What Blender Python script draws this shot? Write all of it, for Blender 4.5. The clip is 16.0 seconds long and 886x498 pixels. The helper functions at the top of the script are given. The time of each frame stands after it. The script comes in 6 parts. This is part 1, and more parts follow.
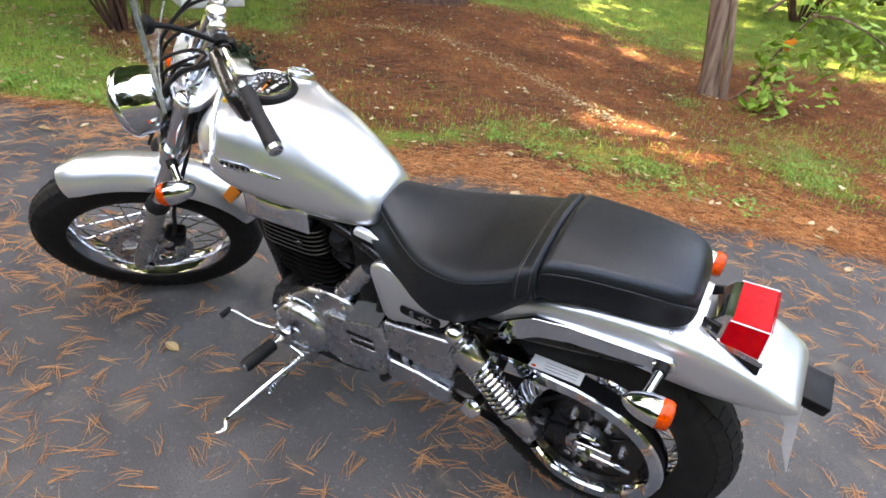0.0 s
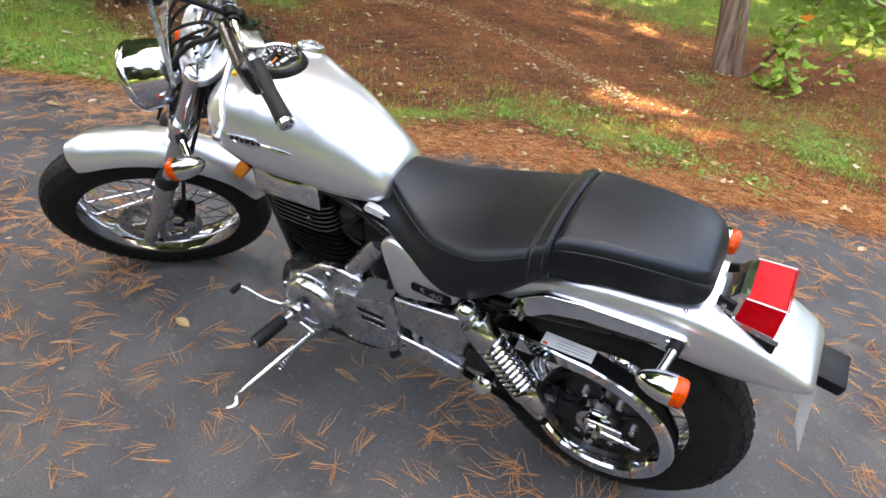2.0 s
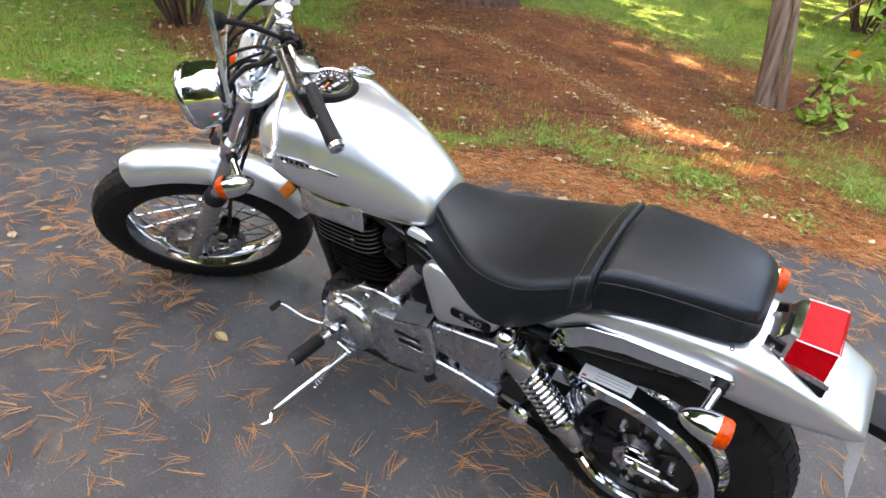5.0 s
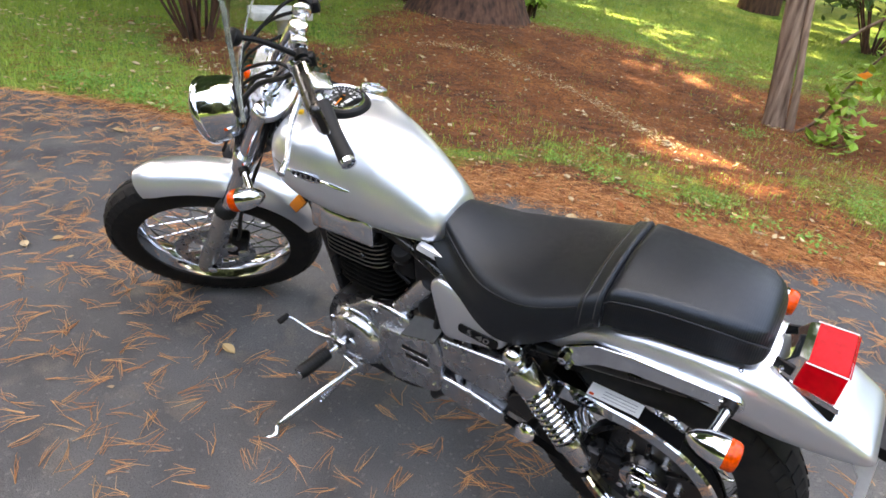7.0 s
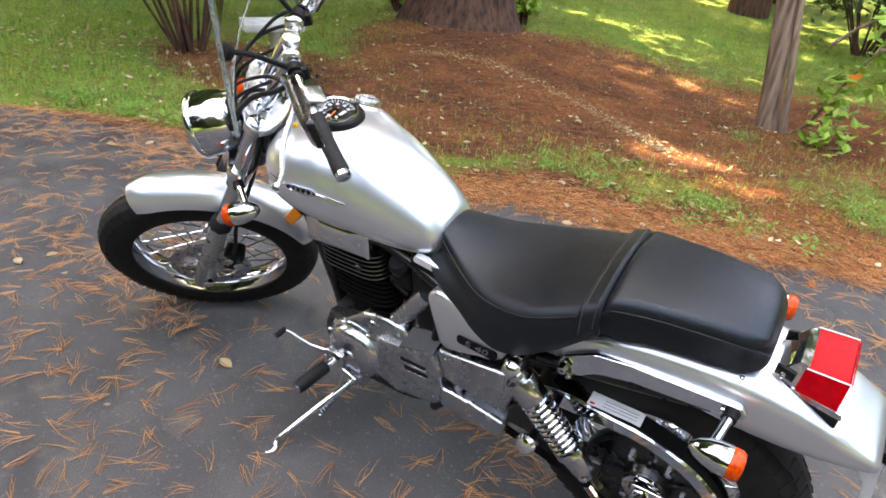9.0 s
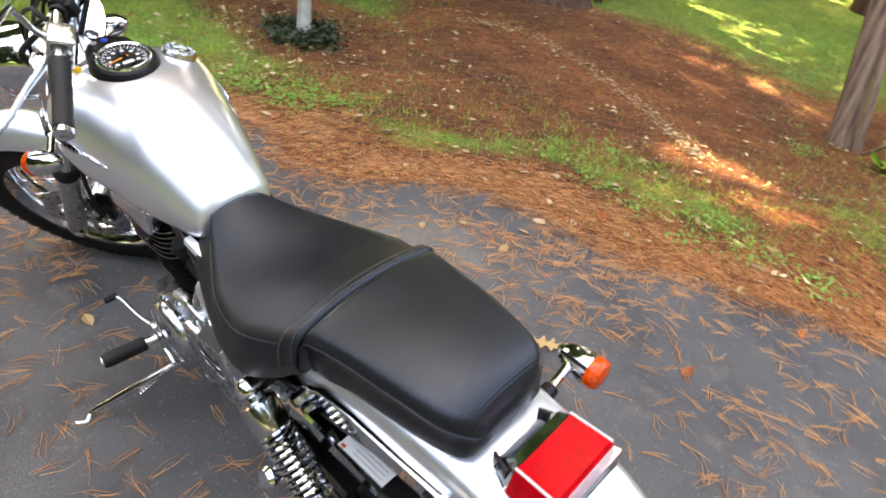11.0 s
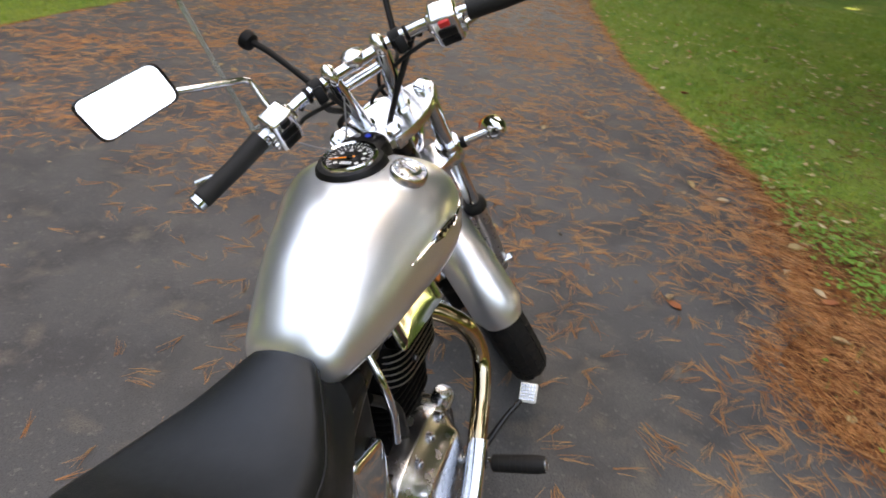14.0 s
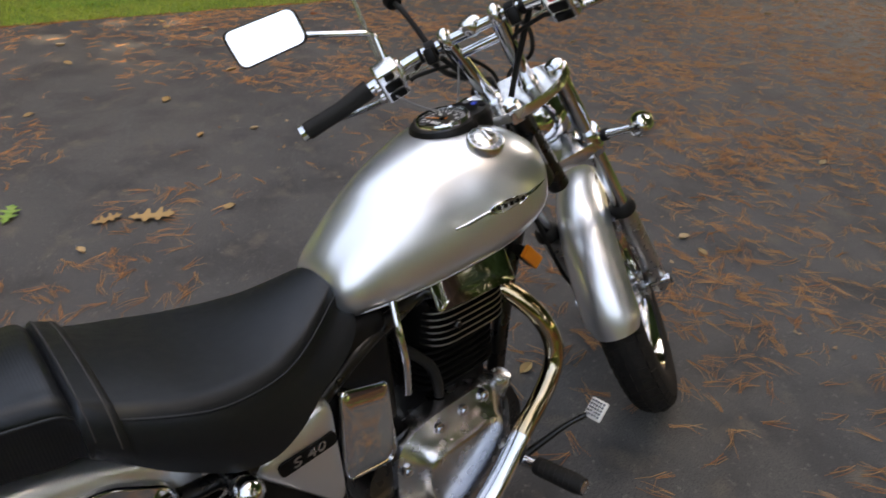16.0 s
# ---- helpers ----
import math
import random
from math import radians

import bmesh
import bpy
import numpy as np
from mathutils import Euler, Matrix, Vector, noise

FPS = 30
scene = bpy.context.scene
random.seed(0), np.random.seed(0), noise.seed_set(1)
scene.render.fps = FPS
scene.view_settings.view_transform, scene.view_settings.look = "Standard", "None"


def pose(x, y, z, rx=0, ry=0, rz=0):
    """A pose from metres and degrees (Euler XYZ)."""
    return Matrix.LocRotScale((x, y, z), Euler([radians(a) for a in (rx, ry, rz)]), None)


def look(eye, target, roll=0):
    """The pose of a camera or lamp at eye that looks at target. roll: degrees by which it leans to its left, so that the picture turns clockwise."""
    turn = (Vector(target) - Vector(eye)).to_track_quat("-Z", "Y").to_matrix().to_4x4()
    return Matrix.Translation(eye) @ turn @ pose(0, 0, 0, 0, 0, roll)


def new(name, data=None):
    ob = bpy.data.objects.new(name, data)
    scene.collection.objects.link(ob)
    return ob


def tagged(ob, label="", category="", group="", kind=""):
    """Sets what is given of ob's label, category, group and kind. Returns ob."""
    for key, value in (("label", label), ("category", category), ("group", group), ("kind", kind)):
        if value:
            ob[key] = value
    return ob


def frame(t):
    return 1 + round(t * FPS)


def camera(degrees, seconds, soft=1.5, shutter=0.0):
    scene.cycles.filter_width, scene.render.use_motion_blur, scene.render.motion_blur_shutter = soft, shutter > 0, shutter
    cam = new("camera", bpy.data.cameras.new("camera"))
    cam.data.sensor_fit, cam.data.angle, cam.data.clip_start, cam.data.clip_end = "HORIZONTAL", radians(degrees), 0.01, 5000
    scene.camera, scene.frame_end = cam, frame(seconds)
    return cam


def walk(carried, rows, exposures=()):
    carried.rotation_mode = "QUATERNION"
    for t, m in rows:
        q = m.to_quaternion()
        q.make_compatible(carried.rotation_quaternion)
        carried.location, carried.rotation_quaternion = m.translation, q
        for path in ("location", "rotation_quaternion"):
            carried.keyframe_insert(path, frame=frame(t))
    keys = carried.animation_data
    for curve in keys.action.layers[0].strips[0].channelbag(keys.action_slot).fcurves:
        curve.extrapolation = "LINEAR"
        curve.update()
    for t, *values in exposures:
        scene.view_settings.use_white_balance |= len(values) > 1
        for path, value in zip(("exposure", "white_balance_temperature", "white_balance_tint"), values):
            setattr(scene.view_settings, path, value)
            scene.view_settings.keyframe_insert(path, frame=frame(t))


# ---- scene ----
cam = camera(69.1, 16.0, 1.65, 0.4)
PATH = [
    (0, (-0.104, 1.302, 1.422), (0.598, -0.258, 0.387), 5.9),
    (0.5, (-0.105, 1.3, 1.419), (0.594, -0.247, 0.36), 5.7),
    (1, (-0.1, 1.301, 1.417), (0.594, -0.238, 0.344), 5.9),
    (1.5, (-0.097, 1.3, 1.415), (0.601, -0.23, 0.331), 5.7),
    (2, (-0.092, 1.3, 1.411), (0.608, -0.222, 0.318), 5.9),
    (2.5, (-0.087, 1.303, 1.411), (0.615, -0.217, 0.316), 6.4),
    (3, (-0.082, 1.303, 1.41), (0.63, -0.214, 0.319), 6.5),
    (3.5, (-0.072, 1.302, 1.414), (0.661, -0.22, 0.344), 7.1),
    (4, (-0.068, 1.302, 1.416), (0.706, -0.208, 0.356), 6.6),
    (4.5, (-0.07, 1.309, 1.416), (0.724, -0.197, 0.366), 6.3),
    (7, (-0.067, 1.32, 1.422), (0.771, -0.193, 0.418), 6.8),
    (7.5, (-0.068, 1.314, 1.419), (0.776, -0.204, 0.427), 6.7),
    (8, (-0.064, 1.307, 1.422), (0.784, -0.214, 0.438), 7.3),
    (8.5, (-0.061, 1.297, 1.42), (0.798, -0.222, 0.441), 7.3),
    (9, (-0.059, 1.312, 1.426), (0.776, -0.216, 0.442), 5.9),
    (9.5, (-0.101, 1.283, 1.423), (0.719, -0.26, 0.449), 6.1),
    (9.7, (-0.162, 1.224, 1.41), (0.64, -0.309, 0.408), 5.4),
    (11.8, (-0.438, 0.44, 1.425), (0.853, -0.565, 0.274), 9.5),
    (12, (-0.415, 0.364, 1.407), (0.945, -0.521, 0.238), 8.1),
    (12.5, (-0.325, 0.167, 1.41), (1.115, -0.536, 0.213), 9.7),
    (13, (-0.299, -0.081, 1.435), (1.252, -0.309, 0.193), 8.5),
    (13.5, (-0.191, -0.151, 1.444), (1.416, -0.058, 0.258), 6.4),
    (14, (-0.091, -0.243, 1.459), (1.527, 0.182, 0.364), 5.4),
    (14.5, (-0.038, -0.392, 1.442), (1.469, 0.302, 0.324), 3.4),
    (15, (-0.012, -0.481, 1.482), (1.439, 0.367, 0.398), 4.3),
    (15.5, (0.058, -0.58, 1.444), (1.386, 0.477, 0.386), 4.8),
    (16, (0.088, -0.601, 1.436), (1.25, 0.56, 0.295), 2.9),
]
EXPOSURE = [(0, 3.98), (9.7, 3.97), (11.8, 4.0), (12.5, 3.97), (13, 3.86), (13.5, 3.72), (14, 3.27), (14.5, 3.0), (15.5, 2.76), (16, 2.72)]
walk(cam, [(t, look(eye, target, roll)) for t, eye, target, roll in PATH], [(t, stops, 9400 if t < 10 else 9900 if t < 13.2 else 10600, 14) for t, stops in EXPOSURE])

# ---- light ----
SUN_TO = Vector((0.64, -0.30, 0.95)).normalized()
world = bpy.data.worlds.new("world")
scene.world = world
world.use_nodes = True
wn = world.node_tree.nodes
sky = wn.new("ShaderNodeTexSky")
sky.sky_type, sky.sun_disc = "NISHITA", False
sky.sun_elevation = math.asin(SUN_TO.z)
sky.sun_rotation = math.atan2(SUN_TO.x, SUN_TO.y)
sky.air_density, sky.dust_density, sky.ozone_density = 1.0, 3.2, 1.0
wn["Background"].inputs["Strength"].default_value = 0.15
world.node_tree.links.new(sky.outputs[0], wn["Background"].inputs["Color"])
sun = new("sun", bpy.data.lights.new("sun", "SUN"))
sun.data.energy, sun.data.angle, sun.data.color = 3.1, radians(0.53), (1.0, 0.93, 0.82)
sun.matrix_world = SUN_TO.to_track_quat("Z", "Y").to_matrix().to_4x4()


# ---- materials ----
def material(name, color, rough=0.5, metal=0.0, coat=0.0, vary=0.0, vscale=20.0, bump=0.0, bscale=200.0, second=None,
             trans=0.0, ior=1.45, rvary=0.0, emit=0.0, spec=0.5, detail=6.0, random=0.0, island=0.0, stretch=1.0):
    """A Principled material whose colour, gloss and relief vary at two scales of noise."""
    m = bpy.data.materials.new(name)
    m.use_nodes = True
    nt = m.node_tree
    b = nt.nodes["Principled BSDF"]
    b.inputs["Base Color"].default_value = (*color, 1)
    b.inputs["Roughness"].default_value, b.inputs["Metallic"].default_value = rough, metal
    b.inputs["Coat Weight"].default_value, b.inputs["Coat Roughness"].default_value = coat, 0.06
    b.inputs["Transmission Weight"].default_value, b.inputs["IOR"].default_value = trans, ior
    b.inputs["Specular IOR Level"].default_value = spec
    tc = nt.nodes.new("ShaderNodeTexCoord")
    mp = nt.nodes.new("ShaderNodeMapping")
    mp.inputs["Scale"].default_value = (1, 1, stretch)
    nt.links.new(tc.outputs["Object"], mp.inputs["Vector"])

    def noise_at(scale, det=6.0):
        n = nt.nodes.new("ShaderNodeTexNoise")
        n.inputs["Scale"].default_value, n.inputs["Detail"].default_value = scale, det
        nt.links.new(mp.outputs[0], n.inputs["Vector"])
        return n

    if vary or second or random or island:
        other = second or tuple(c * (1 - vary) for c in color)
        ramp = nt.nodes.new("ShaderNodeMix")
        ramp.data_type = "RGBA"
        ramp.inputs["A"].default_value, ramp.inputs["B"].default_value = (*color, 1), (*other, 1)
        n = noise_at(vscale, detail)
        fac = n.outputs["Fac"]
        if random or island:
            info = nt.nodes.new("ShaderNodeObjectInfo" if random else "ShaderNodeNewGeometry")
            fac = info.outputs["Random" if random else "Random Per Island"]
            add = nt.nodes.new("ShaderNodeMath")
            add.operation = "MULTIPLY_ADD"
            add.inputs[1].default_value = 0.45
            nt.links.new(n.outputs["Fac"], add.inputs[0])
            half = nt.nodes.new("ShaderNodeMath")
            half.operation = "MULTIPLY"
            half.inputs[1].default_value = 0.75
            nt.links.new(fac, half.inputs[0])
            nt.links.new(half.outputs[0], add.inputs[2])
            fac = add.outputs[0]
        cr = nt.nodes.new("ShaderNodeMapRange")
        lo, hi = (0.05, 0.95) if (random or island) else (0.32, 0.68)
        cr.inputs["From Min"].default_value, cr.inputs["From Max"].default_value = lo, hi
        nt.links.new(fac, cr.inputs["Value"])
        nt.links.new(cr.outputs[0], ramp.inputs["Factor"])
        nt.links.new(ramp.outputs["Result"], b.inputs["Base Color"])
    if rvary:
        n = noise_at(vscale * 0.6)
        mr = nt.nodes.new("ShaderNodeMapRange")
        mr.inputs["From Min"].default_value, mr.inputs["From Max"].default_value = 0.3, 0.7
        mr.inputs["To Min"].default_value, mr.inputs["To Max"].default_value = max(0.02, rough - rvary), rough + rvary
        nt.links.new(n.outputs["Fac"], mr.inputs["Value"])
        nt.links.new(mr.outputs[0], b.inputs["Roughness"])
    if bump:
        n = noise_at(bscale, 4.0)
        bp = nt.nodes.new("ShaderNodeBump")
        bp.inputs["Strength"].default_value, bp.inputs["Distance"].default_value = bump, 0.002
        nt.links.new(n.outputs["Fac"], bp.inputs["Height"])
        nt.links.new(bp.outputs[0], b.inputs["Normal"])
    if emit:
        b.inputs["Emission Color"].default_value, b.inputs["Emission Strength"].default_value = (*color, 1), emit
    return m


SILVER = material("silver_paint", (0.80, 0.835, 0.88), 0.34, 0.92, 1.0, 0.06, 1400, rvary=0.03)
CHROME = material("chrome", (0.70, 0.735, 0.785), 0.06, 1.0, 0, 0.1, 30, rvary=0.03)
GILT = material("heated_chrome", (0.40, 0.285, 0.13), 0.08, 1.0, 0, vscale=9, second=(0.55, 0.48, 0.37), rvary=0.03)
ALLOY = material("polished_alloy", (0.60, 0.625, 0.665), 0.24, 1.0, 0, 0.12, 60, rvary=0.06, bump=0.03, bscale=600)
BRIGHTALLOY = material("bright_alloy", (0.50, 0.52, 0.545), 0.15, 1.0, 0, 0.1, 60, rvary=0.05)
CLAMP = material("clamp_alloy", (0.80, 0.81, 0.83), 0.22, 1.0, 0, 0.1, 60, rvary=0.05)
BAREPLATE = material("pale_sheet_metal", (0.78, 0.78, 0.80), 0.42, 0.25, 0, 0.08, 60, rvary=0.05)
FORK = material("cast_alloy", (0.52, 0.52, 0.52), 0.30, 0.95, 0, 0.15, 80, rvary=0.06)
SATIN = material("grey_alloy", (0.58, 0.60, 0.635), 0.27, 1.0, 0, 0.2, 50, rvary=0.08)
CASTGREY = material("dull_cast_alloy", (0.13, 0.133, 0.14), 0.45, 0.6, 0, 0.2, 60, rvary=0.06)
LEATHER = material("black_vinyl", (0.0078, 0.0085, 0.0102), 0.40, 0, 0, 0.3, 120, bump=0.22, bscale=900, rvary=0.06, spec=0.48)
LEATHER.node_tree.nodes["Principled BSDF"].inputs["Specular Tint"].default_value = (0.72, 0.86, 1.0, 1)


def ribbed_vinyl():
    """The seat's vinyl with fine ribs across, 4 mm apart."""
    m = LEATHER.copy()
    m.name = "ribbed_black_vinyl"
    nt = m.node_tree
    tc = nt.nodes.new("ShaderNodeTexCoord")
    w = nt.nodes.new("ShaderNodeTexWave")
    w.bands_direction = "X"
    w.inputs["Scale"].default_value = 78
    nt.links.new(tc.outputs["Object"], w.inputs["Vector"])
    bp = nt.nodes.new("ShaderNodeBump")
    bp.inputs["Strength"].default_value, bp.inputs["Distance"].default_value = 0.17, 0.0012
    nt.links.new(w.outputs["Fac"], bp.inputs["Height"])
    nt.links.new(bp.outputs[0], nt.nodes["Principled BSDF"].inputs["Normal"])
    return m


RIBBED = ribbed_vinyl()
RUBBER = material("black_rubber", (0.010, 0.010, 0.010), 0.6, 0, 0, 0.3, 60, bump=0.15, bscale=500, spec=0.35)
TYRE = material("tyre_rubber", (0.007, 0.007, 0.0075), 0.7, 0, 0, 0.4, 40, bump=0.25, bscale=300, second=(0.014, 0.013, 0.012), spec=0.3)
BLACK = material("black_paint", (0.005, 0.005, 0.0055), 0.3, 0, 0.2, 0.3, 60, rvary=0.08)
MATT = material("black_plastic", (0.0055, 0.0055, 0.006), 0.48, 0, 0, 0.3, 60, rvary=0.08, spec=0.22)
FIN = material("black_cast_iron", (0.004, 0.004, 0.004), 0.6, 0, 0, 0.3, 90, bump=0.2, bscale=400, spec=0.10)
EDGE = material("machined_edge", (0.27, 0.27, 0.27), 0.3, 1.0, 0, 0.2, 80)
AMBER = material("amber_lens", (0.78, 0.070, 0.004), 0.15, 0, 0, 0.5, 160, spec=0.35)
RED = material("red_lens", (0.46, 0.003, 0.008), 0.16, 0, 0, 0.3, 60, spec=0.08)
REDKEY = material("red_switch", (0.7, 0.03, 0.03), 0.4, vary=0.1)
YELLOW = material("yellow_tag", (0.9, 0.5, 0.02), 0.5, vary=0.1)
DIAL = material("dial_black", (0.012, 0.012, 0.014), 0.35, vary=0.2)
WHITE = material("white_print", (0.75, 0.75, 0.72), 0.5, vary=0.08)
THREAD = material("dark_thread", (0.055, 0.055, 0.06), 0.7, vary=0.2)
GREY = material("grey_print", (0.25, 0.25, 0.26), 0.6, vary=0.1)
ORANGE = material("orange_needle", (0.9, 0.25, 0.02), 0.5, vary=0.05)
BLUE = material("blue_lamp", (0.02, 0.06, 0.5), 0.3, vary=0.1)
GLASS = material("clear_plastic", (0.98, 0.99, 0.985), 0.02, 0, 0, trans=1.0, ior=1.03)
RIMPLASTIC = material("polished_acrylic_edge", (0.62, 0.66, 0.62), 0.25, 0, 0, 0.2, 60, trans=0.7, ior=1.15)
CLEAR = material("clear_lens", (1, 1, 1), 0.01, 0, 0, trans=1.0, ior=1.02)
MIRROR = material("mirror_silver", (0.93, 0.93, 0.93), 0.01, 1.0)
BARK = material("bark", (0.15, 0.068, 0.040), 0.9, 0, 0, vscale=22, second=(0.032, 0.016, 0.011), bump=1.0, bscale=34, stretch=0.16)
PALEBARK = material("pale_bark", (0.36, 0.24, 0.17), 0.9, 0, 0, vscale=26, second=(0.10, 0.055, 0.036), bump=1.0, bscale=44, stretch=0.12)
STONE = material("cast_stone", (0.56, 0.545, 0.49), 0.85, 0, 0, vscale=12, second=(0.34, 0.34, 0.29), bump=0.5, bscale=120)
NEEDLE = material("dry_pine_needles", (0.66, 0.38, 0.17), 0.5, vscale=3.0, second=(0.42, 0.15, 0.050), island=1)
NEEDLE2 = material("tan_pine_needles", (0.40, 0.130, 0.028), 0.6, vscale=1.2, second=(0.11, 0.032, 0.008), island=1)
GRASS = material("grass_blades", (0.165, 0.355, 0.028), 0.5, vscale=1.3, second=(0.31, 0.36, 0.050), island=1)
TUFT = material("half_dry_grass", (0.16, 0.21, 0.035), 0.55, vscale=1.6, second=(0.33, 0.29, 0.075), island=1)
WEED = material("weed_leaves", (0.085, 0.25, 0.024), 0.5, vscale=2.0, second=(0.17, 0.32, 0.045), island=1)
# orange needles at the drive's edge, with the open sky's light put into their colour
SHOULDER = material("brightened_shoulder_needles", (0.80, 0.39, 0.145), 0.5, vscale=3.0, second=(0.50, 0.195, 0.062), island=1)
PALELITTER = material("pale_leaf_litter", (0.66, 0.55, 0.34), 0.6, vscale=2.0, second=(0.42, 0.24, 0.09), island=1)
LITTER = material("leaf_crumbs", (0.50, 0.36, 0.22), 0.7, vscale=2.0, second=(0.16, 0.075, 0.035), island=1)
FOLIAGE = material("foliage", (0.045, 0.095, 0.016), 0.5, vscale=1.0, second=(0.075, 0.13, 0.024), island=1)
DARKWOOD = material("dark_conifer", (0.020, 0.036, 0.014), 0.55, vscale=1.0, second=(0.034, 0.055, 0.020), island=1)
BRIGHT = material("young_leaves", (0.17, 0.36, 0.035), 0.45, vscale=2.0, second=(0.30, 0.44, 0.06), island=1)
DRYLEAF = material("dry_leaf", (0.45, 0.32, 0.15), 0.6, vscale=30.0, second=(0.36, 0.22, 0.09), random=1)
PALELEAF = material("bleached_leaf", (0.56, 0.44, 0.28), 0.6, vscale=30.0, second=(0.46, 0.31, 0.15), random=1)
RUSTLEAF = material("rust_leaf", (0.45, 0.13, 0.03), 0.6, vscale=30.0, second=(0.25, 0.07, 0.025), random=1)
GREENLEAF = material("green_leaf", (0.12, 0.28, 0.05), 0.5, vscale=30.0, second=(0.2, 0.3, 0.06))


def asphalt():
    m = bpy.data.materials.new("asphalt")
    m.use_nodes = True
    nt = m.node_tree
    b = nt.nodes["Principled BSDF"]
    tc = nt.nodes.new("ShaderNodeTexCoord")

    def nz(scale, det):
        n = nt.nodes.new("ShaderNodeTexNoise")
        n.inputs["Scale"].default_value, n.inputs["Detail"].default_value = scale, det
        nt.links.new(tc.outputs["Object"], n.inputs["Vector"])
        return n.outputs["Fac"]

    def mixed(fac, a, c, lo, hi):
        r = nt.nodes.new("ShaderNodeMapRange")
        r.inputs["From Min"].default_value, r.inputs["From Max"].default_value = lo, hi
        nt.links.new(fac, r.inputs["Value"])
        x = nt.nodes.new("ShaderNodeMix")
        x.data_type = "RGBA"
        nt.links.new(r.outputs[0], x.inputs["Factor"])
        for key, v in (("A", a), ("B", c)):
            if isinstance(v, tuple):
                x.inputs[key].default_value = (*v, 1)
            else:
                nt.links.new(v, x.inputs[key])
        return x.outputs["Result"]

    v = nt.nodes.new("ShaderNodeTexVoronoi")
    v.inputs["Scale"].default_value = 120
    nt.links.new(tc.outputs["Object"], v.inputs["Vector"])
    base = mixed(nz(1.3, 5), (0.060, 0.063, 0.066), (0.088, 0.089, 0.089), 0.35, 0.65)
    dusty = mixed(nz(0.9, 5), base, (0.118, 0.108, 0.092), 0.52, 1.0)
    dusty = mixed(nz(3.4, 7), dusty, (0.038, 0.039, 0.042), 0.47, 0.66)
    dusty = mixed(nz(7.0, 6), dusty, (0.140, 0.122, 0.098), 0.57, 0.75)
    # a pale dusty patch where the drive meets the needles
    far = nt.nodes.new("ShaderNodeVectorMath")
    far.operation = "DISTANCE"
    far.inputs[1].default_value = (0.95, -0.85, 0.0)
    nt.links.new(tc.outputs["Object"], far.inputs[0])
    ragged = nt.nodes.new("ShaderNodeMath")
    ragged.operation = "MULTIPLY_ADD"
    ragged.inputs[1].default_value = 0.9
    nt.links.new(nz(4.0, 6), ragged.inputs[0])
    nt.links.new(far.outputs["Value"], ragged.inputs[2])
    dusty = mixed(ragged.outputs[0], (0.175, 0.162, 0.136), dusty, 0.48, 0.95)
    grit = mixed(v.outputs["Color"], dusty, (0.25, 0.24, 0.22), 0.80, 1.18)
    dark = mixed(nz(240, 3), grit, (0.020, 0.020, 0.023), 0.48, 0.68)
    nt.links.new(dark, b.inputs["Base Color"])
    b.inputs["Roughness"].default_value = 0.62
    bp = nt.nodes.new("ShaderNodeBump")
    bp.inputs["Strength"].default_value, bp.inputs["Distance"].default_value = 0.8, 0.004
    nt.links.new(nz(330, 3), bp.inputs["Height"])
    nt.links.new(bp.outputs[0], b.inputs["Normal"])
    return m


def soil():
    """Ground under grass and needles: the attribute "green" tells how grassy it is."""
    m = bpy.data.materials.new("forest_soil")
    m.use_nodes = True
    nt = m.node_tree
    b = nt.nodes["Principled BSDF"]
    tc = nt.nodes.new("ShaderNodeTexCoord")
    at = nt.nodes.new("ShaderNodeAttribute")
    at.attribute_name = "green"

    def nz(scale, det, stretch=None):
        n = nt.nodes.new("ShaderNodeTexNoise")
        n.inputs["Scale"].default_value, n.inputs["Detail"].default_value = scale, det
        nt.links.new(tc.outputs["Object"], n.inputs["Vector"])
        return n.outputs["Fac"]

    def mixed(fac, a, c, lo, hi):
        r = nt.nodes.new("ShaderNodeMapRange")
        r.inputs["From Min"].default_value, r.inputs["From Max"].default_value = lo, hi
        nt.links.new(fac, r.inputs["Value"])
        x = nt.nodes.new("ShaderNodeMix")
        x.data_type = "RGBA"
        nt.links.new(r.outputs[0], x.inputs["Factor"])
        for key, v in (("A", a), ("B", c)):
            if isinstance(v, tuple):
                x.inputs[key].default_value = (*v, 1)
            else:
                nt.links.new(v, x.inputs[key])
        return x.outputs["Result"]

    duff = mixed(nz(2.2, 7), (0.15, 0.040, 0.010), (0.41, 0.140, 0.034), 0.38, 0.62)
    duff = mixed(nz(0.85, 8), duff, (0.085, 0.024, 0.008), 0.50, 0.68)
    duff = mixed(nz(45, 6), duff, (0.055, 0.019, 0.007), 0.46, 0.64)
    turf = mixed(nz(2.2, 6), (0.10, 0.22, 0.020), (0.21, 0.27, 0.036), 0.35, 0.65)
    turf = mixed(nz(60, 5), turf, (0.035, 0.055, 0.010), 0.48, 0.72)
    add = nt.nodes.new("ShaderNodeMath")
    add.operation = "MULTIPLY_ADD"
    add.inputs[1].default_value = 0.7
    nt.links.new(nz(5.0, 6), add.inputs[0])
    nt.links.new(at.outputs["Fac"], add.inputs[2])
    both = mixed(add.outputs[0], duff, turf, 0.72, 0.98)
    nt.links.new(both, b.inputs["Base Color"])
    b.inputs["Roughness"].default_value = 0.95
    bp = nt.nodes.new("ShaderNodeBump")
    bp.inputs["Strength"].default_value, bp.inputs["Distance"].default_value = 1.0, 0.02
    nt.links.new(nz(90, 5), bp.inputs["Height"])
    nt.links.new(bp.outputs[0], b.inputs["Normal"])
    return m


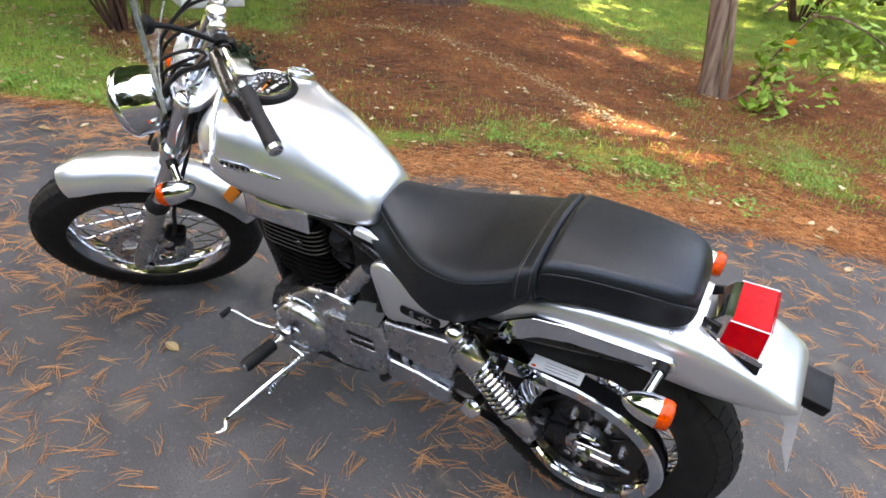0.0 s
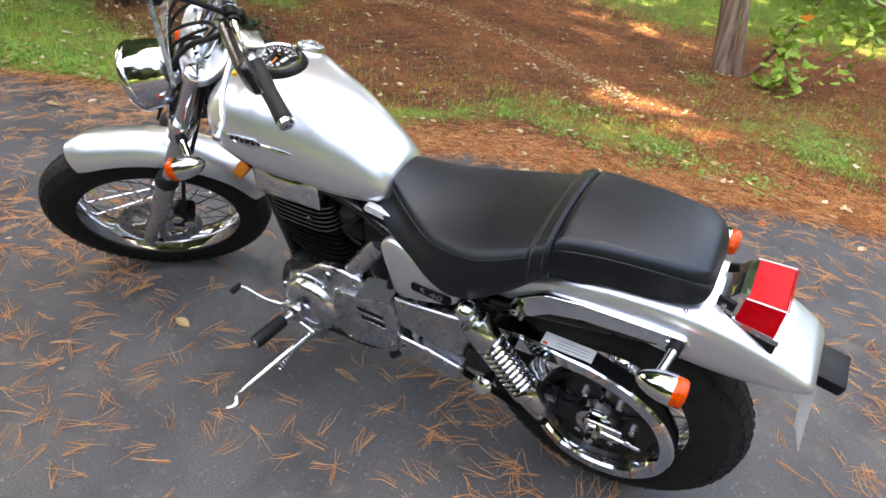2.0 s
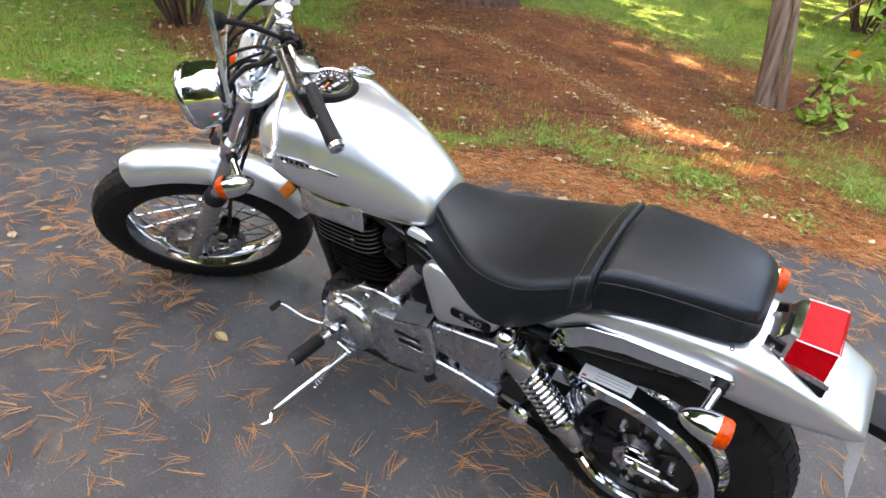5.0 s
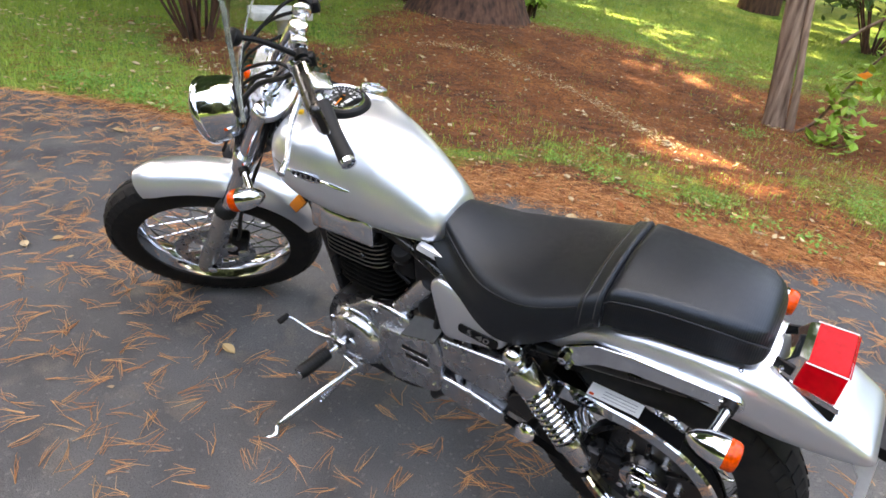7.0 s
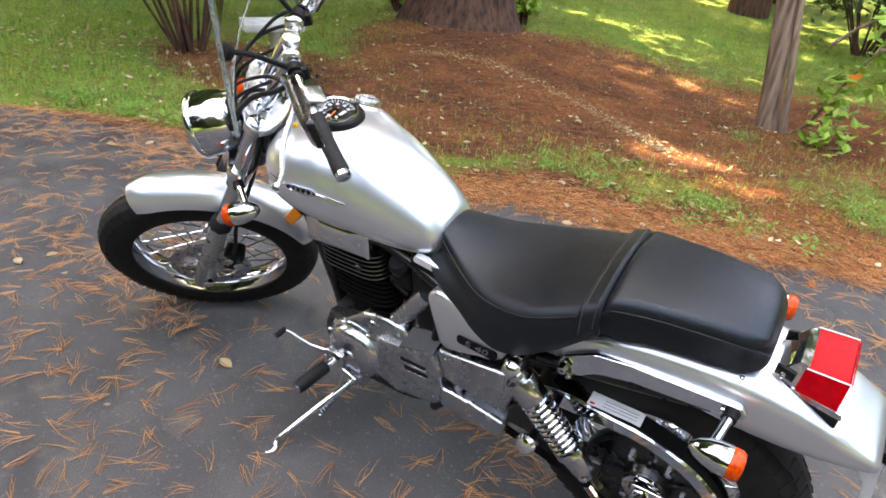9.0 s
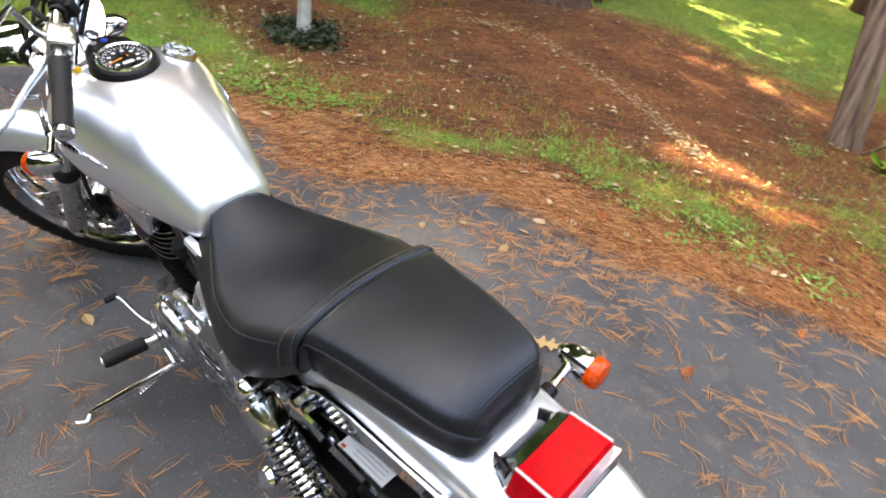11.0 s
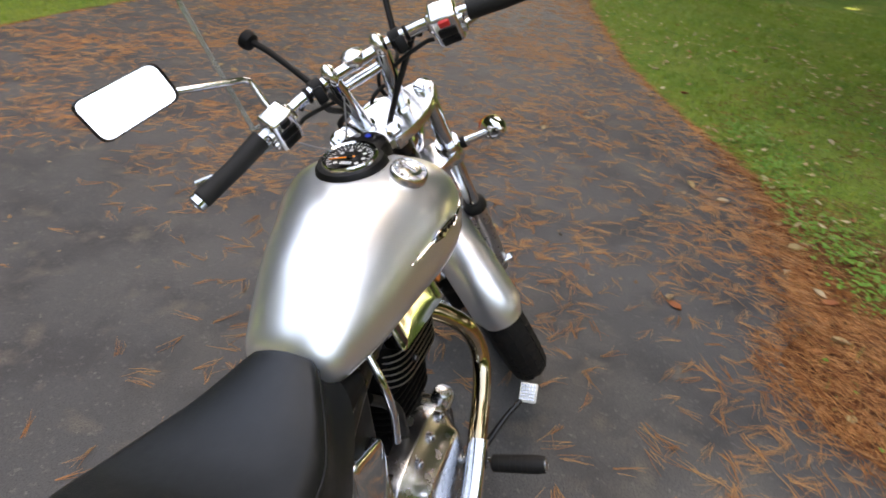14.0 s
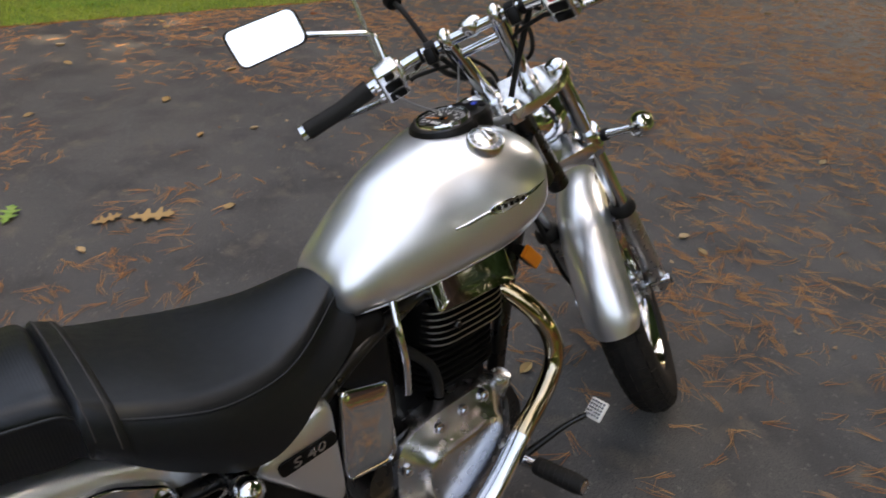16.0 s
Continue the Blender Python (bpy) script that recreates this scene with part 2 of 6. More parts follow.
ASPHALT, SOIL = asphalt(), soil()


# ---- mesh helpers ----
def V(*p):
    return Vector(p)


def finish(bm, name, mat, smooth=35):
    bmesh.ops.recalc_face_normals(bm, faces=bm.faces)
    me = bpy.data.meshes.new(name)
    bm.to_mesh(me)
    bm.free()
    me.materials.append(mat)
    if smooth:
        me.shade_smooth()
        me.set_sharp_from_angle(angle=radians(smooth))
    return me


def part(name, bm, mat, parent, label="", smooth=35):
    ob = new(name, finish(bm, name, mat, smooth))
    ob.parent = parent
    return tagged(ob, label) if label else ob


def raw(name, verts, faces, mat, smooth=False):
    """A mesh from numpy arrays: verts (n, 3), faces (m, 3 or 4)."""
    me = bpy.data.meshes.new(name)
    me.from_pydata(verts.tolist(), [], faces.tolist())
    me.materials.append(mat)
    if smooth:
        me.shade_smooth()
    return me


def bent(pts, n=6):
    """A smooth line through the points."""
    p = [Vector(q) for q in pts]
    out = []
    for k in range(len(p) - 1):
        a, b, c, d = p[max(k - 1, 0)], p[k], p[k + 1], p[min(k + 2, len(p) - 1)]
        for s in range(n):
            u = s / n
            out.append(0.5 * (2 * b + (c - a) * u + (2 * a - 5 * b + 4 * c - d) * u * u + (3 * b - a - 3 * c + d) * u ** 3))
    return out + [p[-1]]


def skin(bm, rings, closed=True, caps=True):
    rows = [[bm.verts.new(v) for v in ring] for ring in rings]
    n = len(rows[0])
    for a, b in zip(rows, rows[1:]):
        for k in range(n if closed else n - 1):
            bm.faces.new((a[k], a[(k + 1) % n], b[(k + 1) % n], b[k]))
    if caps and closed:
        bm.faces.new(rows[0][::-1])
        bm.faces.new(rows[-1])
    return bm


def tube(bm, pts, r, seg=10, caps=True, smooth=0):
    pts = bent(pts, smooth) if smooth else [Vector(p) for p in pts]
    n = len(pts)
    rad = [r] * n if not hasattr(r, "__len__") else [np.interp(k / (n - 1), np.linspace(0, 1, len(r)), r) for k in range(n)]
    t = (pts[1] - pts[0]).normalized()
    u = t.orthogonal().normalized()
    rings = []
    for k in range(n):
        d = (pts[min(k + 1, n - 1)] - pts[max(k - 1, 0)]).normalized()
        u = (u - d * u.dot(d)).normalized()
        w = d.cross(u)
        rings.append([pts[k] + (u * math.cos(q) + w * math.sin(q)) * rad[k] for q in (2 * math.pi * j / seg for j in range(seg))])
    return skin(bm, rings, True, caps)


def lathe(bm, profile, origin, axis, seg=24, caps=True):
    """profile: (radius, way along the axis) from end to end."""
    d = Vector(axis).normalized()
    u = d.orthogonal().normalized()
    w = d.cross(u)
    o = Vector(origin)
    rings = [[o + d * h + (u * math.cos(q) + w * math.sin(q)) * max(r, 1e-4) for q in (2 * math.pi * j / seg for j in range(seg))] for r, h in profile]
    return skin(bm, rings, True, caps)


def hoop(bm, centre, axis, big, small, seg=48, sec=12, squash=1.0):
    """A torus round the axis; squash stretches its section along the axis."""
    d = Vector(axis).normalized()
    u = d.orthogonal().normalized()
    w = d.cross(u)
    rows = []
    for j in range(seg):
        q = 2 * math.pi * j / seg
        e = u * math.cos(q) + w * math.sin(q)
        rows.append([bm.verts.new(Vector(centre) + e * (big + small * math.cos(a)) + d * small * squash * math.sin(a)) for a in (2 * math.pi * i / sec for i in range(sec))])
    for j in range(seg):
        a, b = rows[j], rows[(j + 1) % seg]
        for i in range(sec):
            bm.faces.new((a[i], b[i], b[(i + 1) % sec], a[(i + 1) % sec]))
    return bm


def ring_of(bm, centre, axis, outline, seg=48):
    """A closed outline of (radius, way along the axis) turned all round."""
    d = Vector(axis).normalized()
    u = d.orthogonal().normalized()
    w = d.cross(u)
    rows = []
    for j in range(seg):
        q = 2 * math.pi * j / seg
        e = u * math.cos(q) + w * math.sin(q)
        rows.append([bm.verts.new(Vector(centre) + e * r + d * h) for r, h in outline])
    n = len(outline)
    for j in range(seg):
        a, b = rows[j], rows[(j + 1) % seg]
        for i in range(n):
            bm.faces.new((a[i], b[i], b[(i + 1) % n], a[(i + 1) % n]))
    return bm


def box(bm, centre, size, turn=None, bevel=0.0, seg=2):
    made = bmesh.ops.create_cube(bm, size=1.0)
    m = Matrix.Translation(centre) @ (turn.to_4x4() if turn else Matrix()) @ Matrix.Diagonal((*size, 1))
    bmesh.ops.transform(bm, matrix=m, verts=made["verts"])
    if bevel:
        edges = list({e for v in made["verts"] for e in v.link_edges})
        bmesh.ops.bevel(bm, geom=edges, offset=bevel, segments=seg, affect="EDGES", profile=0.5)
    return bm


def plate(bm, outline, y0, y1, bevel=0.0, bulge=0.0):
    """An outline in (x, z) as a slab between y0 and y1; the y1 side has a rounded edge and may bulge."""
    pts = [Vector((x, 0, z)) for x, z in outline]
    mid = sum(pts, Vector()) / len(pts)
    rings = [[Vector((p.x, y0, p.z)) for p in pts]]
    s = 1 if y1 > y0 else -1
    for k, inset in ((0.0, 0.0), (0.35, 0.12), (0.7, 0.45), (1.0, 1.0)) if bevel else ((1.0, 0.0),):
        y = y1 - s * bevel * (1 - k)
        rings.append([Vector((p.x, y, p.z)) + (mid - p).normalized() * bevel * inset for p in pts])
    if bevel and not bulge:
        rings.append([Vector((p.x, y1, p.z)) + (mid - p).normalized() * bevel * 1.25 for p in pts])
    if bulge:
        for q in (0.3, 0.6, 0.85):
            rings.append([Vector((mid.x + (r.x - mid.x) * (1 - q), y1 + s * bulge * (1 - (1 - q) ** 2), mid.z + (r.z - mid.z) * (1 - q))) for r in rings[4 if bevel else 1]])
    return skin(bm, rings)


def rounded(corners, r=0.012, n=4):
    """An outline with its corners rounded off."""
    out = []
    m = len(corners)
    for k in range(m):
        p, a, b = Vector(corners[k]), Vector(corners[k - 1]), Vector(corners[(k + 1) % m])
        s, e = p + (a - p).normalized() * min(r, (a - p).length * 0.45), p + (b - p).normalized() * min(r, (b - p).length * 0.45)
        for i in range(n + 1):
            u = i / n
            out.append(tuple((1 - u) ** 2 * s + 2 * u * (1 - u) * p + u * u * e))
    return out


# ---- ground ----
EDGE_NEAR = [(-30, -3.0), (-4, -2.3), (-0.9, -2.0), (-0.45, -1.95), (0.0, -1.78), (0.35, -1.65), (0.7, -1.61), (1.05, -1.62), (1.38, -1.36), (1.52, -1.16), (1.66, -1.03), (1.9, -0.96), (2.06, -1.04), (2.17, -1.15), (2.3, -1.08), (2.4, -1.06), (3.1, -1.05), (3.7, -0.88), (4.2, -0.62), (5.0, -0.28), (5.3, -0.16), (7.2, 0.35), (12, 0.9), (30, 1.5)]
EDGE_FAR = [(-30, 7.5), (-4, 6.2), (0.0, 5.1), (1.03, 4.85), (2.11, 4.54), (3.2, 4.2), (4.2, 4.05), (6.9, 3.4), (12, 2.9), (30, 5.2)]


def near_edge(x):
    return np.interp(x, [p[0] for p in EDGE_NEAR], [p[1] for p in EDGE_NEAR])


def far_edge(x):
    return np.interp(x, [p[0] for p in EDGE_FAR], [p[1] for p in EDGE_FAR])


def smoothstep(v, a, b):
    u = np.clip((v - a) / (b - a), 0, 1)
    return u * u * (3 - 2 * u)


def height(x, y):
    """How high the earth lies beside the drive."""
    out = near_edge(x) - y
    h = -0.012 + 0.0 * x
    h = h - 0.13 * smoothstep(out, 0.6, 2.6) * np.exp(-((x - 0.3) / 1.9) ** 2)
    h = h + 0.16 * np.exp(-(((x - 3.4) / 1.5) ** 2 + ((y + 4.9) / 1.3) ** 2))
    h = h - 0.02 * smoothstep(out, 3.5, 12.0)
    return h + 0.012 * np.sin(2.1 * x + 0.7) * np.cos(1.7 * y) * smoothstep(out, 0.2, 1.0)


def greenness(x, y):
    """0 on bare needles, 1 on turf."""
    out = near_edge(x) - y
    mound = np.exp(-((((x - 2.3) / 2.6) ** 2 + ((y + 4.3) / 1.8) ** 2)) ** 2)
    mound = np.maximum(mound, np.exp(-((((x - 3.75) / 1.75) ** 2 + ((y + 2.5) / 0.95) ** 2)) ** 2) * 0.95)
    mound = np.maximum(mound, np.exp(-((((x + 0.3) / 1.4) ** 2 + ((y + 5.2) / 1.1) ** 2)) ** 2) * 0.9)
    g = 0.62 * smoothstep(out, 0.25, 0.75) + 0.25 * smoothstep(out, 4.5, 7.0) + 0.60 * smoothstep(x, 2.3, 3.1) * smoothstep(out, 0.06, 0.26) + 0.9 * smoothstep(x, 3.2, 3.8) * smoothstep(out, 0.0, 0.10)
    patch = 0.5 + 0.25 * (np.sin(3.1 * x + 1.9 * np.sin(2.2 * y)) + np.sin(3.7 * y + 1.6 * np.sin(2.6 * x)))
    g = g * (1 - mound) * (1 - 0.6 * smoothstep(patch, 0.35, 0.75) * (1 - smoothstep(out, 1.6, 3.0)) * (1 - smoothstep(x, 2.6, 3.6)))
    g = np.where(out < 0, smoothstep(y - far_edge(x), 0.0, 0.15) * 0.95, g)
    return np.clip(g, 0, 1)


def ground_sheet():
    axis_x = np.concatenate([[-900, -300, -100, -40, -20, -12], np.arange(-8, 12.01, 0.1), [14, 18, 26, 45, 110, 320, 900]])
    axis_y = np.concatenate([[-900, -300, -100, -45, -25, -18], np.arange(-14, 9.01, 0.1), [11, 15, 22, 45, 110, 320, 900]])
    gx, gy = np.meshgrid(axis_x, axis_y, indexing="ij")
    gz = height(gx, gy)
    inside = (gy > near_edge(gx) + 0.05) & (gy < far_edge(gx) - 0.05)
    gz = np.where(inside, -0.03, gz)
    verts = np.stack([gx, gy, gz], -1).reshape(-1, 3)
    nx, ny = gx.shape
    i = (np.arange(nx - 1)[:, None] * ny + np.arange(ny - 1)[None]).ravel()
    faces = np.stack([i, i + ny, i + ny + 1, i + 1], -1)
    me = raw("ground", verts, faces, SOIL, True)
    green = me.attributes.new("green", "FLOAT", "POINT")
    green.data.foreach_set("value", greenness(verts[:, 0], verts[:, 1]).astype(np.float32))
    return tagged(new("ground", me), "earth with brown pine needles and green grass", "ground", kind="structure")


def road_sheet():
    xs = np.concatenate([[-30, -20, -12], np.arange(-8, 12.01, 0.15), [14, 18, 24, 30]])
    rng = np.random.default_rng(3)
    rag = rng.normal(0, 0.012, len(xs))
    lo, hi = near_edge(xs) + rag, far_edge(xs) + rng.normal(0, 0.012, len(xs))
    cols = np.linspace(0, 1, 12)
    top = np.stack([np.repeat(xs[:, None], 12, 1), lo[:, None] + (hi - lo)[:, None] * cols, np.zeros((len(xs), 12))], -1)
    low = top[:, [0, -1]].copy()
    low[..., 2] = -0.04
    low[:, 0, 1] -= 0.02
    low[:, 1, 1] += 0.02
    grid = np.concatenate([low[:, :1], top, low[:, 1:]], 1)
    nx, ny = grid.shape[:2]
    i = (np.arange(nx - 1)[:, None] * ny + np.arange(ny - 1)[None]).ravel()
    me = raw("road", grid.reshape(-1, 3), np.stack([i, i + ny, i + ny + 1, i + 1], -1), ASPHALT)
    return tagged(new("road", me), "dark grey asphalt drive strewn with pine needles", "road", kind="structure")


ground_sheet()
road_sheet()

# ---- motorcycle ----
# Bike frame: x ahead of the rear axle, y to its left, z up from the ground when upright.
LEAN, PITCH, YAW = 11.3, 1.3, -1.5
RAKE, STEER_BY, AXIS_X = radians(34.2), radians(42.05), 1.279
REAR, FRONT = V(-0.022, 0, 0.315), V(1.493, 0, 0.350)
bike = new("motorcycle")
bike.matrix_world = pose(0, 0.02, 0.0) @ pose(0, 0, 0, 0, 0, YAW) @ pose(0, 0, 0, -LEAN) @ pose(0, 0, 0, 0, PITCH, 0)
tagged(bike, "silver cruiser motorcycle with black seat leaning on its side stand", "motorcycle")
steer_axis = V(-math.sin(RAKE), 0, math.cos(RAKE))
steer_ahead = V(math.cos(RAKE), 0, math.sin(RAKE))
STEER = Matrix.Translation((AXIS_X, 0, 0.6)) @ Matrix.Rotation(STEER_BY, 4, steer_axis) @ Matrix.Translation((-AXIS_X, 0, -0.6))
LEG_O = V(AXIS_X, 0, 0.6) + steer_ahead * 0.0554


def leg(z, y=0.0):
    """A place on the fork leg's line at the height z."""
    return LEG_O + steer_axis * ((z - LEG_O.z) / steer_axis.z) + V(0, y, 0)


def steered(bm):
    bmesh.ops.transform(bm, matrix=STEER, verts=bm.verts)
    return bm


def B():
    return bmesh.new()


def bolt(parent, at, axis, r=0.008, h=0.008, mat=None, turn=None, name="bolt"):
    bm = lathe(B(), [(r, 0), (r, h * 0.7), (r * 0.8, h), (r * 0.35, h), (r * 0.3, h * 0.6)], at, axis, 6)
    if turn:
        steered(bm)
    return part(name, bm, mat or CHROME, parent, smooth=20)


def wheel(centre, radius, half, rim_r, kind, turn):
    """Tyre, rim with spokes, hub."""
    go = steered if turn else (lambda b: b)
    n = V(0, 1, 0)
    big = radius - half
    # tyre: a section with flat-ish tread
    outline = []
    for k in range(20):
        a = math.pi * (-0.86 + 1.72 * k / 19)
        outline.append((big - 0.004 + (half + 0.004) * math.cos(a) * (1.0 if abs(a) < 1.57 else 0.80), half * 1.0 * math.sin(a) ** 1 if abs(a) < 1.57 else half * (0.72 + 0.28 * abs(math.sin(a))) * (1 if a > 0 else -1)))
    tyre = part(kind + "_tyre", go(ring_of(B(), centre, n, outline, 72)), TYRE, bike, "black treaded rubber tyre")
    # tread blocks
    bm = B()
    for j in range(54):
        for side in (-1, 1):
            q = 2 * math.pi * (j + (0.25 if side > 0 else 0)) / 54
            e, tn = V(math.cos(q), 0, math.sin(q)), V(-math.sin(q), 0, math.cos(q))
            for a0, a1, sk in ((0.18, 0.62, 0.0), (0.75, 1.15, 0.02)):
                cs = []
                for a, s in ((a0, -1), (a1, -1), (a1, 1), (a0, 1)):
                    rr = big + (half + 0.0015) * math.cos(a)
                    cs.append(centre + e * rr + n * half * math.sin(a) * side + tn * (s * radius * 0.036 + sk + a * 0.02))
                o = sum(cs, Vector()) / 4
                out = (o - (centre + e * big)).normalized()
                top = [bm.verts.new(c + out * 0.0005) for c in cs]
                low = [bm.verts.new(c - out * 0.003) for c in cs]
                bm.faces.new(top)
                for i in range(4):
                    bm.faces.new((top[i], top[(i + 1) % 4], low[(i + 1) % 4], low[i]))
    tread = part("tread", go(bm), TYRE, tyre)
    tagged(tread, kind="stuff")
    w = half * 0.78
    prof = [(rim_r + 0.012, -w), (rim_r + 0.014, -w + 0.006), (rim_r, -w + 0.010), (rim_r - 0.014, -w * 0.5), (rim_r - 0.020, 0), (rim_r - 0.014, w * 0.5),
            (rim_r, w - 0.010), (rim_r + 0.014, w - 0.006), (rim_r + 0.012, w), (rim_r - 0.006, w - 0.004), (rim_r - 0.024, w * 0.45), (rim_r - 0.030, 0), (rim_r - 0.024, -w * 0.45), (rim_r - 0.006, -w + 0.004)]
    rim = part(kind + "_rim", go(ring_of(B(), centre, n, prof, 72)), CHROME, bike, "bright chrome wheel rim")
    hub = part("hub", go(lathe(B(), [(0.02, -0.075), (0.045, -0.07), (0.045, -0.06), (0.028, -0.045), (0.026, 0.045), (0.045, 0.06), (0.045, 0.07), (0.02, 0.075)], centre, n, 24)), ALLOY, rim)
    for j in range(36):
        side = 1 if j % 2 else -1
        q = 2 * math.pi * j / 36
        lean = 0.42 * (1 if (j // 2) % 2 else -1)
        a = centre + V(math.cos(q + lean), 0, math.sin(q + lean)) * 0.043 + n * 0.055 * side
        b = centre + V(math.cos(q), 0, math.sin(q)) * (rim_r - 0.026) + n * 0.012 * side
        part("spoke", go(tube(B(), [a, b], 0.0022, 5)), CHROME, rim)
    return tyre, rim


_, front_rim = wheel(FRONT, 0.345, 0.056, 0.2475, "front", True)
wheel(REAR, 0.318, 0.066, 0.205, "rear", False)

# brake disc and caliper on the front wheel's left
part("brake_disc", steered(ring_of(B(), FRONT + V(0, 0.062, 0), (0, 1, 0), [(0.085, -0.002), (0.128, -0.002), (0.128, 0.002), (0.085, 0.002)], 48)), SATIN, front_rim, "grey steel brake disc")
for k in range(5):
    q = 2 * math.pi * k / 5
    e, tn = V(math.cos(q), 0, math.sin(q)), V(-math.sin(q), 0, math.cos(q))
    part("disc_arm", steered(skin(B(), [[FRONT + V(0, 0.058 + d, 0) + e * r + tn * s * w for s, d in ((-1, 0), (1, 0), (1, 0.006), (-1, 0.006))] for r, w in ((0.035, 0.016), (0.065, 0.009), (0.092, 0.014))])), ALLOY, front_rim)
for k in range(20):
    q = 2 * math.pi * k / 20
    part("disc_hole", steered(lathe(B(), [(0.004, 0), (0.004, 0.0006)], FRONT + V(math.cos(q) * (0.1 + 0.014 * (k % 2)), 0.0642, math.sin(q) * (0.1 + 0.014 * (k % 2))), (0, 1, 0), 8)), MATT, front_rim)
cal = FRONT + V(-0.105, 0.075, 0.055)
caliper = part("brake_caliper", steered(box(B(), cal, (0.062, 0.050, 0.110), Matrix.Rotation(-0.5, 3, "Y"), 0.014, 3)), MATT, bike, "black front brake caliper")
for u_ in (-0.024, 0.024):
    part("caliper_cap", steered(lathe(B(), [(0.019, 0), (0.019, 0.008), (0.015, 0.013), (0.006, 0.014)], cal + V(0.48 * u_, 0.024, 0.88 * u_), (0, 1, 0), 20)), ALLOY, caliper)
part("caliper_bracket", steered(box(B(), cal + V(0.045, -0.004, 0.012), (0.07, 0.012, 0.045), Matrix.Rotation(-0.5, 3, "Y"), 0.004)), ALLOY, caliper)
part("brake_hose", steered(tube(B(), [cal + V(-0.02, 0.02, 0.05), cal + V(-0.05, 0.03, 0.1), leg(0.62, 0.10) + V(-0.05, 0, 0), leg(0.78, 0.08) + V(-0.05, 0, 0), leg(0.95, 0.03) + V(-0.04, 0, 0), V(0.92, -0.12, 1.14)], 0.006, 8, smooth=6)), RUBBER, bike)

# fork
for side in (1, -1):
    y = 0.100 * side
    part("fork_tube", steered(tube(B(), [leg(0.60, y), leg(1.018, y)], 0.0195, 24)), CHROME, bike, "chrome fork stanchion")
    lower = part("fork_leg", steered(tube(B(), [leg(0.312, y), leg(0.318, y), leg(0.34, y), leg(0.37, y), leg(0.60, y), leg(0.612, y), leg(0.622, y)], [0.012, 0.021, 0.026, 0.0275, 0.0275, 0.0275, 0.026, 0.025], 24)), FORK, bike, "grey cast alloy lower fork leg")
    part("dust_seal", steered(tube(B(), [leg(0.622, y), leg(0.626, y), leg(0.642, y), leg(0.65, y)], [0.030, 0.033, 0.030, 0.021], 24)), RUBBER, lower)
    part("fork_cap", steered(tube(B(), [leg(1.012, y), leg(1.0235, y), leg(1.0255, y)], [0.0195, 0.0190, 0.014], 24)), CHROME, bike)
    part("axle_nut", steered(lathe(B(), [(0.016, 0), (0.016, 0.012), (0.011, 0.016)], V(FRONT.x, y + 0.024 * side, FRONT.z), (0, side, 0), 6)), CHROME, bike, smooth=20)
    part("fender_brace", steered(box(B(), leg(0.60, y * 0.72), (0.05, 0.02, 0.05), Matrix.Rotation(-RAKE, 3, "Y"), 0.006)), ALLOY, bike)
part("front_axle", steered(tube(B(), [FRONT + V(0, -0.13, 0), FRONT + V(0, 0.13, 0)], 0.010, 12)), CHROME, bike)


def yoke(z, width, thick, fore, name, mat):
    c = leg(z)
    turn = Matrix.Rotation(-RAKE, 3, "Y")
    half = []
    for k in range(17):
        u = -1 + 2 * k / 16
        d = 0.026 if abs(u) > 0.72 else 0.026 + 0.010 * math.cos(u / 0.72 * math.pi / 2)
        end = math.sqrt(1 - 0.9 * max(0.0, (abs(u) - 0.80) / 0.20) ** 2)
        half.append((u * (width + 0.024), d * end, (-0.024 - 0.026 * (1 - u * u) * fore) * end))
    bm = B()
    ring = [V(b, a, 0) for a, b, _ in half] + [V(d, a, 0) for a, _, d in reversed(half)]
    skin(bm, [[c + turn @ (p * s + V(0, 0, h)) for p in ring] for s, h in ((0.97, -thick / 2), (1, -thick / 2 + 0.003), (1, thick / 2 - 0.003), (0.98, thick / 2), (0.95, thick / 2))])
    return part(name, steered(bm), mat, bike)


yoke(1.005, 0.100, 0.026, 2.1, "top_fork_clamp", CLAMP)
low_yoke = yoke(0.838, 0.100, 0.034, 1.1, "lower_fork_clamp", CLAMP)
for side in (1, -1):
    part("clamp_sleeve", steered(tube(B(), [leg(0.811, 0.100 * side), leg(0.815, 0.100 * side), leg(0.861, 0.100 * side), leg(0.865, 0.100 * side)], [0.027, 0.030, 0.030, 0.027], 24)), CHROME, low_yoke)
stem = V(1.020, 0, 0.972)
part("stem_nut", steered(lathe(B(), [(0.021, -0.02), (0.021, 0.008), (0.017, 0.010), (0.017, 0.022), (0.013, 0.026)], stem, steer_axis, 6)), CHROME, bike, smooth=20)
part("steering_stem", steered(tube(B(), [leg(0.80) - steer_ahead * 0.05, leg(1.0) - steer_ahead * 0.05], 0.026, 20)), BLACK, bike)

# front mudguard
bm = B()
rings = []
for k in range(33):
    q = radians(77 + (174.5 - 77) * k / 32)
    e = V(math.cos(q), 0, math.sin(q))
    end = min(1.0, k / 2.5, (32 - k) / 2.0)
    w0 = 0.068 * (0.80 + 0.20 * min(1.0, end))
    sec = []
    for sgn, off in ((1, 0.0), (-1, -0.004)):
        for i in range(17):
            u = (-1 + 2 * i / 16) * sgn
            sec.append(FRONT + V(0, w0 * math.sin(u * 1.35) / math.sin(1.35) + (0.0 if off == 0 else -0.003 * u), 0) + e * (0.389 + off - 0.055 * (1 - math.cos(u * 1.35)) / (1 - math.cos(1.35)) - (0.006 * (1 - min(1, end)))))
    rings.append(sec)
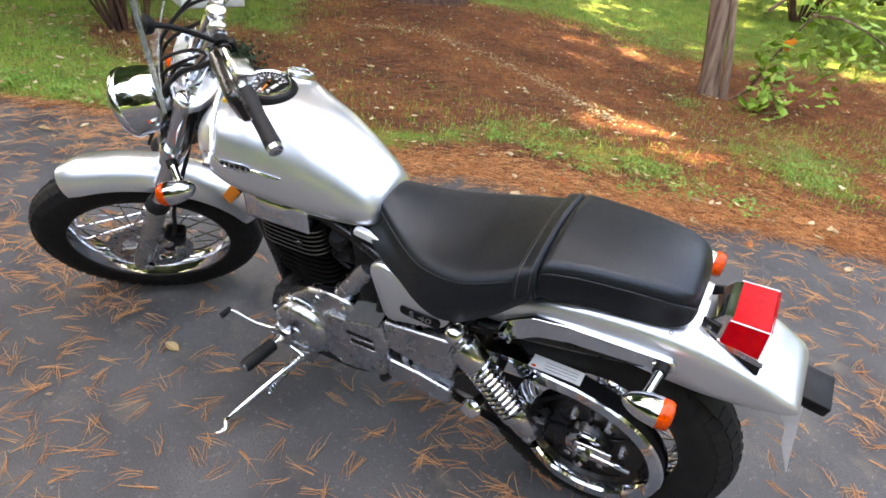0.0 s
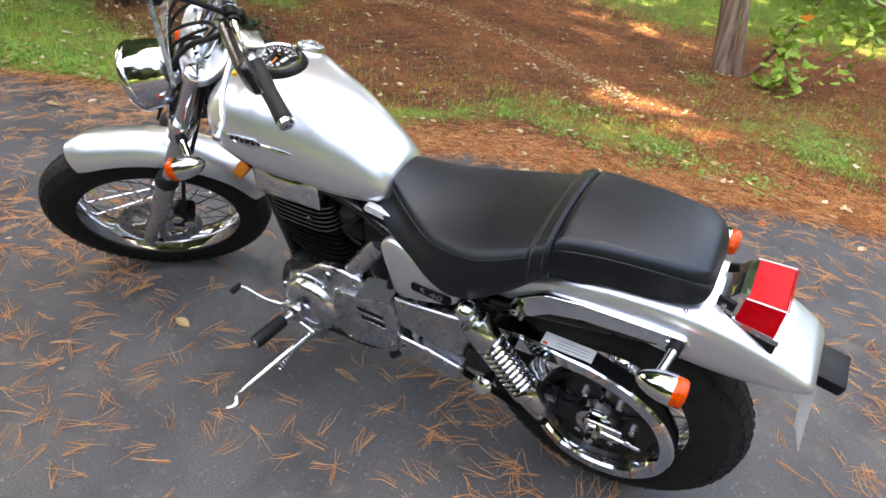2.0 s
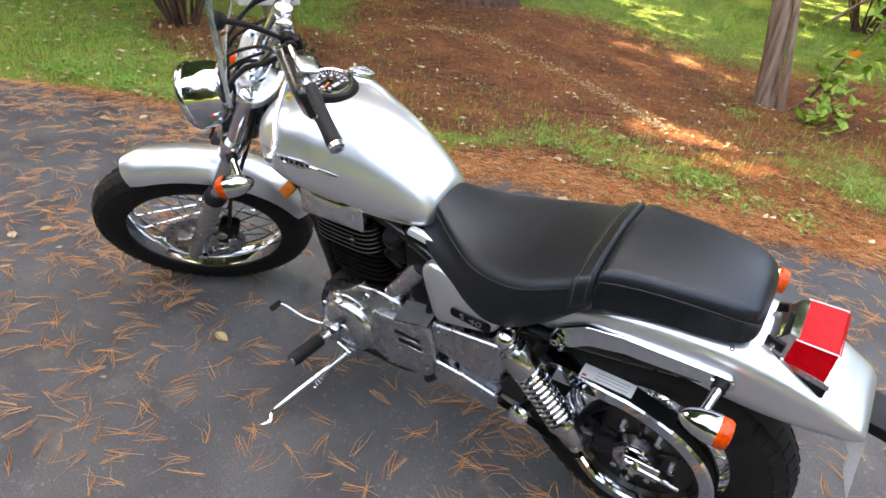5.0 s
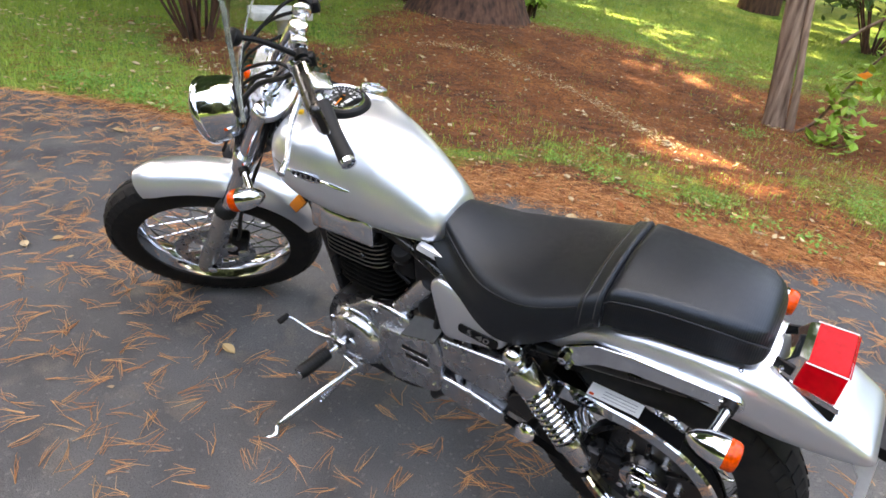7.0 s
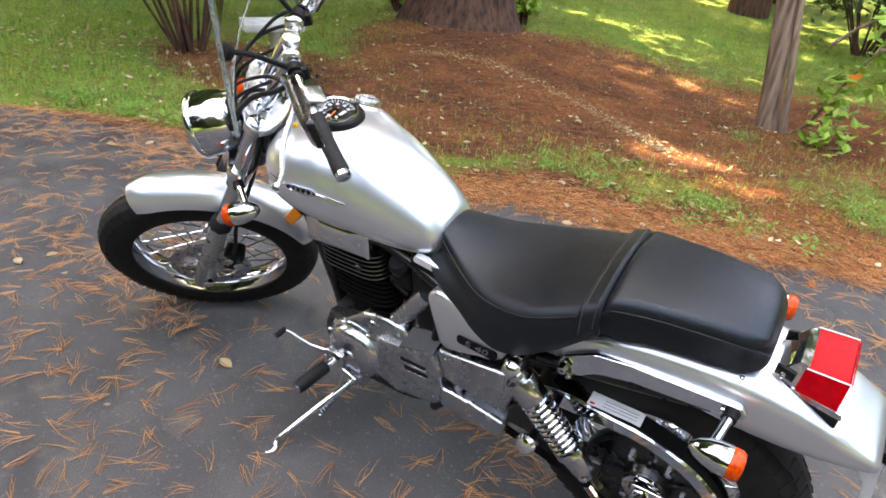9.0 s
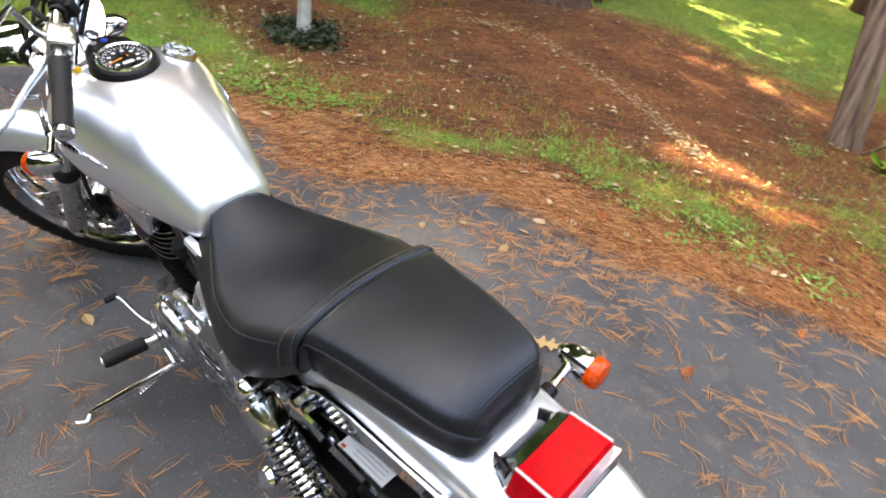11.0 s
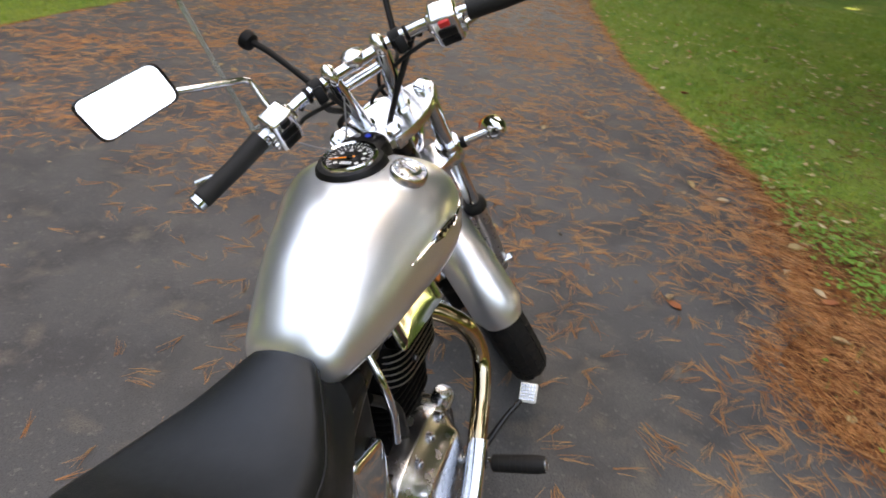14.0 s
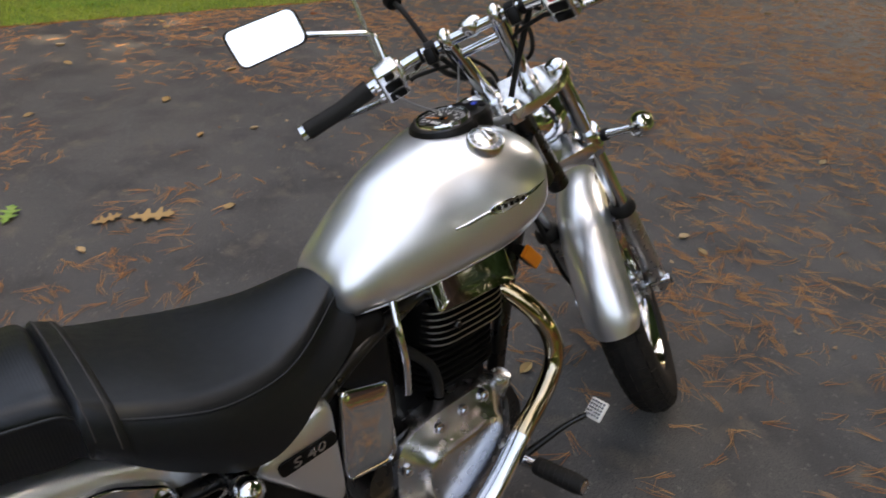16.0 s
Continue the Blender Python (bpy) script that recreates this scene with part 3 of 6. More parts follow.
part("front_mudguard", steered(skin(bm, rings)), SILVER, bike, "silver front mudguard")

# headlamp
head_at = V(1.208, 0, 0.935)
hd = V(1.0, 0, -0.10).normalized()
lamp = part("headlamp", steered(lathe(B(), [(0.004, -0.088), (0.020, -0.0865), (0.038, -0.080), (0.054, -0.068), (0.066, -0.052), (0.075, -0.032), (0.080, -0.008), (0.0825, 0.014), (0.083, 0.026), (0.0855, 0.028), (0.0870, 0.033), (0.0865, 0.040), (0.082, 0.046), (0.075, 0.049)], head_at, hd, 40, True)), CHROME, bike, "round chrome headlamp shell")
part("headlamp_glass", steered(lathe(B(), [(0.0745, 0.047), (0.063, 0.054), (0.036, 0.060), (0.005, 0.062)], head_at, hd, 40)), GLASS, lamp)
part("headlamp_bracket", steered(tube(B(), [leg(0.84) + V(0.0, 0, 0.0), head_at + V(-0.03, 0, -0.092), head_at + V(0.0, 0, -0.078)], [0.014, 0.010, 0.014], 12)), MATT, bike)


def indicator(lens, out_from, ahead, turn, label, k=0.8):
    """A bullet-shaped indicator; ahead: the way its lens faces."""
    go = steered if turn else (lambda b: b)
    a = Vector(ahead).normalized()
    body = part("indicator", go(lathe(B(), [(r * k, h * k * 0.70) for r, h in ((0.002, -0.125), (0.010, -0.120), (0.022, -0.100), (0.031, -0.07), (0.036, -0.035), (0.037, -0.012), (0.037, 0.0), (0.034, 0.002))], lens, a, 28)), CHROME, bike, label)
    part("lens", go(lathe(B(), [(r * k, h * k * 0.85) for r, h in ((0.0355, -0.001), (0.0365, 0.004), (0.0360, 0.022), (0.031, 0.032), (0.02, 0.036), (0.003, 0.037))], lens, a, 28)), AMBER, body, "amber plastic lens")
    part("stalk", go(tube(B(), [out_from, Vector(lens) - a * 0.045 * k], [0.013, 0.009, 0.009, 0.011], 14, smooth=5)), CHROME, body)
    part("stalk_collar", go(tube(B(), [Vector(out_from), Vector(out_from).lerp(Vector(lens) - a * 0.045 * k, 0.22)], 0.0140, 14)), MATT, body)
    return body


for side in (1, -1):
    indicator(V(1.188, 0.213 * side, 0.827), leg(0.838, 0.120 * side), (1, 0, -0.1), True, "chrome bullet front indicator with amber lens", 0.80)
    indicator(V(-0.156, 0.221 * side, 0.684), V(-0.136, 0.118 * side, 0.690), (-1, 0, -0.05), False, "chrome bullet rear indicator with amber lens", 0.78)

# handlebar
line = [V(0.833, 0.342, 1.100), V(0.860, 0.272, 1.110), V(0.887, 0.200, 1.126), V(0.917, 0.123, 1.139), V(0.931, 0.06, 1.142), V(0.933, 0.0, 1.142)]
bar = part("handlebar", steered(tube(B(), line + [V(p.x, -p.y, p.z) for p in reversed(line[:-1])], 0.0112, 14, smooth=6)), CHROME, bike, "chrome handlebar")
for side in (1, -1):
    def at(k, dy=0.0):
        p = line[k]
        return V(p.x, p.y * side, p.z)
    g = (at(0) - at(1)).normalized()
    p0 = at(0).lerp(at(2), 0.92)
    bm = tube(B(), [at(0) + g * 0.002, at(0), at(0).lerp(at(1), 0.5), at(1), p0], [0.016, 0.0175, 0.0165, 0.0165, 0.0185], 20)
    part("grip", steered(bm), RUBBER, bar, "black rubber hand grip")
    part("bar_end", steered(lathe(B(), [(0.0145, 0), (0.0165, 0.002), (0.0165, 0.012), (0.012, 0.015), (0.006, 0.015), (0.005, 0.010)], at(0) + g * 0.001, g, 18)), CHROME, bar)
    # switch housing
    sw = at(2) - g * 0.030
    fr = Matrix((g, V(0, 0, 1).cross(g).normalized(), g.cross(V(0, 0, 1).cross(g)).normalized())).transposed()
    tip = fr @ Matrix.Rotation(radians(-38 * side), 3, "X")
    rear, rise = tip @ V(0, side, 0), tip @ V(0, 0, 1)
    hub = sw + rear * 0.004 - rise * 0.006
    hsg = part("switch_housing", steered(box(B(), hub, (0.050, 0.046, 0.070), tip, 0.007, 3)), CLAMP, bar, "bright silver switch housing")
    for dz, hh in ((0.001, 0.018), (-0.021, 0.016)):
        part("switch_button", steered(box(B(), hub + rise * dz + rear * 0.023, (0.034, 0.008, hh), tip, 0.003)), MATT, hsg)
    part("switch_slide", steered(box(B(), hub + rise * 0.024 + rear * 0.023, (0.020, 0.010, 0.014), tip, 0.003)), REDKEY if side < 0 else MATT, hsg)
    for dz in (-0.014, 0.008):
        part("switch_knob", steered(lathe(B(), [(0.008, 0), (0.008, 0.010), (0.005, 0.012)], hub + g * 0.022 + rise * dz + rear * 0.012, g, 12)), CLAMP, hsg)
    # lever and its clamp
    lv = at(3).lerp(at(2), 0.45)
    part("lever_clamp", steered(box(B(), lv, (0.035, 0.036, 0.036), fr, 0.008, 3)), CLAMP, bar)
    part("lever", steered(tube(B(), [V(x, y * side, z) for x, y, z in ((0.925, 0.150, 1.116), (0.948, 0.190, 1.098), (0.960, 0.250, 1.096), (0.958, 0.315, 1.100), (0.963, 0.352, 1.105), (0.966, 0.364, 1.106))], [0.008, 0.0075, 0.0065, 0.006, 0.0075, 0.0085], 12, smooth=5)), ALLOY, bar, "silver hand lever")
    # riser and clamp
    r0, r1 = V(1.056, 0.041 * side, 1.006), V(0.936, 0.0515 * side, 1.140)
    riser = part("handlebar_riser", steered(tube(B(), [r0, r0.lerp(r1, 0.06), r0.lerp(r1, 0.08), r0.lerp(r1, 0.62), r1], [0.021, 0.021, 0.0158, 0.0158, 0.016], 20)), CHROME, bike)
    part("riser_clamp", steered(lathe(B(), [(0.004, -0.0135), (0.012, -0.0130), (0.018, -0.0095), (0.0220, -0.003), (0.0220, 0.003), (0.018, 0.0095), (0.012, 0.0130), (0.004, 0.0135)], V(0.934, 0.0515 * side, 1.147), (0, 1, 0), 24)), CLAMP, riser)
    # cables
    part("cable", steered(tube(B(), [lv + V(0.03, -0.03 * side, -0.01), lv + V(0.085, -0.07 * side, 0.005), V(1.115, 0.03 * side, 1.06), leg(0.93, 0.05 * side) + steer_ahead * 0.045, leg(0.80, 0.05 * side) + steer_ahead * 0.05], 0.0042, 8, smooth=7)), RUBBER, bike)
    part("cable", steered(tube(B(), [sw + V(0.02, -0.03 * side, -0.024), at(3) + V(0.01, 0, -0.03), at(4) + V(0.03, 0, -0.045), V(1.10, 0.045 * side, 1.05), leg(0.9, 0.03 * side) + steer_ahead * 0.05], 0.0040, 8, smooth=7)), RUBBER, bike)
    for u in (0.3, 0.75):
        part("cable_tie", steered(hoop(B(), at(3).lerp(at(4), u), at(3) - at(4), 0.0135, 0.002, 16, 6, 2.0)), MATT, bar)
for pts_, r_ in (([V(0.915, 0.088, 1.122), V(0.985, 0.085, 1.090), V(1.060, 0.060, 1.055), V(1.112, 0.085, 1.030), V(1.150, 0.060, 0.965)], 0.0065), ([V(0.945, -0.075, 1.130), V(1.03, -0.085, 1.105), V(1.105, -0.060, 1.060), V(1.115, 0.0, 1.040), V(1.145, 0.02, 0.960)], 0.0045),
                 ([V(0.925, 0.070, 1.120), V(1.00, 0.050, 1.060), V(1.075, 0.030, 1.045), V(1.13, 0.05, 0.980)], 0.0050)):
    part("cable", steered(tube(B(), pts_, r_, 9, smooth=7)), RUBBER, bike)
part("clutch_wire", steered(tube(B(), [V(0.86, 0.16, 1.09), V(0.9, 0.12, 1.04), V(0.96, 0.09, 1.03), V(0.95, 0.05, 1.10)], 0.0018, 6, smooth=6)), GREY, bike)
part("riser_bridge", steered(tube(B(), [V(0.960, -0.05, 1.112), V(0.960, 0.05, 1.112)], 0.0095, 14)), CHROME, bike)
part("bar_lamp", steered(lathe(B(), [(0.012, -0.018), (0.019, -0.012), (0.0225, -0.002), (0.0225, 0.005), (0.0195, 0.011), (0.013, 0.0145), (0.004, 0.016)], V(0.938, 0.0, 1.150), (-0.45, 0, 0.88), 24)), CLAMP, bike, "round chrome cap on the bar")

# mirror
m_r = [V(0.824, 0.413, 1.322), V(0.871, 0.275, 1.318), V(0.871, 0.275, 1.249), V(0.814, 0.405, 1.246)]
mo = sum(m_r, Vector()) / 4
mu, mv = (m_r[0] - m_r[1]).normalized(), (m_r[1] - m_r[2]).normalized()
mn = mu.cross(mv).normalized()
mn = mn if mn.x < 0 else -mn
out = rounded([((p - mo).dot(mu), (p - mo).dot(mv)) for p in m_r], 0.018, 5)


def on_mirror(q, s, d):
    return mo + mu * q[0] * s + mv * q[1] * s + mn * d


mirror = part("mirror", steered(skin(B(), [[on_mirror(q, s, d) for q in out] for s, d in ((0.55, -0.016), (0.82, -0.013), (0.97, -0.006), (1.0, 0.0), (1.0, 0.005), (0.965, 0.007), (0.935, 0.005))])), BLACK, bike, "black-rimmed rectangular rear-view mirror")
part("mirror_glass", steered(skin(B(), [[on_mirror(q, s, d) for q in out] for s, d in ((0.934, 0.0040), (0.930, 0.0056))])), MIRROR, mirror, smooth=0)
part("mirror_stem", steered(tube(B(), [V(0.867, 0.289, 1.265), V(0.878, 0.251, 1.249), V(0.910, 0.189, 1.222), V(0.919, 0.179, 1.215), V(0.924, 0.174, 1.204), V(0.920, 0.172, 1.156), V(0.915, 0.161, 1.132)], 0.0060, 12, smooth=4)), CHROME, mirror)

# windscreen on black rods
bm = B()
rows = []
for k in range(13):
    v = k / 12
    z = 1.125 + 0.40 * v
    half = 0.232 - 0.05 * v - 0.02 * max(0.0, v - 0.75) * 4
    base_x = 1.072 - 0.28 * (z - 1.132)
    rows.append([V(base_x - 0.35 * (half * u) ** 2 - 0.01 * u * u, half * u, z) for u in np.linspace(-1, 1, 15)])
top = [[bm.verts.new(p) for p in r] for r in rows]
low = [[bm.verts.new(p + V(0.005, 0, 0.0015)) for p in r] for r in rows]
for side_rows in (top, low):
    for a, b in zip(side_rows, side_rows[1:]):
        for i in range(14):
            bm.faces.new((a[i], a[i + 1], b[i + 1], b[i]))
rim_loop = lambda r: r[0] + [q[-1] for q in r[1:-1]] + r[-1][::-1] + [q[0] for q in r[-2:0:-1]]
lt, ll = rim_loop(top), rim_loop(low)
for i in range(len(lt)):
    j = (i + 1) % len(lt)
    bm.faces.new((lt[i], lt[j], ll[j], ll[i]))
screen = part("windscreen", steered(bm), GLASS, bike, "clear acrylic windscreen")
screen.visible_shadow = False
for side in (0, -1):
    part("screen_edge", steered(tube(B(), [r[side] + V(0.0025, 0, 0.0008) for r in rows], 0.0050, 8)), RIMPLASTIC, screen, "pale polished edge of the windscreen")
part("screen_edge", steered(tube(B(), [p + V(0.0025, 0, 0.0008) for p in rows[0]], 0.0030, 8)), RIMPLASTIC, screen, "pale polished edge of the windscreen")
for side in (1, -1):
    a, b = V(0.932, 0.083 * side, 1.140), V(1.020, 0.143 * side, 1.269)
    rod = part("screen_rod", steered(tube(B(), [a, a.lerp(b, 0.3) + V(0, 0, 0.009), a.lerp(b, 0.65) + V(0, 0, 0.012), b], 0.0060, 10, smooth=5)), MATT, bike, "black windscreen rod")
    part("rod_knob", steered(lathe(B(), [(0.009, -0.016), (0.016, -0.012), (0.0185, -0.004), (0.0185, 0.004), (0.012, 0.008)], b, b - a, 20)), MATT, rod)
    part("rod_clamp", steered(tube(B(), [V(0.931, 0.074 * side, 1.142), V(0.926, 0.093 * side, 1.141)], 0.017, 16)), MATT, rod)
    part("clamp_ear", steered(box(B(), V(0.915, 0.084 * side, 1.130), (0.03, 0.02, 0.03), None, 0.004)), MATT, rod)

# fuel tank: rounded sections from tail to neck
TANK = [  # x, half width, z of the top, of the widest line, of the bottom
    (0.521, 0.040, 0.800, 0.770, 0.742), (0.526, 0.070, 0.816, 0.772, 0.728), (0.545, 0.088, 0.840, 0.774, 0.712), (0.58, 0.102, 0.872, 0.780, 0.712), (0.63, 0.119, 0.910, 0.790, 0.712),
    (0.69, 0.136, 0.944, 0.802, 0.717), (0.75, 0.149, 0.967, 0.814, 0.724), (0.81, 0.166, 0.980, 0.827, 0.734), (0.87, 0.172, 0.982, 0.840, 0.746),
    (0.92, 0.165, 0.972, 0.852, 0.757), (0.955, 0.146, 0.955, 0.859, 0.777), (0.98, 0.106, 0.932, 0.863, 0.797), (0.995, 0.070, 0.905, 0.865, 0.824), (1.0, 0.030, 0.885, 0.866, 0.848)]


def tank_at(x):
    cols = list(zip(*TANK))
    return [float(np.interp(x, cols[0], c)) for c in cols[1:]]


def tank_round(x):
    """How square the upper half of a section is."""
    return float(np.interp(x, (0.55, 0.75, 0.86, 0.96), (2.0, 2.35, 2.9, 2.8)))


def tank_y(x, z):
    """Half the tank's width at x and z."""
    w, zt, zm, zb = tank_at(x)
    u = (z - zm) / (zt - zm) if z > zm else (zm - z) / (zm - zb)
    e = 1 / tank_round(x) if z > zm else 1 / 2.05
    return w * max(0.0, 1 - min(1, abs(u)) ** (1 / e)) ** e


rings = []
tx = bent([(p[0], p[1], p[2]) for p in TANK], 3)
tm = bent([(p[0], p[3], p[4]) for p in TANK], 3)
for a, b in zip(tx, tm):
    ring = []
    for i in range(48):
        q = 2 * math.pi * i / 48
        c, s = math.cos(q), math.sin(q)
        e = 2 / tank_round(a.x) if s > 0 else 2 / 2.05
        y = a.y * abs(c) ** e * (1 if c > 0 else -1)
        z = b.y + (a.z - b.y if s > 0 else b.y - b.z) * abs(s) ** e * (1 if s > 0 else -1)
        ring.append(V(a.x, y, z))
    rings.append(ring)
tank = part("fuel_tank", skin(B(), rings), SILVER, bike, "teardrop fuel tank in silver metallic paint", smooth=60)
# seam along the lower edge
for side in (1, -1):
    part("tank_seam", tube(B(), [V(x, side * (tank_at(x)[0] * 0.80), tank_at(x)[2] - 0.605 * (tank_at(x)[2] - tank_at(x)[3])) for x in np.linspace(0.54, 0.96, 16)], 0.003, 8, smooth=2), SILVER, tank)
    # badge: a winged bar with a dark shield of plain strokes
    bx = [(0.724, 0.852), (0.751, 0.856), (0.785, 0.866), (0.83, 0.871), (0.87, 0.878), (0.90, 0.882), (0.932, 0.886)]
    pts = [V(x, side * (tank_y(x, z) + 0.001), z) for x, z in bx]
    badge = part("badge", tube(B(), pts, [0.0014, 0.0034, 0.0030, 0.0022, 0.0030, 0.0030, 0.0012], 8, smooth=5), CHROME, tank, "winged chrome tank badge")
    shield = [V(x, side * (tank_y(x, z) + 0.0022), z) for x, z in ((0.786, 0.863), (0.794, 0.875), (0.812, 0.880), (0.845, 0.882), (0.862, 0.883), (0.866, 0.876), (0.848, 0.867), (0.812, 0.862))]
    part("shield", skin(B(), [shield, [p + V(0, 0.002 * side, 0) for p in shield]]), SATIN, badge, smooth=0)
    for row in (shield[:4], shield[4:7]):
        part("shield_rim", tube(B(), [p + V(0, 0.002 * side, 0) for p in row], 0.0016, 6, smooth=3), CHROME, badge)
    for k in range(6):
        x = 0.792 + 0.0130 * k
        z = 0.8705 + 0.0012 * k
        part("stroke", box(B(), V(x, side * (tank_y(x, z) + 0.0048), z), (0.0070, 0.002, 0.007), None, 0), MATT, badge, smooth=0)

# speedometer on the tank
sp = V(0.840, 0.006, 0.983)
up = V(-0.16, 0.0, 0.987).normalized()
fx = V(0, 1, 0).cross(up).normalized()
fy = up.cross(fx)


def pod(u, v, d):
    return sp + fx * u + fy * v + up * d


oval = []
for k in range(40):
    q = 2 * math.pi * k / 40
    c, s = math.cos(q), math.sin(q)
    u = 0.068 * c
    if c > 0:
        u = 0.066 * c + 0.060 * max(0.0, c - 0.25)
    w = 0.067 * s if c < 0.45 else math.copysign(min(abs(0.067 * s), 0.048), s) if abs(s) > 0.1 else 0.067 * s
    oval.append((u, w))
speedo = part("speedometer", skin(B(), [[pod(u * s, v * s, d) for u, v in oval] for s, d in ((1.0, -0.03), (1.0, -0.006), (0.97, 0.004), (0.90, 0.010), (0.80, 0.0105))]), MATT, bike, "round black speedometer pod set in the tank")
part("bezel", ring_of(B(), sp, up, [(0.0455, 0.008), (0.0525, 0.008), (0.0525, 0.014), (0.0495, 0.0185), (0.0455, 0.016)], 48), CHROME, speedo)
part("dial", lathe(B(), [(0.046, 0.009), (0.046, 0.0112), (0.001, 0.0113)], sp, up, 40), DIAL, speedo)
part("glass", lathe(B(), [(0.0458, 0.0172), (0.03, 0.0185), (0.002, 0.0188), (0.002, 0.0180), (0.03, 0.0177), (0.0458, 0.0164)], sp, up, 40), CLEAR, speedo).visible_shadow = False
for k in range(29):
    q = radians(-40 + 260 * k / 28)
    e = fx * math.sin(q) * -1 + fy * math.cos(q)
    e = fx * math.sin(q) + fy * -math.cos(q)
    r0 = 0.034 if k % 2 == 0 else 0.038
    tn = up.cross(e)
    part("tick", skin(B(), [[sp + e * r + tn * w * s + up * h for s, h in ((-1, 0.0114), (1, 0.0114), (1, 0.0120), (-1, 0.0120))] for r, w in ((r0, 0.0011 if k % 2 == 0 else 0.0006), (0.043, 0.0011 if k % 2 == 0 else 0.0006))]), WHITE, speedo, smooth=0)
    if k % 4 == 0:
        part("figure", skin(B(), [[sp + e * r + tn * w * s + up * h for s, h in ((-1, 0.0114), (1, 0.0114), (1, 0.0119), (-1, 0.0119))] for r, w in ((0.024, 0.0035), (0.031, 0.0035))]), WHITE, speedo, smooth=0)
e = (fx * -0.25 + fy * 0.9).normalized()
tn = up.cross(e)
part("needle", skin(B(), [[sp + e * r + tn * w * s + up * h for s, h in ((-1, 0.0130), (1, 0.0130), (1, 0.0142), (-1, 0.0142))] for r, w in ((-0.010, 0.0022), (0.038, 0.0007))]), ORANGE, speedo, smooth=0)
part("needle_hub", lathe(B(), [(0.006, 0.0118), (0.006, 0.0150), (0.004, 0.0156)], sp, up, 16), MATT, speedo)
part("odometer", box(B(), pod(-0.018, 0, 0.0119), (0.008, 0.022, 0.001), Matrix((fx, fy, up)).transposed(), 0), WHITE, speedo, smooth=0)
for k, (v, mat) in enumerate(((-0.022, MATT), (0.0, BLUE), (0.022, GREY))):
    part("warning_lamp", lathe(B(), [(0.0065, 0.0), (0.0065, 0.003), (0.004, 0.0045)], pod(0.082, v, 0.0095), up, 14), mat, speedo)
# filler cap
fc = V(0.838, -0.104, 0.968)
fu = V(-0.10, -0.40, 0.91).normalized()
cap = part("filler_cap", lathe(B(), [(0.034, -0.014), (0.034, 0.006), (0.032, 0.010), (0.030, 0.011), (0.028, 0.0085), (0.022, 0.0085), (0.021, 0.012), (0.012, 0.0145), (0.002, 0.015)], fc, fu, 36), CLAMP, bike, "round chrome fuel filler cap")
part("cap_bar", box(B(), fc + fu * 0.016, (0.030, 0.007, 0.006), fu.to_track_quat("Z", "X").to_matrix(), 0.003), CHROME, cap)
for k in range(12):
    q = 2 * math.pi * k / 12
    e = (fu.orthogonal().normalized() * math.cos(q) + fu.cross(fu.orthogonal().normalized()) * math.sin(q))
    part("cap_rib", box(B(), fc + fu * 0.0095 + e * 0.0255, (0.006, 0.004, 0.004), e.to_track_quat("X", "Z").to_matrix(), 0), ALLOY, cap, smooth=0)

# seat: sections from the nose to the tail; each is top z, half width, skirt z
SEAT = [  # x, top z, half width at the top, at the foot, foot z, crown
    (0.553, 0.782, 0.020, 0.050, 0.750, 0.001), (0.543, 0.796, 0.042, 0.080, 0.740, 0.003), (0.520, 0.800, 0.062, 0.106, 0.720, 0.006), (0.48, 0.788, 0.089, 0.127, 0.700, 0.008),
    (0.43, 0.774, 0.120, 0.146, 0.684, 0.009), (0.38, 0.767, 0.147, 0.163, 0.657, 0.006), (0.33, 0.768, 0.162, 0.170, 0.640, 0.003), (0.28, 0.776, 0.170, 0.170, 0.648, 0.003), (0.24, 0.789, 0.169, 0.164, 0.668, 0.005),
    (0.19, 0.808, 0.158, 0.153, 0.700, 0.008), (0.15, 0.826, 0.149, 0.144, 0.735, 0.010), (0.120, 0.838, 0.142, 0.137, 0.758, 0.010)]
PILLION = [(0.12, 0.843, 0.134, 0.136, 0.75, 0.01), (0.11, 0.855, 0.132, 0.134, 0.756, 0.01), (0.085, 0.858, 0.128, 0.133, 0.755, 0.008), (0.04, 0.86, 0.121, 0.127, 0.763, 0.006), (-0.02, 0.861, 0.115, 0.121, 0.765, 0.006),
           (-0.08, 0.858, 0.107, 0.114, 0.765, 0.006), (-0.12, 0.852, 0.099, 0.106, 0.765, 0.006), (-0.143, 0.843, 0.086, 0.096, 0.765, 0.005), (-0.157, 0.826, 0.066, 0.081, 0.774, 0.003), (-0.162, 0.806, 0.04, 0.053, 0.776, 0.001)]


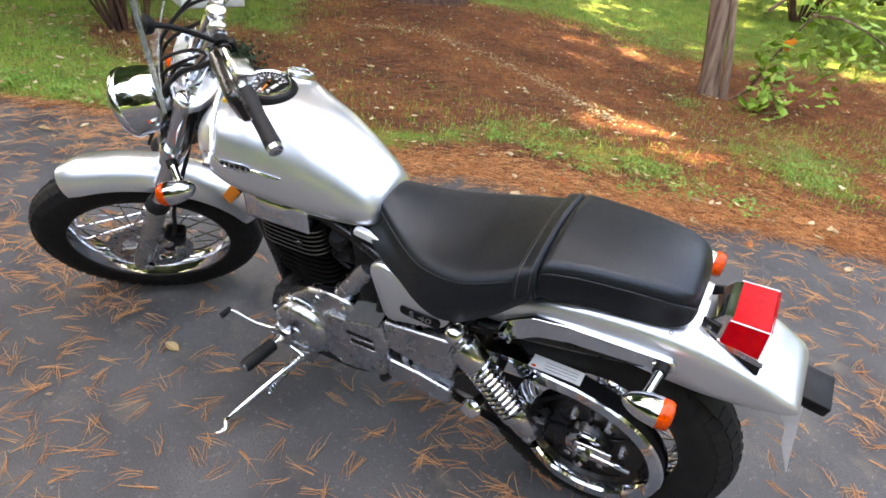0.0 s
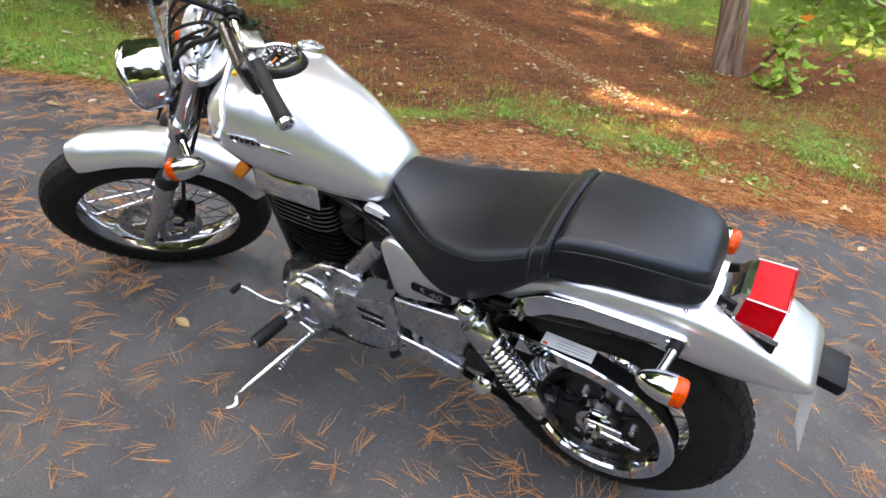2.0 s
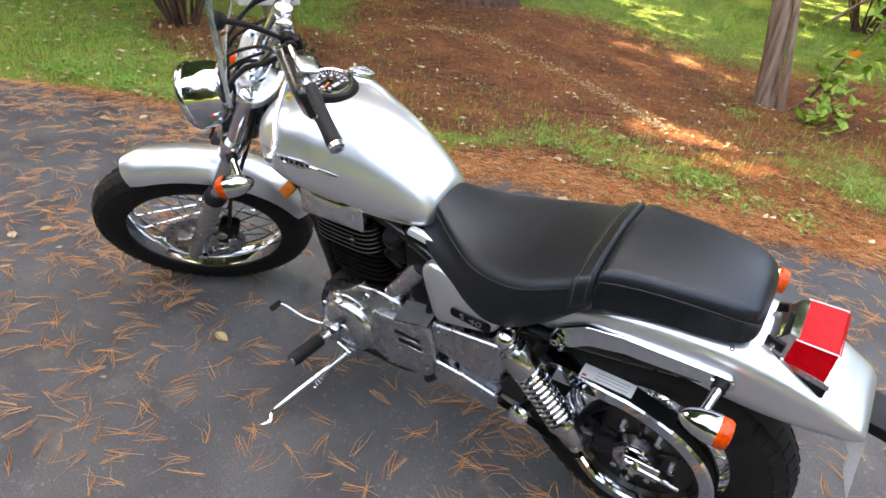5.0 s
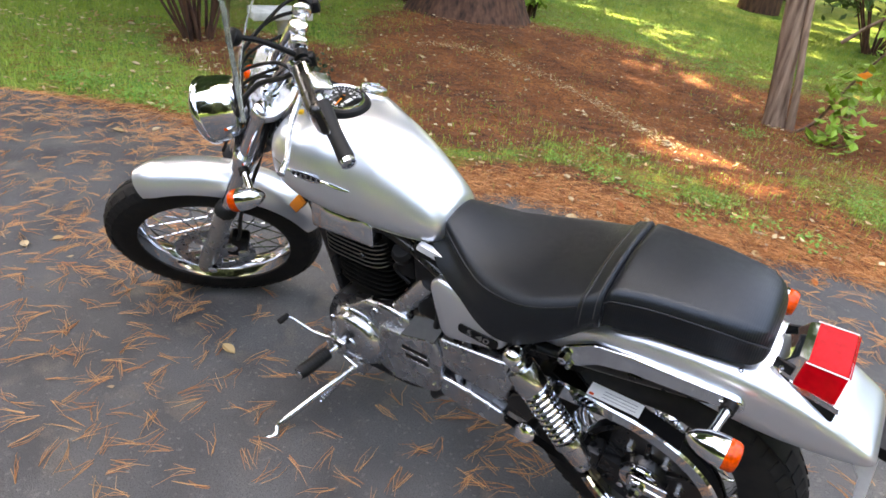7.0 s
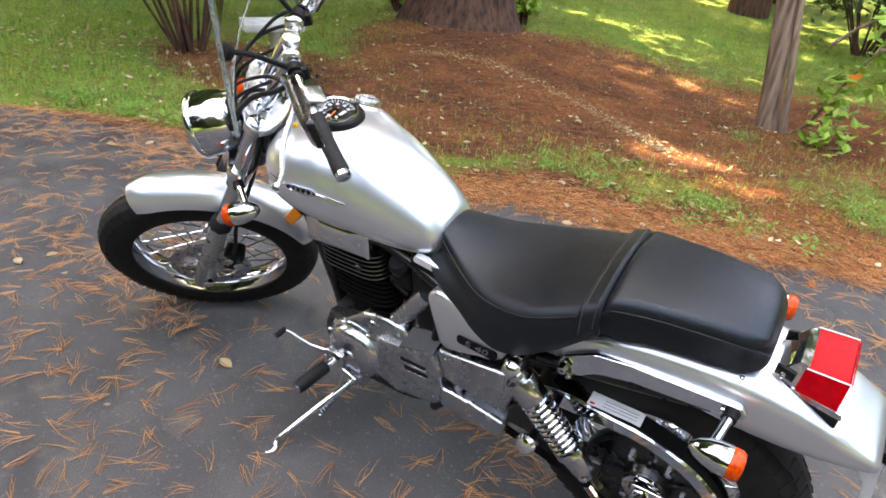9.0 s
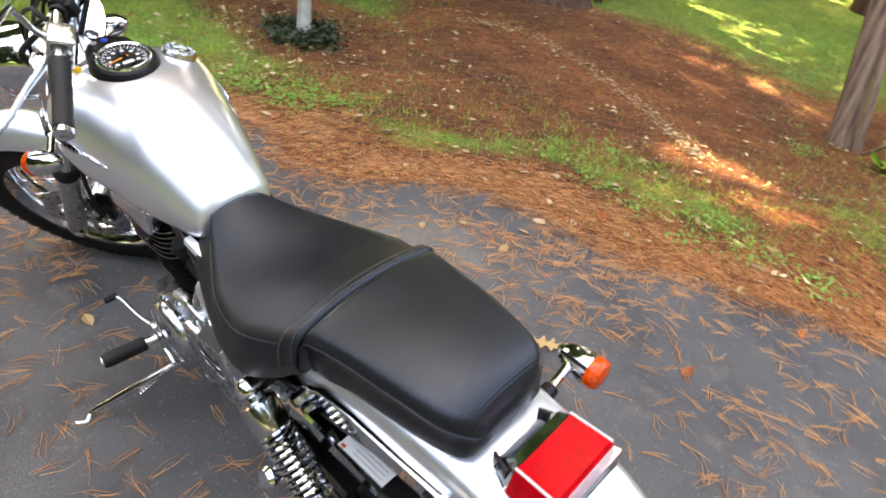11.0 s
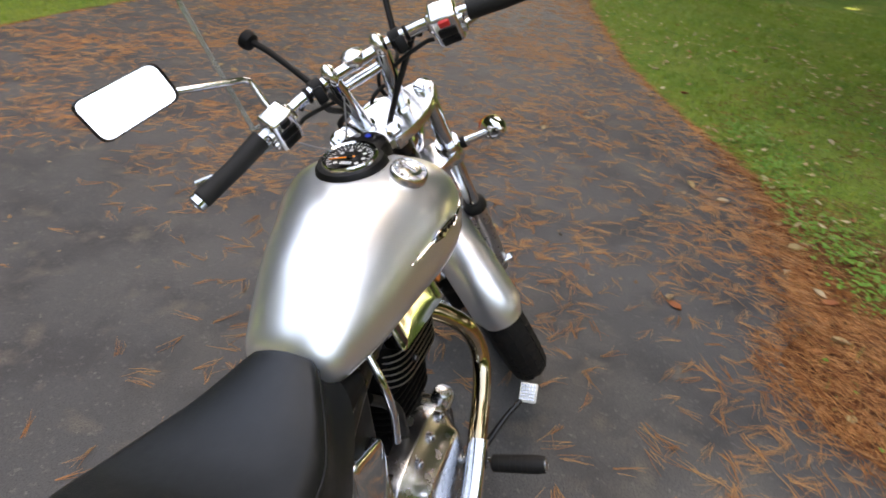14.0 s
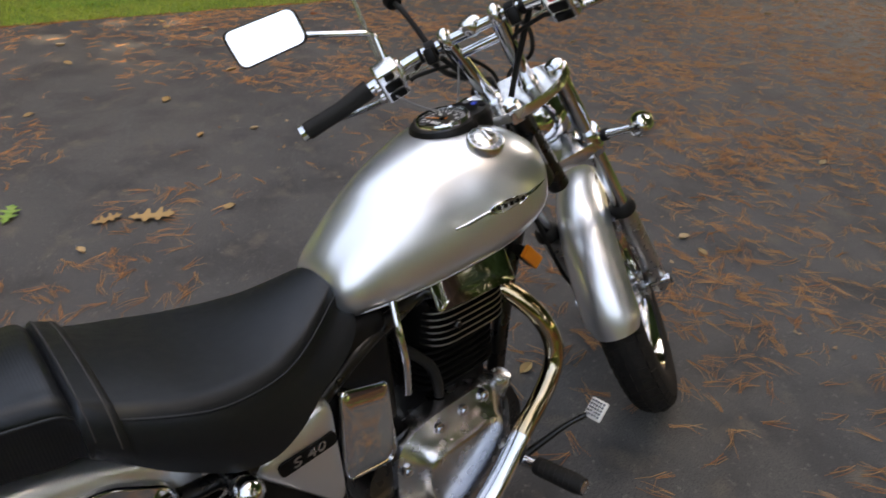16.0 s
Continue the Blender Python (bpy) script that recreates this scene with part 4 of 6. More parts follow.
def cushion(rows, n=4, step=0.0):
    a = bent([(r[0], r[1], r[2]) for r in rows], n)
    b = bent([(r[3], r[4], r[5]) for r in rows], n)
    rings = []
    for p, q in zip(a, b):
        ring = []
        for i in range(41):
            u = -1 + 2 * i / 40
            s = 1 if u > 0 else -1
            k = abs(u)
            drop = min(0.026 if step else 0.040, (p.y - q.y) * 0.6)
            if k < 0.50:  # top
                y, z = p.z * k / 0.50 * 0.80, p.y + q.z - q.z * 1.6 * (k / 0.50) ** 2
            elif k < 0.82:  # rolled edge
                f = (k - 0.50) / 0.32 * math.pi / 2
                y, z = p.z * 0.80 + p.z * 0.20 * math.sin(f), p.y - 0.6 * q.z - drop * (1 - math.cos(f))
            else:
                f = (k - 0.82) / 0.18
                z0 = p.y - 0.6 * q.z - drop
                y, z = p.z + (q.x - p.z) * f + 0.005 * math.sin(f * math.pi) - min(step, p.z * 0.15) * min(1.0, f * 5), z0 + (q.y - z0) * f
            ring.append(V(p.x, s * y, z))
        base = [V(p.x, ring[-1].y * w, ring[-1].z + 0.004) for w in (0.8, 0.3, -0.3, -0.8)]
        rings.append(ring + base)
    return rings


seat_rings, pillion_rings = cushion(SEAT), cushion(PILLION, step=0.013)
seat = part("rider_seat", skin(B(), seat_rings), LEATHER, bike, "scooped black vinyl rider seat", smooth=60)
pill = part("pillion_seat", skin(B(), pillion_rings), RIBBED, bike, "ribbed black vinyl pillion seat", smooth=60)
for rows, ob in ((seat_rings, seat), (pillion_rings, pill)):
    for idx in (4, 36) if ob is pill else (6, 34):
        part("piping", tube(B(), [r[idx] for r in rows[2:-2:2]], 0.0020, 8), LEATHER, ob)
# strap over the seat joint
band = []
for off, lift in ((0.040, 0.0), (0.037, 0.007), (0.033, 0.0095), (0.006, 0.0105), (0.002, 0.008), (-0.001, 0.001)):
    row = min(seat_rings, key=lambda r: abs(r[0].x - (0.122 + off)))
    mid = V(0, 0, sum(v.z for v in row[:41]) / 41)
    band.append([V(0.122 + off, v.y * 1.015 + (0.002 if v.y > 0 else -0.002), v.z + lift) for v in row[:41]])
strap = part("seat_strap", skin(B(), band, False, False), LEATHER, bike, "black strap with stitching across the seat")
for off in (0.008, 0.031):
    row = band[2] if off > 0.01 else band[3]
    part("stitching", tube(B(), [V(0.122 + off, v.y * 1.002, v.z + 0.0012) for v in row[2:39]], 0.0008, 5), THREAD, strap)

# rear mudguard
FEN = [  # x, top z, half width, side drop
    (0.24, 0.640, 0.100, 0.05), (0.20, 0.690, 0.105, 0.06), (0.14, 0.722, 0.107, 0.075), (0.05, 0.746, 0.108, 0.09), (-0.05, 0.757, 0.108, 0.105), (-0.14, 0.757, 0.107, 0.116),
    (-0.22, 0.743, 0.105, 0.106), (-0.29, 0.717, 0.101, 0.076), (-0.335, 0.690, 0.095, 0.046), (-0.362, 0.672, 0.087, 0.028), (-0.374, 0.658, 0.076, 0.016)]
pts = bent([(r[0], r[1], r[2]) for r in FEN], 4)
drp = bent([(r[3], 0, 0) for r in FEN], 4)
rings = []
for p, d in zip(pts, drp):
    ring = []
    for sgn, off in ((1, 0.0), (-1, 0.004)):
        for i in range(25):
            u = (-1 + 2 * i / 24) * sgn
            k = abs(u)
            f = k ** 2.6
            y = (p.z - off) * math.sin(min(1.0, k * 1.25) * math.pi / 2) * (1 if u > 0 else -1)
            z = p.y - off - d.x * (0.35 * k ** 2 + 0.65 * k ** 5)
            ring.append(V(p.x, y, z))
    rings.append(ring)
fender = part("rear_mudguard", skin(B(), rings), SILVER, bike, "silver rear mudguard", smooth=50)
part("inner_mudguard", skin(B(), [[REAR + V(math.cos(q) * r, y, math.sin(q) * r) for y, r in ((-0.075, 0.330), (0.075, 0.330), (0.075, 0.326), (-0.075, 0.326))] for q in (radians(40 + 8 * k) for k in range(13))]), MATT, bike)
for x in (-0.13, -0.165):
    bolt(fender, V(x, 0.085, 0.742), (0, 0.4, 0.9), 0.006, 0.005, name="fender_bolt")
# mudguard stays
for side in (1, -1):
    prof = rounded([(0.205, 0.618), (0.192, 0.650), (0.13, 0.690), (0.05, 0.700), (-0.148, 0.706), (-0.160, 0.690), (-0.155, 0.676), (0.0, 0.662), (0.06, 0.655), (0.12, 0.640), (0.165, 0.606)], 0.012, 3)
    stay = part("mudguard_stay", plate(B(), prof, 0.108 * side, 0.122 * side, 0.005), CHROME, bike, "curved chrome mudguard stay", smooth=40)
    bolt(stay, V(0.183, 0.121 * side, 0.628), (0, side, 0), 0.012, 0.020)
    bolt(stay, V(0.172, 0.121 * side, 0.606), (0, side, 0), 0.007, 0.012)
    bolt(stay, V(-0.12, 0.121 * side, 0.690), (0, side, 0), 0.006, 0.006)

# tail lamp
def ring4(x0, x1, w0, w1, z0, z1, r=0.006):
    """A rounded four-cornered ring: front x0, half width w0, height z0; rear x1, w1, z1."""
    return [V(x, y, z0 + (z1 - z0) * (x - x0) / (x1 - x0)) for x, y in rounded([(x0, -w0), (x0, w0), (x1, w1), (x1, -w1)], r, 3)]


tail = part("tail_lamp", skin(B(), [ring4(-0.160, -0.288, 0.054, 0.088, 0.728, 0.712), ring4(-0.160, -0.288, 0.054, 0.088, 0.744, 0.738), ring4(-0.164, -0.284, 0.051, 0.084, 0.748, 0.743)]), MATT, bike, "chrome-based box tail lamp with red lens")
part("tail_base", skin(B(), [ring4(-0.172, -0.212, 0.052, 0.066, 0.744, 0.744, 0.003), ring4(-0.188, -0.217, 0.046, 0.057, 0.772, 0.777, 0.003), ring4(-0.205, -0.220, 0.048, 0.053, 0.794, 0.796, 0.003)]), CHROME, tail, "chrome front of the tail lamp")
part("tail_lip", skin(B(), [ring4(-0.204, -0.290, 0.068, 0.090, 0.736, 0.736, 0.004), ring4(-0.206, -0.288, 0.066, 0.088, 0.747, 0.747, 0.004)]), ALLOY, tail)
part("tail_lens", skin(B(), [ring4(-0.211, -0.280, 0.069, 0.083, 0.746, 0.746, 0.004), ring4(-0.216, -0.284, 0.058, 0.060, 0.790, 0.790, 0.004), ring4(-0.219, -0.281, 0.055, 0.057, 0.7945, 0.7945, 0.004)]), RED, tail, "red tail lamp lens", smooth=22)
for side in (1, -1):
    part("lens_edge", tube(B(), [V(-0.217, 0.0575 * side, 0.7935), V(-0.283, 0.0595 * side, 0.7935)], 0.0014, 6), WHITE, tail)
part("lens_edge", tube(B(), [V(-0.2855, -0.0575, 0.7915), V(-0.2855, 0.0575, 0.7915)], 0.0012, 6), RED, tail)
for side in (1, -1):
    part("base_recess", box(B(), V(-0.190, 0.0520 * side, 0.760), (0.034, 0.006, 0.026), Matrix.Rotation(-0.35 * side, 3, "Z"), 0.002), MATT, tail)
    bolt(tail, V(-0.188, 0.0535 * side, 0.760), (0, side, 0.3), 0.0055, 0.006)
# plate bracket
part("plate_bracket", box(B(), V(-0.398, -0.006, 0.632), (0.056, 0.086, 0.028), Matrix.Rotation(radians(-12), 3, "Y"), 0.005), MATT, bike, "black plastic plate bracket")
part("plate_holder", skin(B(), [[V(x, y, z) for x, z in rounded([(-0.345, 0.598), (-0.352, 0.612), (-0.383, 0.634), (-0.392, 0.570), (-0.400, 0.516), (-0.416, 0.415), (-0.383, 0.500), (-0.376, 0.552)], 0.008, 2)] for y in (0.022, 0.036)]), BAREPLATE, bike, "bright metal plate holder")

# swinging arm, belt and shocks
for side in (1, -1):
    part("swing_arm", skin(B(), [[V(x, y, z + h) for y, h in ((0.075 * side, 0.024), (0.105 * side, 0.024), (0.105 * side, -0.024), (0.075 * side, -0.024))] for x, z in ((0.44, 0.36), (0.25, 0.345), (0.05, 0.312), (-0.075, 0.300))]), BLACK, bike)
    part("axle_adjuster", box(B(), REAR + V(-0.02, 0.112 * side, 0), (0.09, 0.012, 0.05), None, 0.006), CHROME, bike)
    part("rear_axle_nut", lathe(B(), [(0.020, 0), (0.020, 0.016), (0.013, 0.018), (0.012, 0.036), (0.007, 0.040)], REAR + V(0, 0.116 * side, 0), (0, side, 0), 6), CHROME, bike, smooth=20)
    part("adjuster_screw", tube(B(), [REAR + V(-0.02, 0.118 * side, 0), REAR + V(-0.11, 0.118 * side, -0.005)], 0.005, 8), CHROME, bike)
    # shock absorber
    a, b = V(0.277, 0.172 * side, 0.612), V(0.092, 0.168 * side, 0.375)
    d = (b - a).normalized()
    n = (b - a).length
    shock = part("shock_absorber", lathe(B(), [(0.012, -0.012), (0.018, -0.006), (0.020, 0.012), (0.021, 0.022), (0.033, 0.026), (0.0345, 0.030), (0.0345, 0.080), (0.033, 0.084), (0.018, 0.085), (0.018, n * 0.74), (0.033, n * 0.745), (0.034, n * 0.755), (0.034, n * 0.80), (0.028, n * 0.82), (0.026, n * 0.95), (0.018, n), (0.012, n + 0.015)], a, d, 28), BRIGHTALLOY, bike, "chrome rear shock absorber with coil spring")
    u = d.orthogonal().normalized()
    w = d.cross(u)
    turns = 10
    coil = [a + d * (0.084 + (n * 0.75 - 0.084) * k / 128) + (u * math.cos(2 * math.pi * turns * k / 128) + w * math.sin(2 * math.pi * turns * k / 128)) * 0.0298 for k in range(129)]
    part("coil_spring", tube(B(), coil, 0.0048, 7), CHROME, shock)
    part("shock_boss", lathe(B(), [(0.012, -0.03), (0.019, -0.016), (0.0235, -0.004), (0.0235, 0.004), (0.020, 0.014), (0.012, 0.0205), (0.004, 0.023)], a, (0, side, 0), 24), CHROME, shock)
    part("shock_bolt", lathe(B(), [(0.013, -0.03), (0.013, 0.018), (0.008, 0.022)], b, (0, side, 0), 12), CHROME, shock)
    part("shock_bracket", tube(B(), [V(0.277, 0.09 * side, 0.61), V(0.277, 0.15 * side, 0.612)], 0.018, 12), BLACK, bike)
    part("lower_bracket", box(B(), V(0.09, 0.12 * side, 0.36), (0.045, 0.05, 0.06), None, 0.006), BLACK, bike)
    # folded passenger peg
    pg = part("pillion_peg", tube(B(), [V(0.225, 0.125 * side, 0.385), V(0.222, 0.165 * side, 0.41), V(0.220, 0.205 * side, 0.430)], [0.012, 0.013, 0.014], 14), MATT, bike)
    part("peg_cap", lathe(B(), [(0.016, -0.012), (0.022, -0.008), (0.024, 0.002), (0.018, 0.010), (0.004, 0.013)], V(0.220, 0.210 * side, 0.433), (0, side, 0.45), 20), CHROME, pg)
    part("peg_hanger", plate(B(), rounded([(0.30, 0.42), (0.26, 0.44), (0.20, 0.40), (0.20, 0.37), (0.25, 0.35), (0.32, 0.38)], 0.015, 3), 0.11 * side, 0.125 * side, 0.004), BLACK, bike)
pulley = part("belt_pulley", ring_of(B(), REAR, (0, 1, 0), [(0.030, 0.062), (0.150, 0.062), (0.150, 0.088), (0.138, 0.090), (0.130, 0.080), (0.060, 0.080), (0.052, 0.098), (0.030, 0.098)], 56), BLACK, bike, "black belt pulley")
for k in range(6):
    q = 2 * math.pi * k / 6
    part("pulley_bolt", lathe(B(), [(0.009, 0), (0.009, 0.012), (0.005, 0.014)], REAR + V(math.cos(q) * 0.082, 0.079, math.sin(q) * 0.082), (0, 1, 0), 6), CHROME, pulley, smooth=20)
    q += 0.5
    part("pulley_web", box(B(), REAR + V(math.cos(q) * 0.08, 0.081, math.sin(q) * 0.08), (0.05, 0.008, 0.012), Matrix.Rotation(-q, 3, "Y"), 0.003), BLACK, pulley)
part("hub_ring", ring_of(B(), REAR, (0, 1, 0), [(0.028, 0.094), (0.048, 0.094), (0.046, 0.106), (0.030, 0.106)], 36), CHROME, pulley)
belt_line = []
for k in range(25):
    q = radians(80 + 200 * k / 24)
    belt_line.append(REAR + V(math.cos(q) * 0.152, 0.076, math.sin(q) * 0.152))
for k in range(13):
    q = radians(-80 + 160 * k / 12)
    belt_line.append(V(0.60, 0.076, 0.36) + V(math.cos(q) * 0.045, 0, math.sin(q) * 0.045))
belt = B()
rows = [[belt.verts.new(p + V(0, y, 0)) for y in (-0.011, 0.011)] for p in belt_line]
for a, b in zip(rows, rows[1:] + rows[:1]):
    belt.faces.new((a[0], a[1], b[1], b[0]))
bmesh.ops.solidify(belt, geom=belt.faces[:], thickness=0.004)
part("drive_belt", belt, RUBBER, bike, "black toothed drive belt")
# chrome belt guard: upper run, then round the pulley
guard_line = bent([(0.30, 0, 0.475), (0.20, 0, 0.490), (0.10, 0, 0.492), (0.0, 0, 0.485), (-0.09, 0, 0.452), (-0.155, 0, 0.395), (-0.186, 0, 0.315), (-0.172, 0, 0.235), (-0.115, 0, 0.172), (-0.03, 0, 0.150), (0.05, 0, 0.172), (0.10, 0, 0.225)], 5)
gr = []
for k, p in enumerate(guard_line):
    d = (guard_line[min(k + 1, len(guard_line) - 1)] - guard_line[max(k - 1, 0)]).normalized()
    o = V(-d.z, 0, d.x) * -1
    wide = 0.017 if p.x < 0.05 else 0.017 + 0.010 * min(1, (p.x - 0.05) / 0.1) if p.z > 0.4 else 0.012
    gr.append([p + o * s + V(0, y, 0) for s, y in ((wide, 0.060), (wide, 0.102), (wide * 0.75, 0.108), (-wide * 0.75, 0.108), (-wide, 0.102), (-wide * 0.6, 0.100), (wide * 0.7, 0.096), (wide - 0.004, 0.060))])
guard = part("belt_guard", skin(B(), gr), CHROME, bike, "chrome belt guard curving round the pulley")
part("guard_shelf", skin(B(), [[V(x, y, z + h) for y, h in ((0.062, 0.0), (0.104, 0.0), (0.104, -0.006), (0.062, -0.006))] for x, z in ((0.30, 0.500), (0.15, 0.517), (0.02, 0.513), (-0.08, 0.482))]), MATT, guard)
stick = part("warning_sticker", skin(B(), [[V(x, y, 0.5185 + 0.02 * (0.15 - x) * 0.0 + (0.0 if h == 0 else 0.001) - (0.004 * max(0.0, (0.03 - x) / 0.03))) for y, h in ((0.066, 0), (0.103, 0), (0.103, 1), (0.066, 1))] for x in (0.132, 0.09, 0.03, 0.014)]), WHITE, guard, "white printed warning sticker", smooth=0)
for k in range(3):
    part("print_line", box(B(), V(0.062, 0.078 + 0.0085 * k, 0.5202), (0.075, 0.0012, 0.0006), None, 0), GREY, stick, smooth=0)
part("print_head", box(B(), V(0.122, 0.098, 0.5204), (0.010, 0.006, 0.0006), None, 0), AMBER, stick, smooth=0)

# engine
part("crankcase", skin(B(), [[V(x, y * s, z) for x, z in rounded([(0.90, 0.24), (0.92, 0.34), (0.87, 0.45), (0.72, 0.485), (0.56, 0.47), (0.50, 0.40), (0.52, 0.27), (0.62, 0.205), (0.82, 0.200)], 0.04, 4)] for y, s in ((-0.10, 1), (-0.09, 1), (0.09, 1), (0.10, 1))]), BLACK, bike, "black-painted crankcase")
cylinder = part("cylinder", skin(B(), [[V(0.775 + 0.10 * c, 0.082 * s, z) for c, s in ((math.cos(2 * math.pi * k / 28), math.sin(2 * math.pi * k / 28)) for k in range(28))] for z in (0.44, 0.62)]), FIN, bike, "black cylinder barrel")


def squarish(cx, hx, hy, z, n=32, e=0.45):
    return [V(cx + hx * math.copysign(abs(math.cos(q)) ** e, math.cos(q)), hy * math.copysign(abs(math.sin(q)) ** e, math.sin(q)), z) for q in (2 * math.pi * k / n for k in range(n))]


for k in range(6):
    z = 0.500 + 0.0165 * k
    part("cooling_fin", skin(B(), [squarish(0.775, 0.098, 0.085, z), squarish(0.775, 0.099, 0.086, z + 0.003), squarish(0.775, 0.098, 0.085, z + 0.006)]), FIN, cylinder)
for k in range(6):
    z = 0.609 + 0.0138 * k
    fin = part("head_fin", skin(B(), [squarish(0.783, 0.104, 0.110, z), squarish(0.783, 0.104, 0.110, z + 0.005)]), FIN, cylinder)
    part("fin_edge", skin(B(), [squarish(0.783, s * 0.1048, s * 0.1108, z + h) for s, h in ((1, 0.0012), (1.004, 0.002), (1.004, 0.0034), (1, 0.0045), (0.985, 0.0045), (0.985, 0.0012))], True, False), EDGE, fin)
cyl_head = part("cylinder_head", skin(B(), [squarish(0.775, 0.10, 0.09, 0.60), squarish(0.775, 0.105, 0.095, 0.70), squarish(0.77, 0.08, 0.06, 0.73)]), FIN, bike)
for side in (1, -1):
    bm = plate(B(), rounded([(0.690, 0.694), (0.690, 0.752), (0.71, 0.766), (0.86, 0.766), (0.884, 0.756), (0.886, 0.686)], 0.006, 3), 0.070 * side, 0.124 * side, 0.004, 0.010 if side > 0 else 0.002)
    for vert in bm.verts:
        vert.co.y -= side * (0.05 if side > 0 else 0.44) * (vert.co.z - 0.688)
    part("head_cover", bm, CHROME, bike, "chrome cylinder head side cover")
    bolt(cyl_head, V(0.735, 0.112 * side, 0.648), (0, side, 0), 0.009, 0.008, BLACK)
# left covers
gen = part("generator_cover", lathe(B(), [(0.104, -0.02), (0.104, 0.010), (0.099, 0.020), (0.090, 0.026), (0.088, 0.034), (0.083, 0.044), (0.072, 0.051), (0.045, 0.055), (0.002, 0.057)], V(0.790, 0.095, 0.330), (0, 1, 0), 44), ALLOY, bike, "round polished generator cover")
part("cover_emblem", lathe(B(), [(0.020, 0.0), (0.020, 0.004), (0.014, 0.006)], V(0.790, 0.1505, 0.330), (0, 1, 0), 24), ALLOY, gen)
for k in range(7):
    q = radians(20 + 360 * k / 7)
    bolt(gen, V(0.790 + 0.096 * math.cos(q), 0.115, 0.330 + 0.096 * math.sin(q)), (0, 1, 0), 0.0055, 0.006)
upper = part("case_cover", plate(B(), rounded([(0.868, 0.36), (0.848, 0.410), (0.756, 0.480), (0.68, 0.499), (0.612, 0.487), (0.60, 0.44), (0.70, 0.38)], 0.02, 4), 0.085, 0.113, 0.010), ALLOY, bike, "polished upper crankcase cover")
for x, z in ((0.80, 0.425), (0.715, 0.470), (0.635, 0.468)):
    bolt(upper, V(x, 0.111, z), (0, 1, 0), 0.0065, 0.007)
sprocket = part("sprocket_cover", plate(B(), rounded([(0.70, 0.435), (0.618, 0.443), (0.536, 0.469), (0.522, 0.462), (0.500, 0.410), (0.510, 0.290), (0.53, 0.272), (0.66, 0.248), (0.72, 0.28)], 0.012, 4), 0.08, 0.128, 0.008), SATIN, bike, "grey alloy sprocket cover")
for k in range(2):
    part("cover_slot", box(B(), V(0.584 - 0.007 * k, 0.1275, 0.402 - 0.027 * k), (0.080 - 0.005 * k, 0.004, 0.014), None, 0.0015), MATT, sprocket)
    part("slot_lip", box(B(), V(0.584 - 0.007 * k, 0.1282, 0.3935 - 0.027 * k), (0.082 - 0.005 * k, 0.004, 0.003), None, 0.001), ALLOY, sprocket)
shelf_low, shelf_top = [(0.625, 0.443), (0.540, 0.470), (0.524, 0.464)], [(0.604, 0.490), (0.520, 0.520), (0.506, 0.512)]
part("cover_shelf", skin(B(), [[V(x, 0.126, z - 0.004) for x, z in shelf_low] + [V(x, 0.090, z - 0.004) for x, z in shelf_top[::-1]], [V(x, 0.127, z) for x, z in shelf_low] + [V(x, 0.090, z) for x, z in shelf_top[::-1]]]), CASTGREY, sprocket)
for x, z in ((0.525, 0.315), (0.66, 0.270)):
    bolt(sprocket, V(x, 0.127, z), (0, 1, 0), 0.006, 0.006)
bc = part("belt_cover", plate(B(), rounded([(0.516, 0.482), (0.300, 0.510), (0.286, 0.492), (0.318, 0.374), (0.335, 0.362), (0.502, 0.388)], 0.010, 4), 0.07, 0.118, 0.008), SATIN, bike, "grey alloy front belt cover")
bolt(bc, V(0.49, 0.117, 0.465), (0, 1, 0), 0.006, 0.006)
lc = part("lower_belt_cover", plate(B(), rounded([(0.508, 0.352), (0.42, 0.344), (0.318, 0.328), (0.326, 0.268), (0.512, 0.280)], 0.010, 4), 0.07, 0.124, 0.008), ALLOY, bike, "bright lower belt cover")
bolt(lc, V(0.488, 0.123, 0.322), (0, 1, 0), 0.005, 0.005)
part("starter_motor", tube(B(), [V(0.662, 0.078, 0.476), V(0.655, 0.078, 0.484), V(0.652, 0.078, 0.488), V(0.570, 0.080, 0.600), V(0.556, 0.080, 0.619)], [0.024, 0.0275, 0.0275, 0.0275, 0.024], 26), ALLOY, bike, "silver starter motor")
# right covers
cover_line = rounded([(0.862, 0.40), (0.835, 0.465), (0.77, 0.488), (0.645, 0.484), (0.585, 0.468), (0.560, 0.43), (0.555, 0.33), (0.585, 0.23), (0.68, 0.185), (0.80, 0.20), (0.865, 0.29)], 0.035, 6)
cover_mid = V(0.710, 0, 0.340)


def cover_ring(inset, y):
    return [V(x, y, z) + (cover_mid - V(x, 0, z)).normalized() * inset for x, z in cover_line]


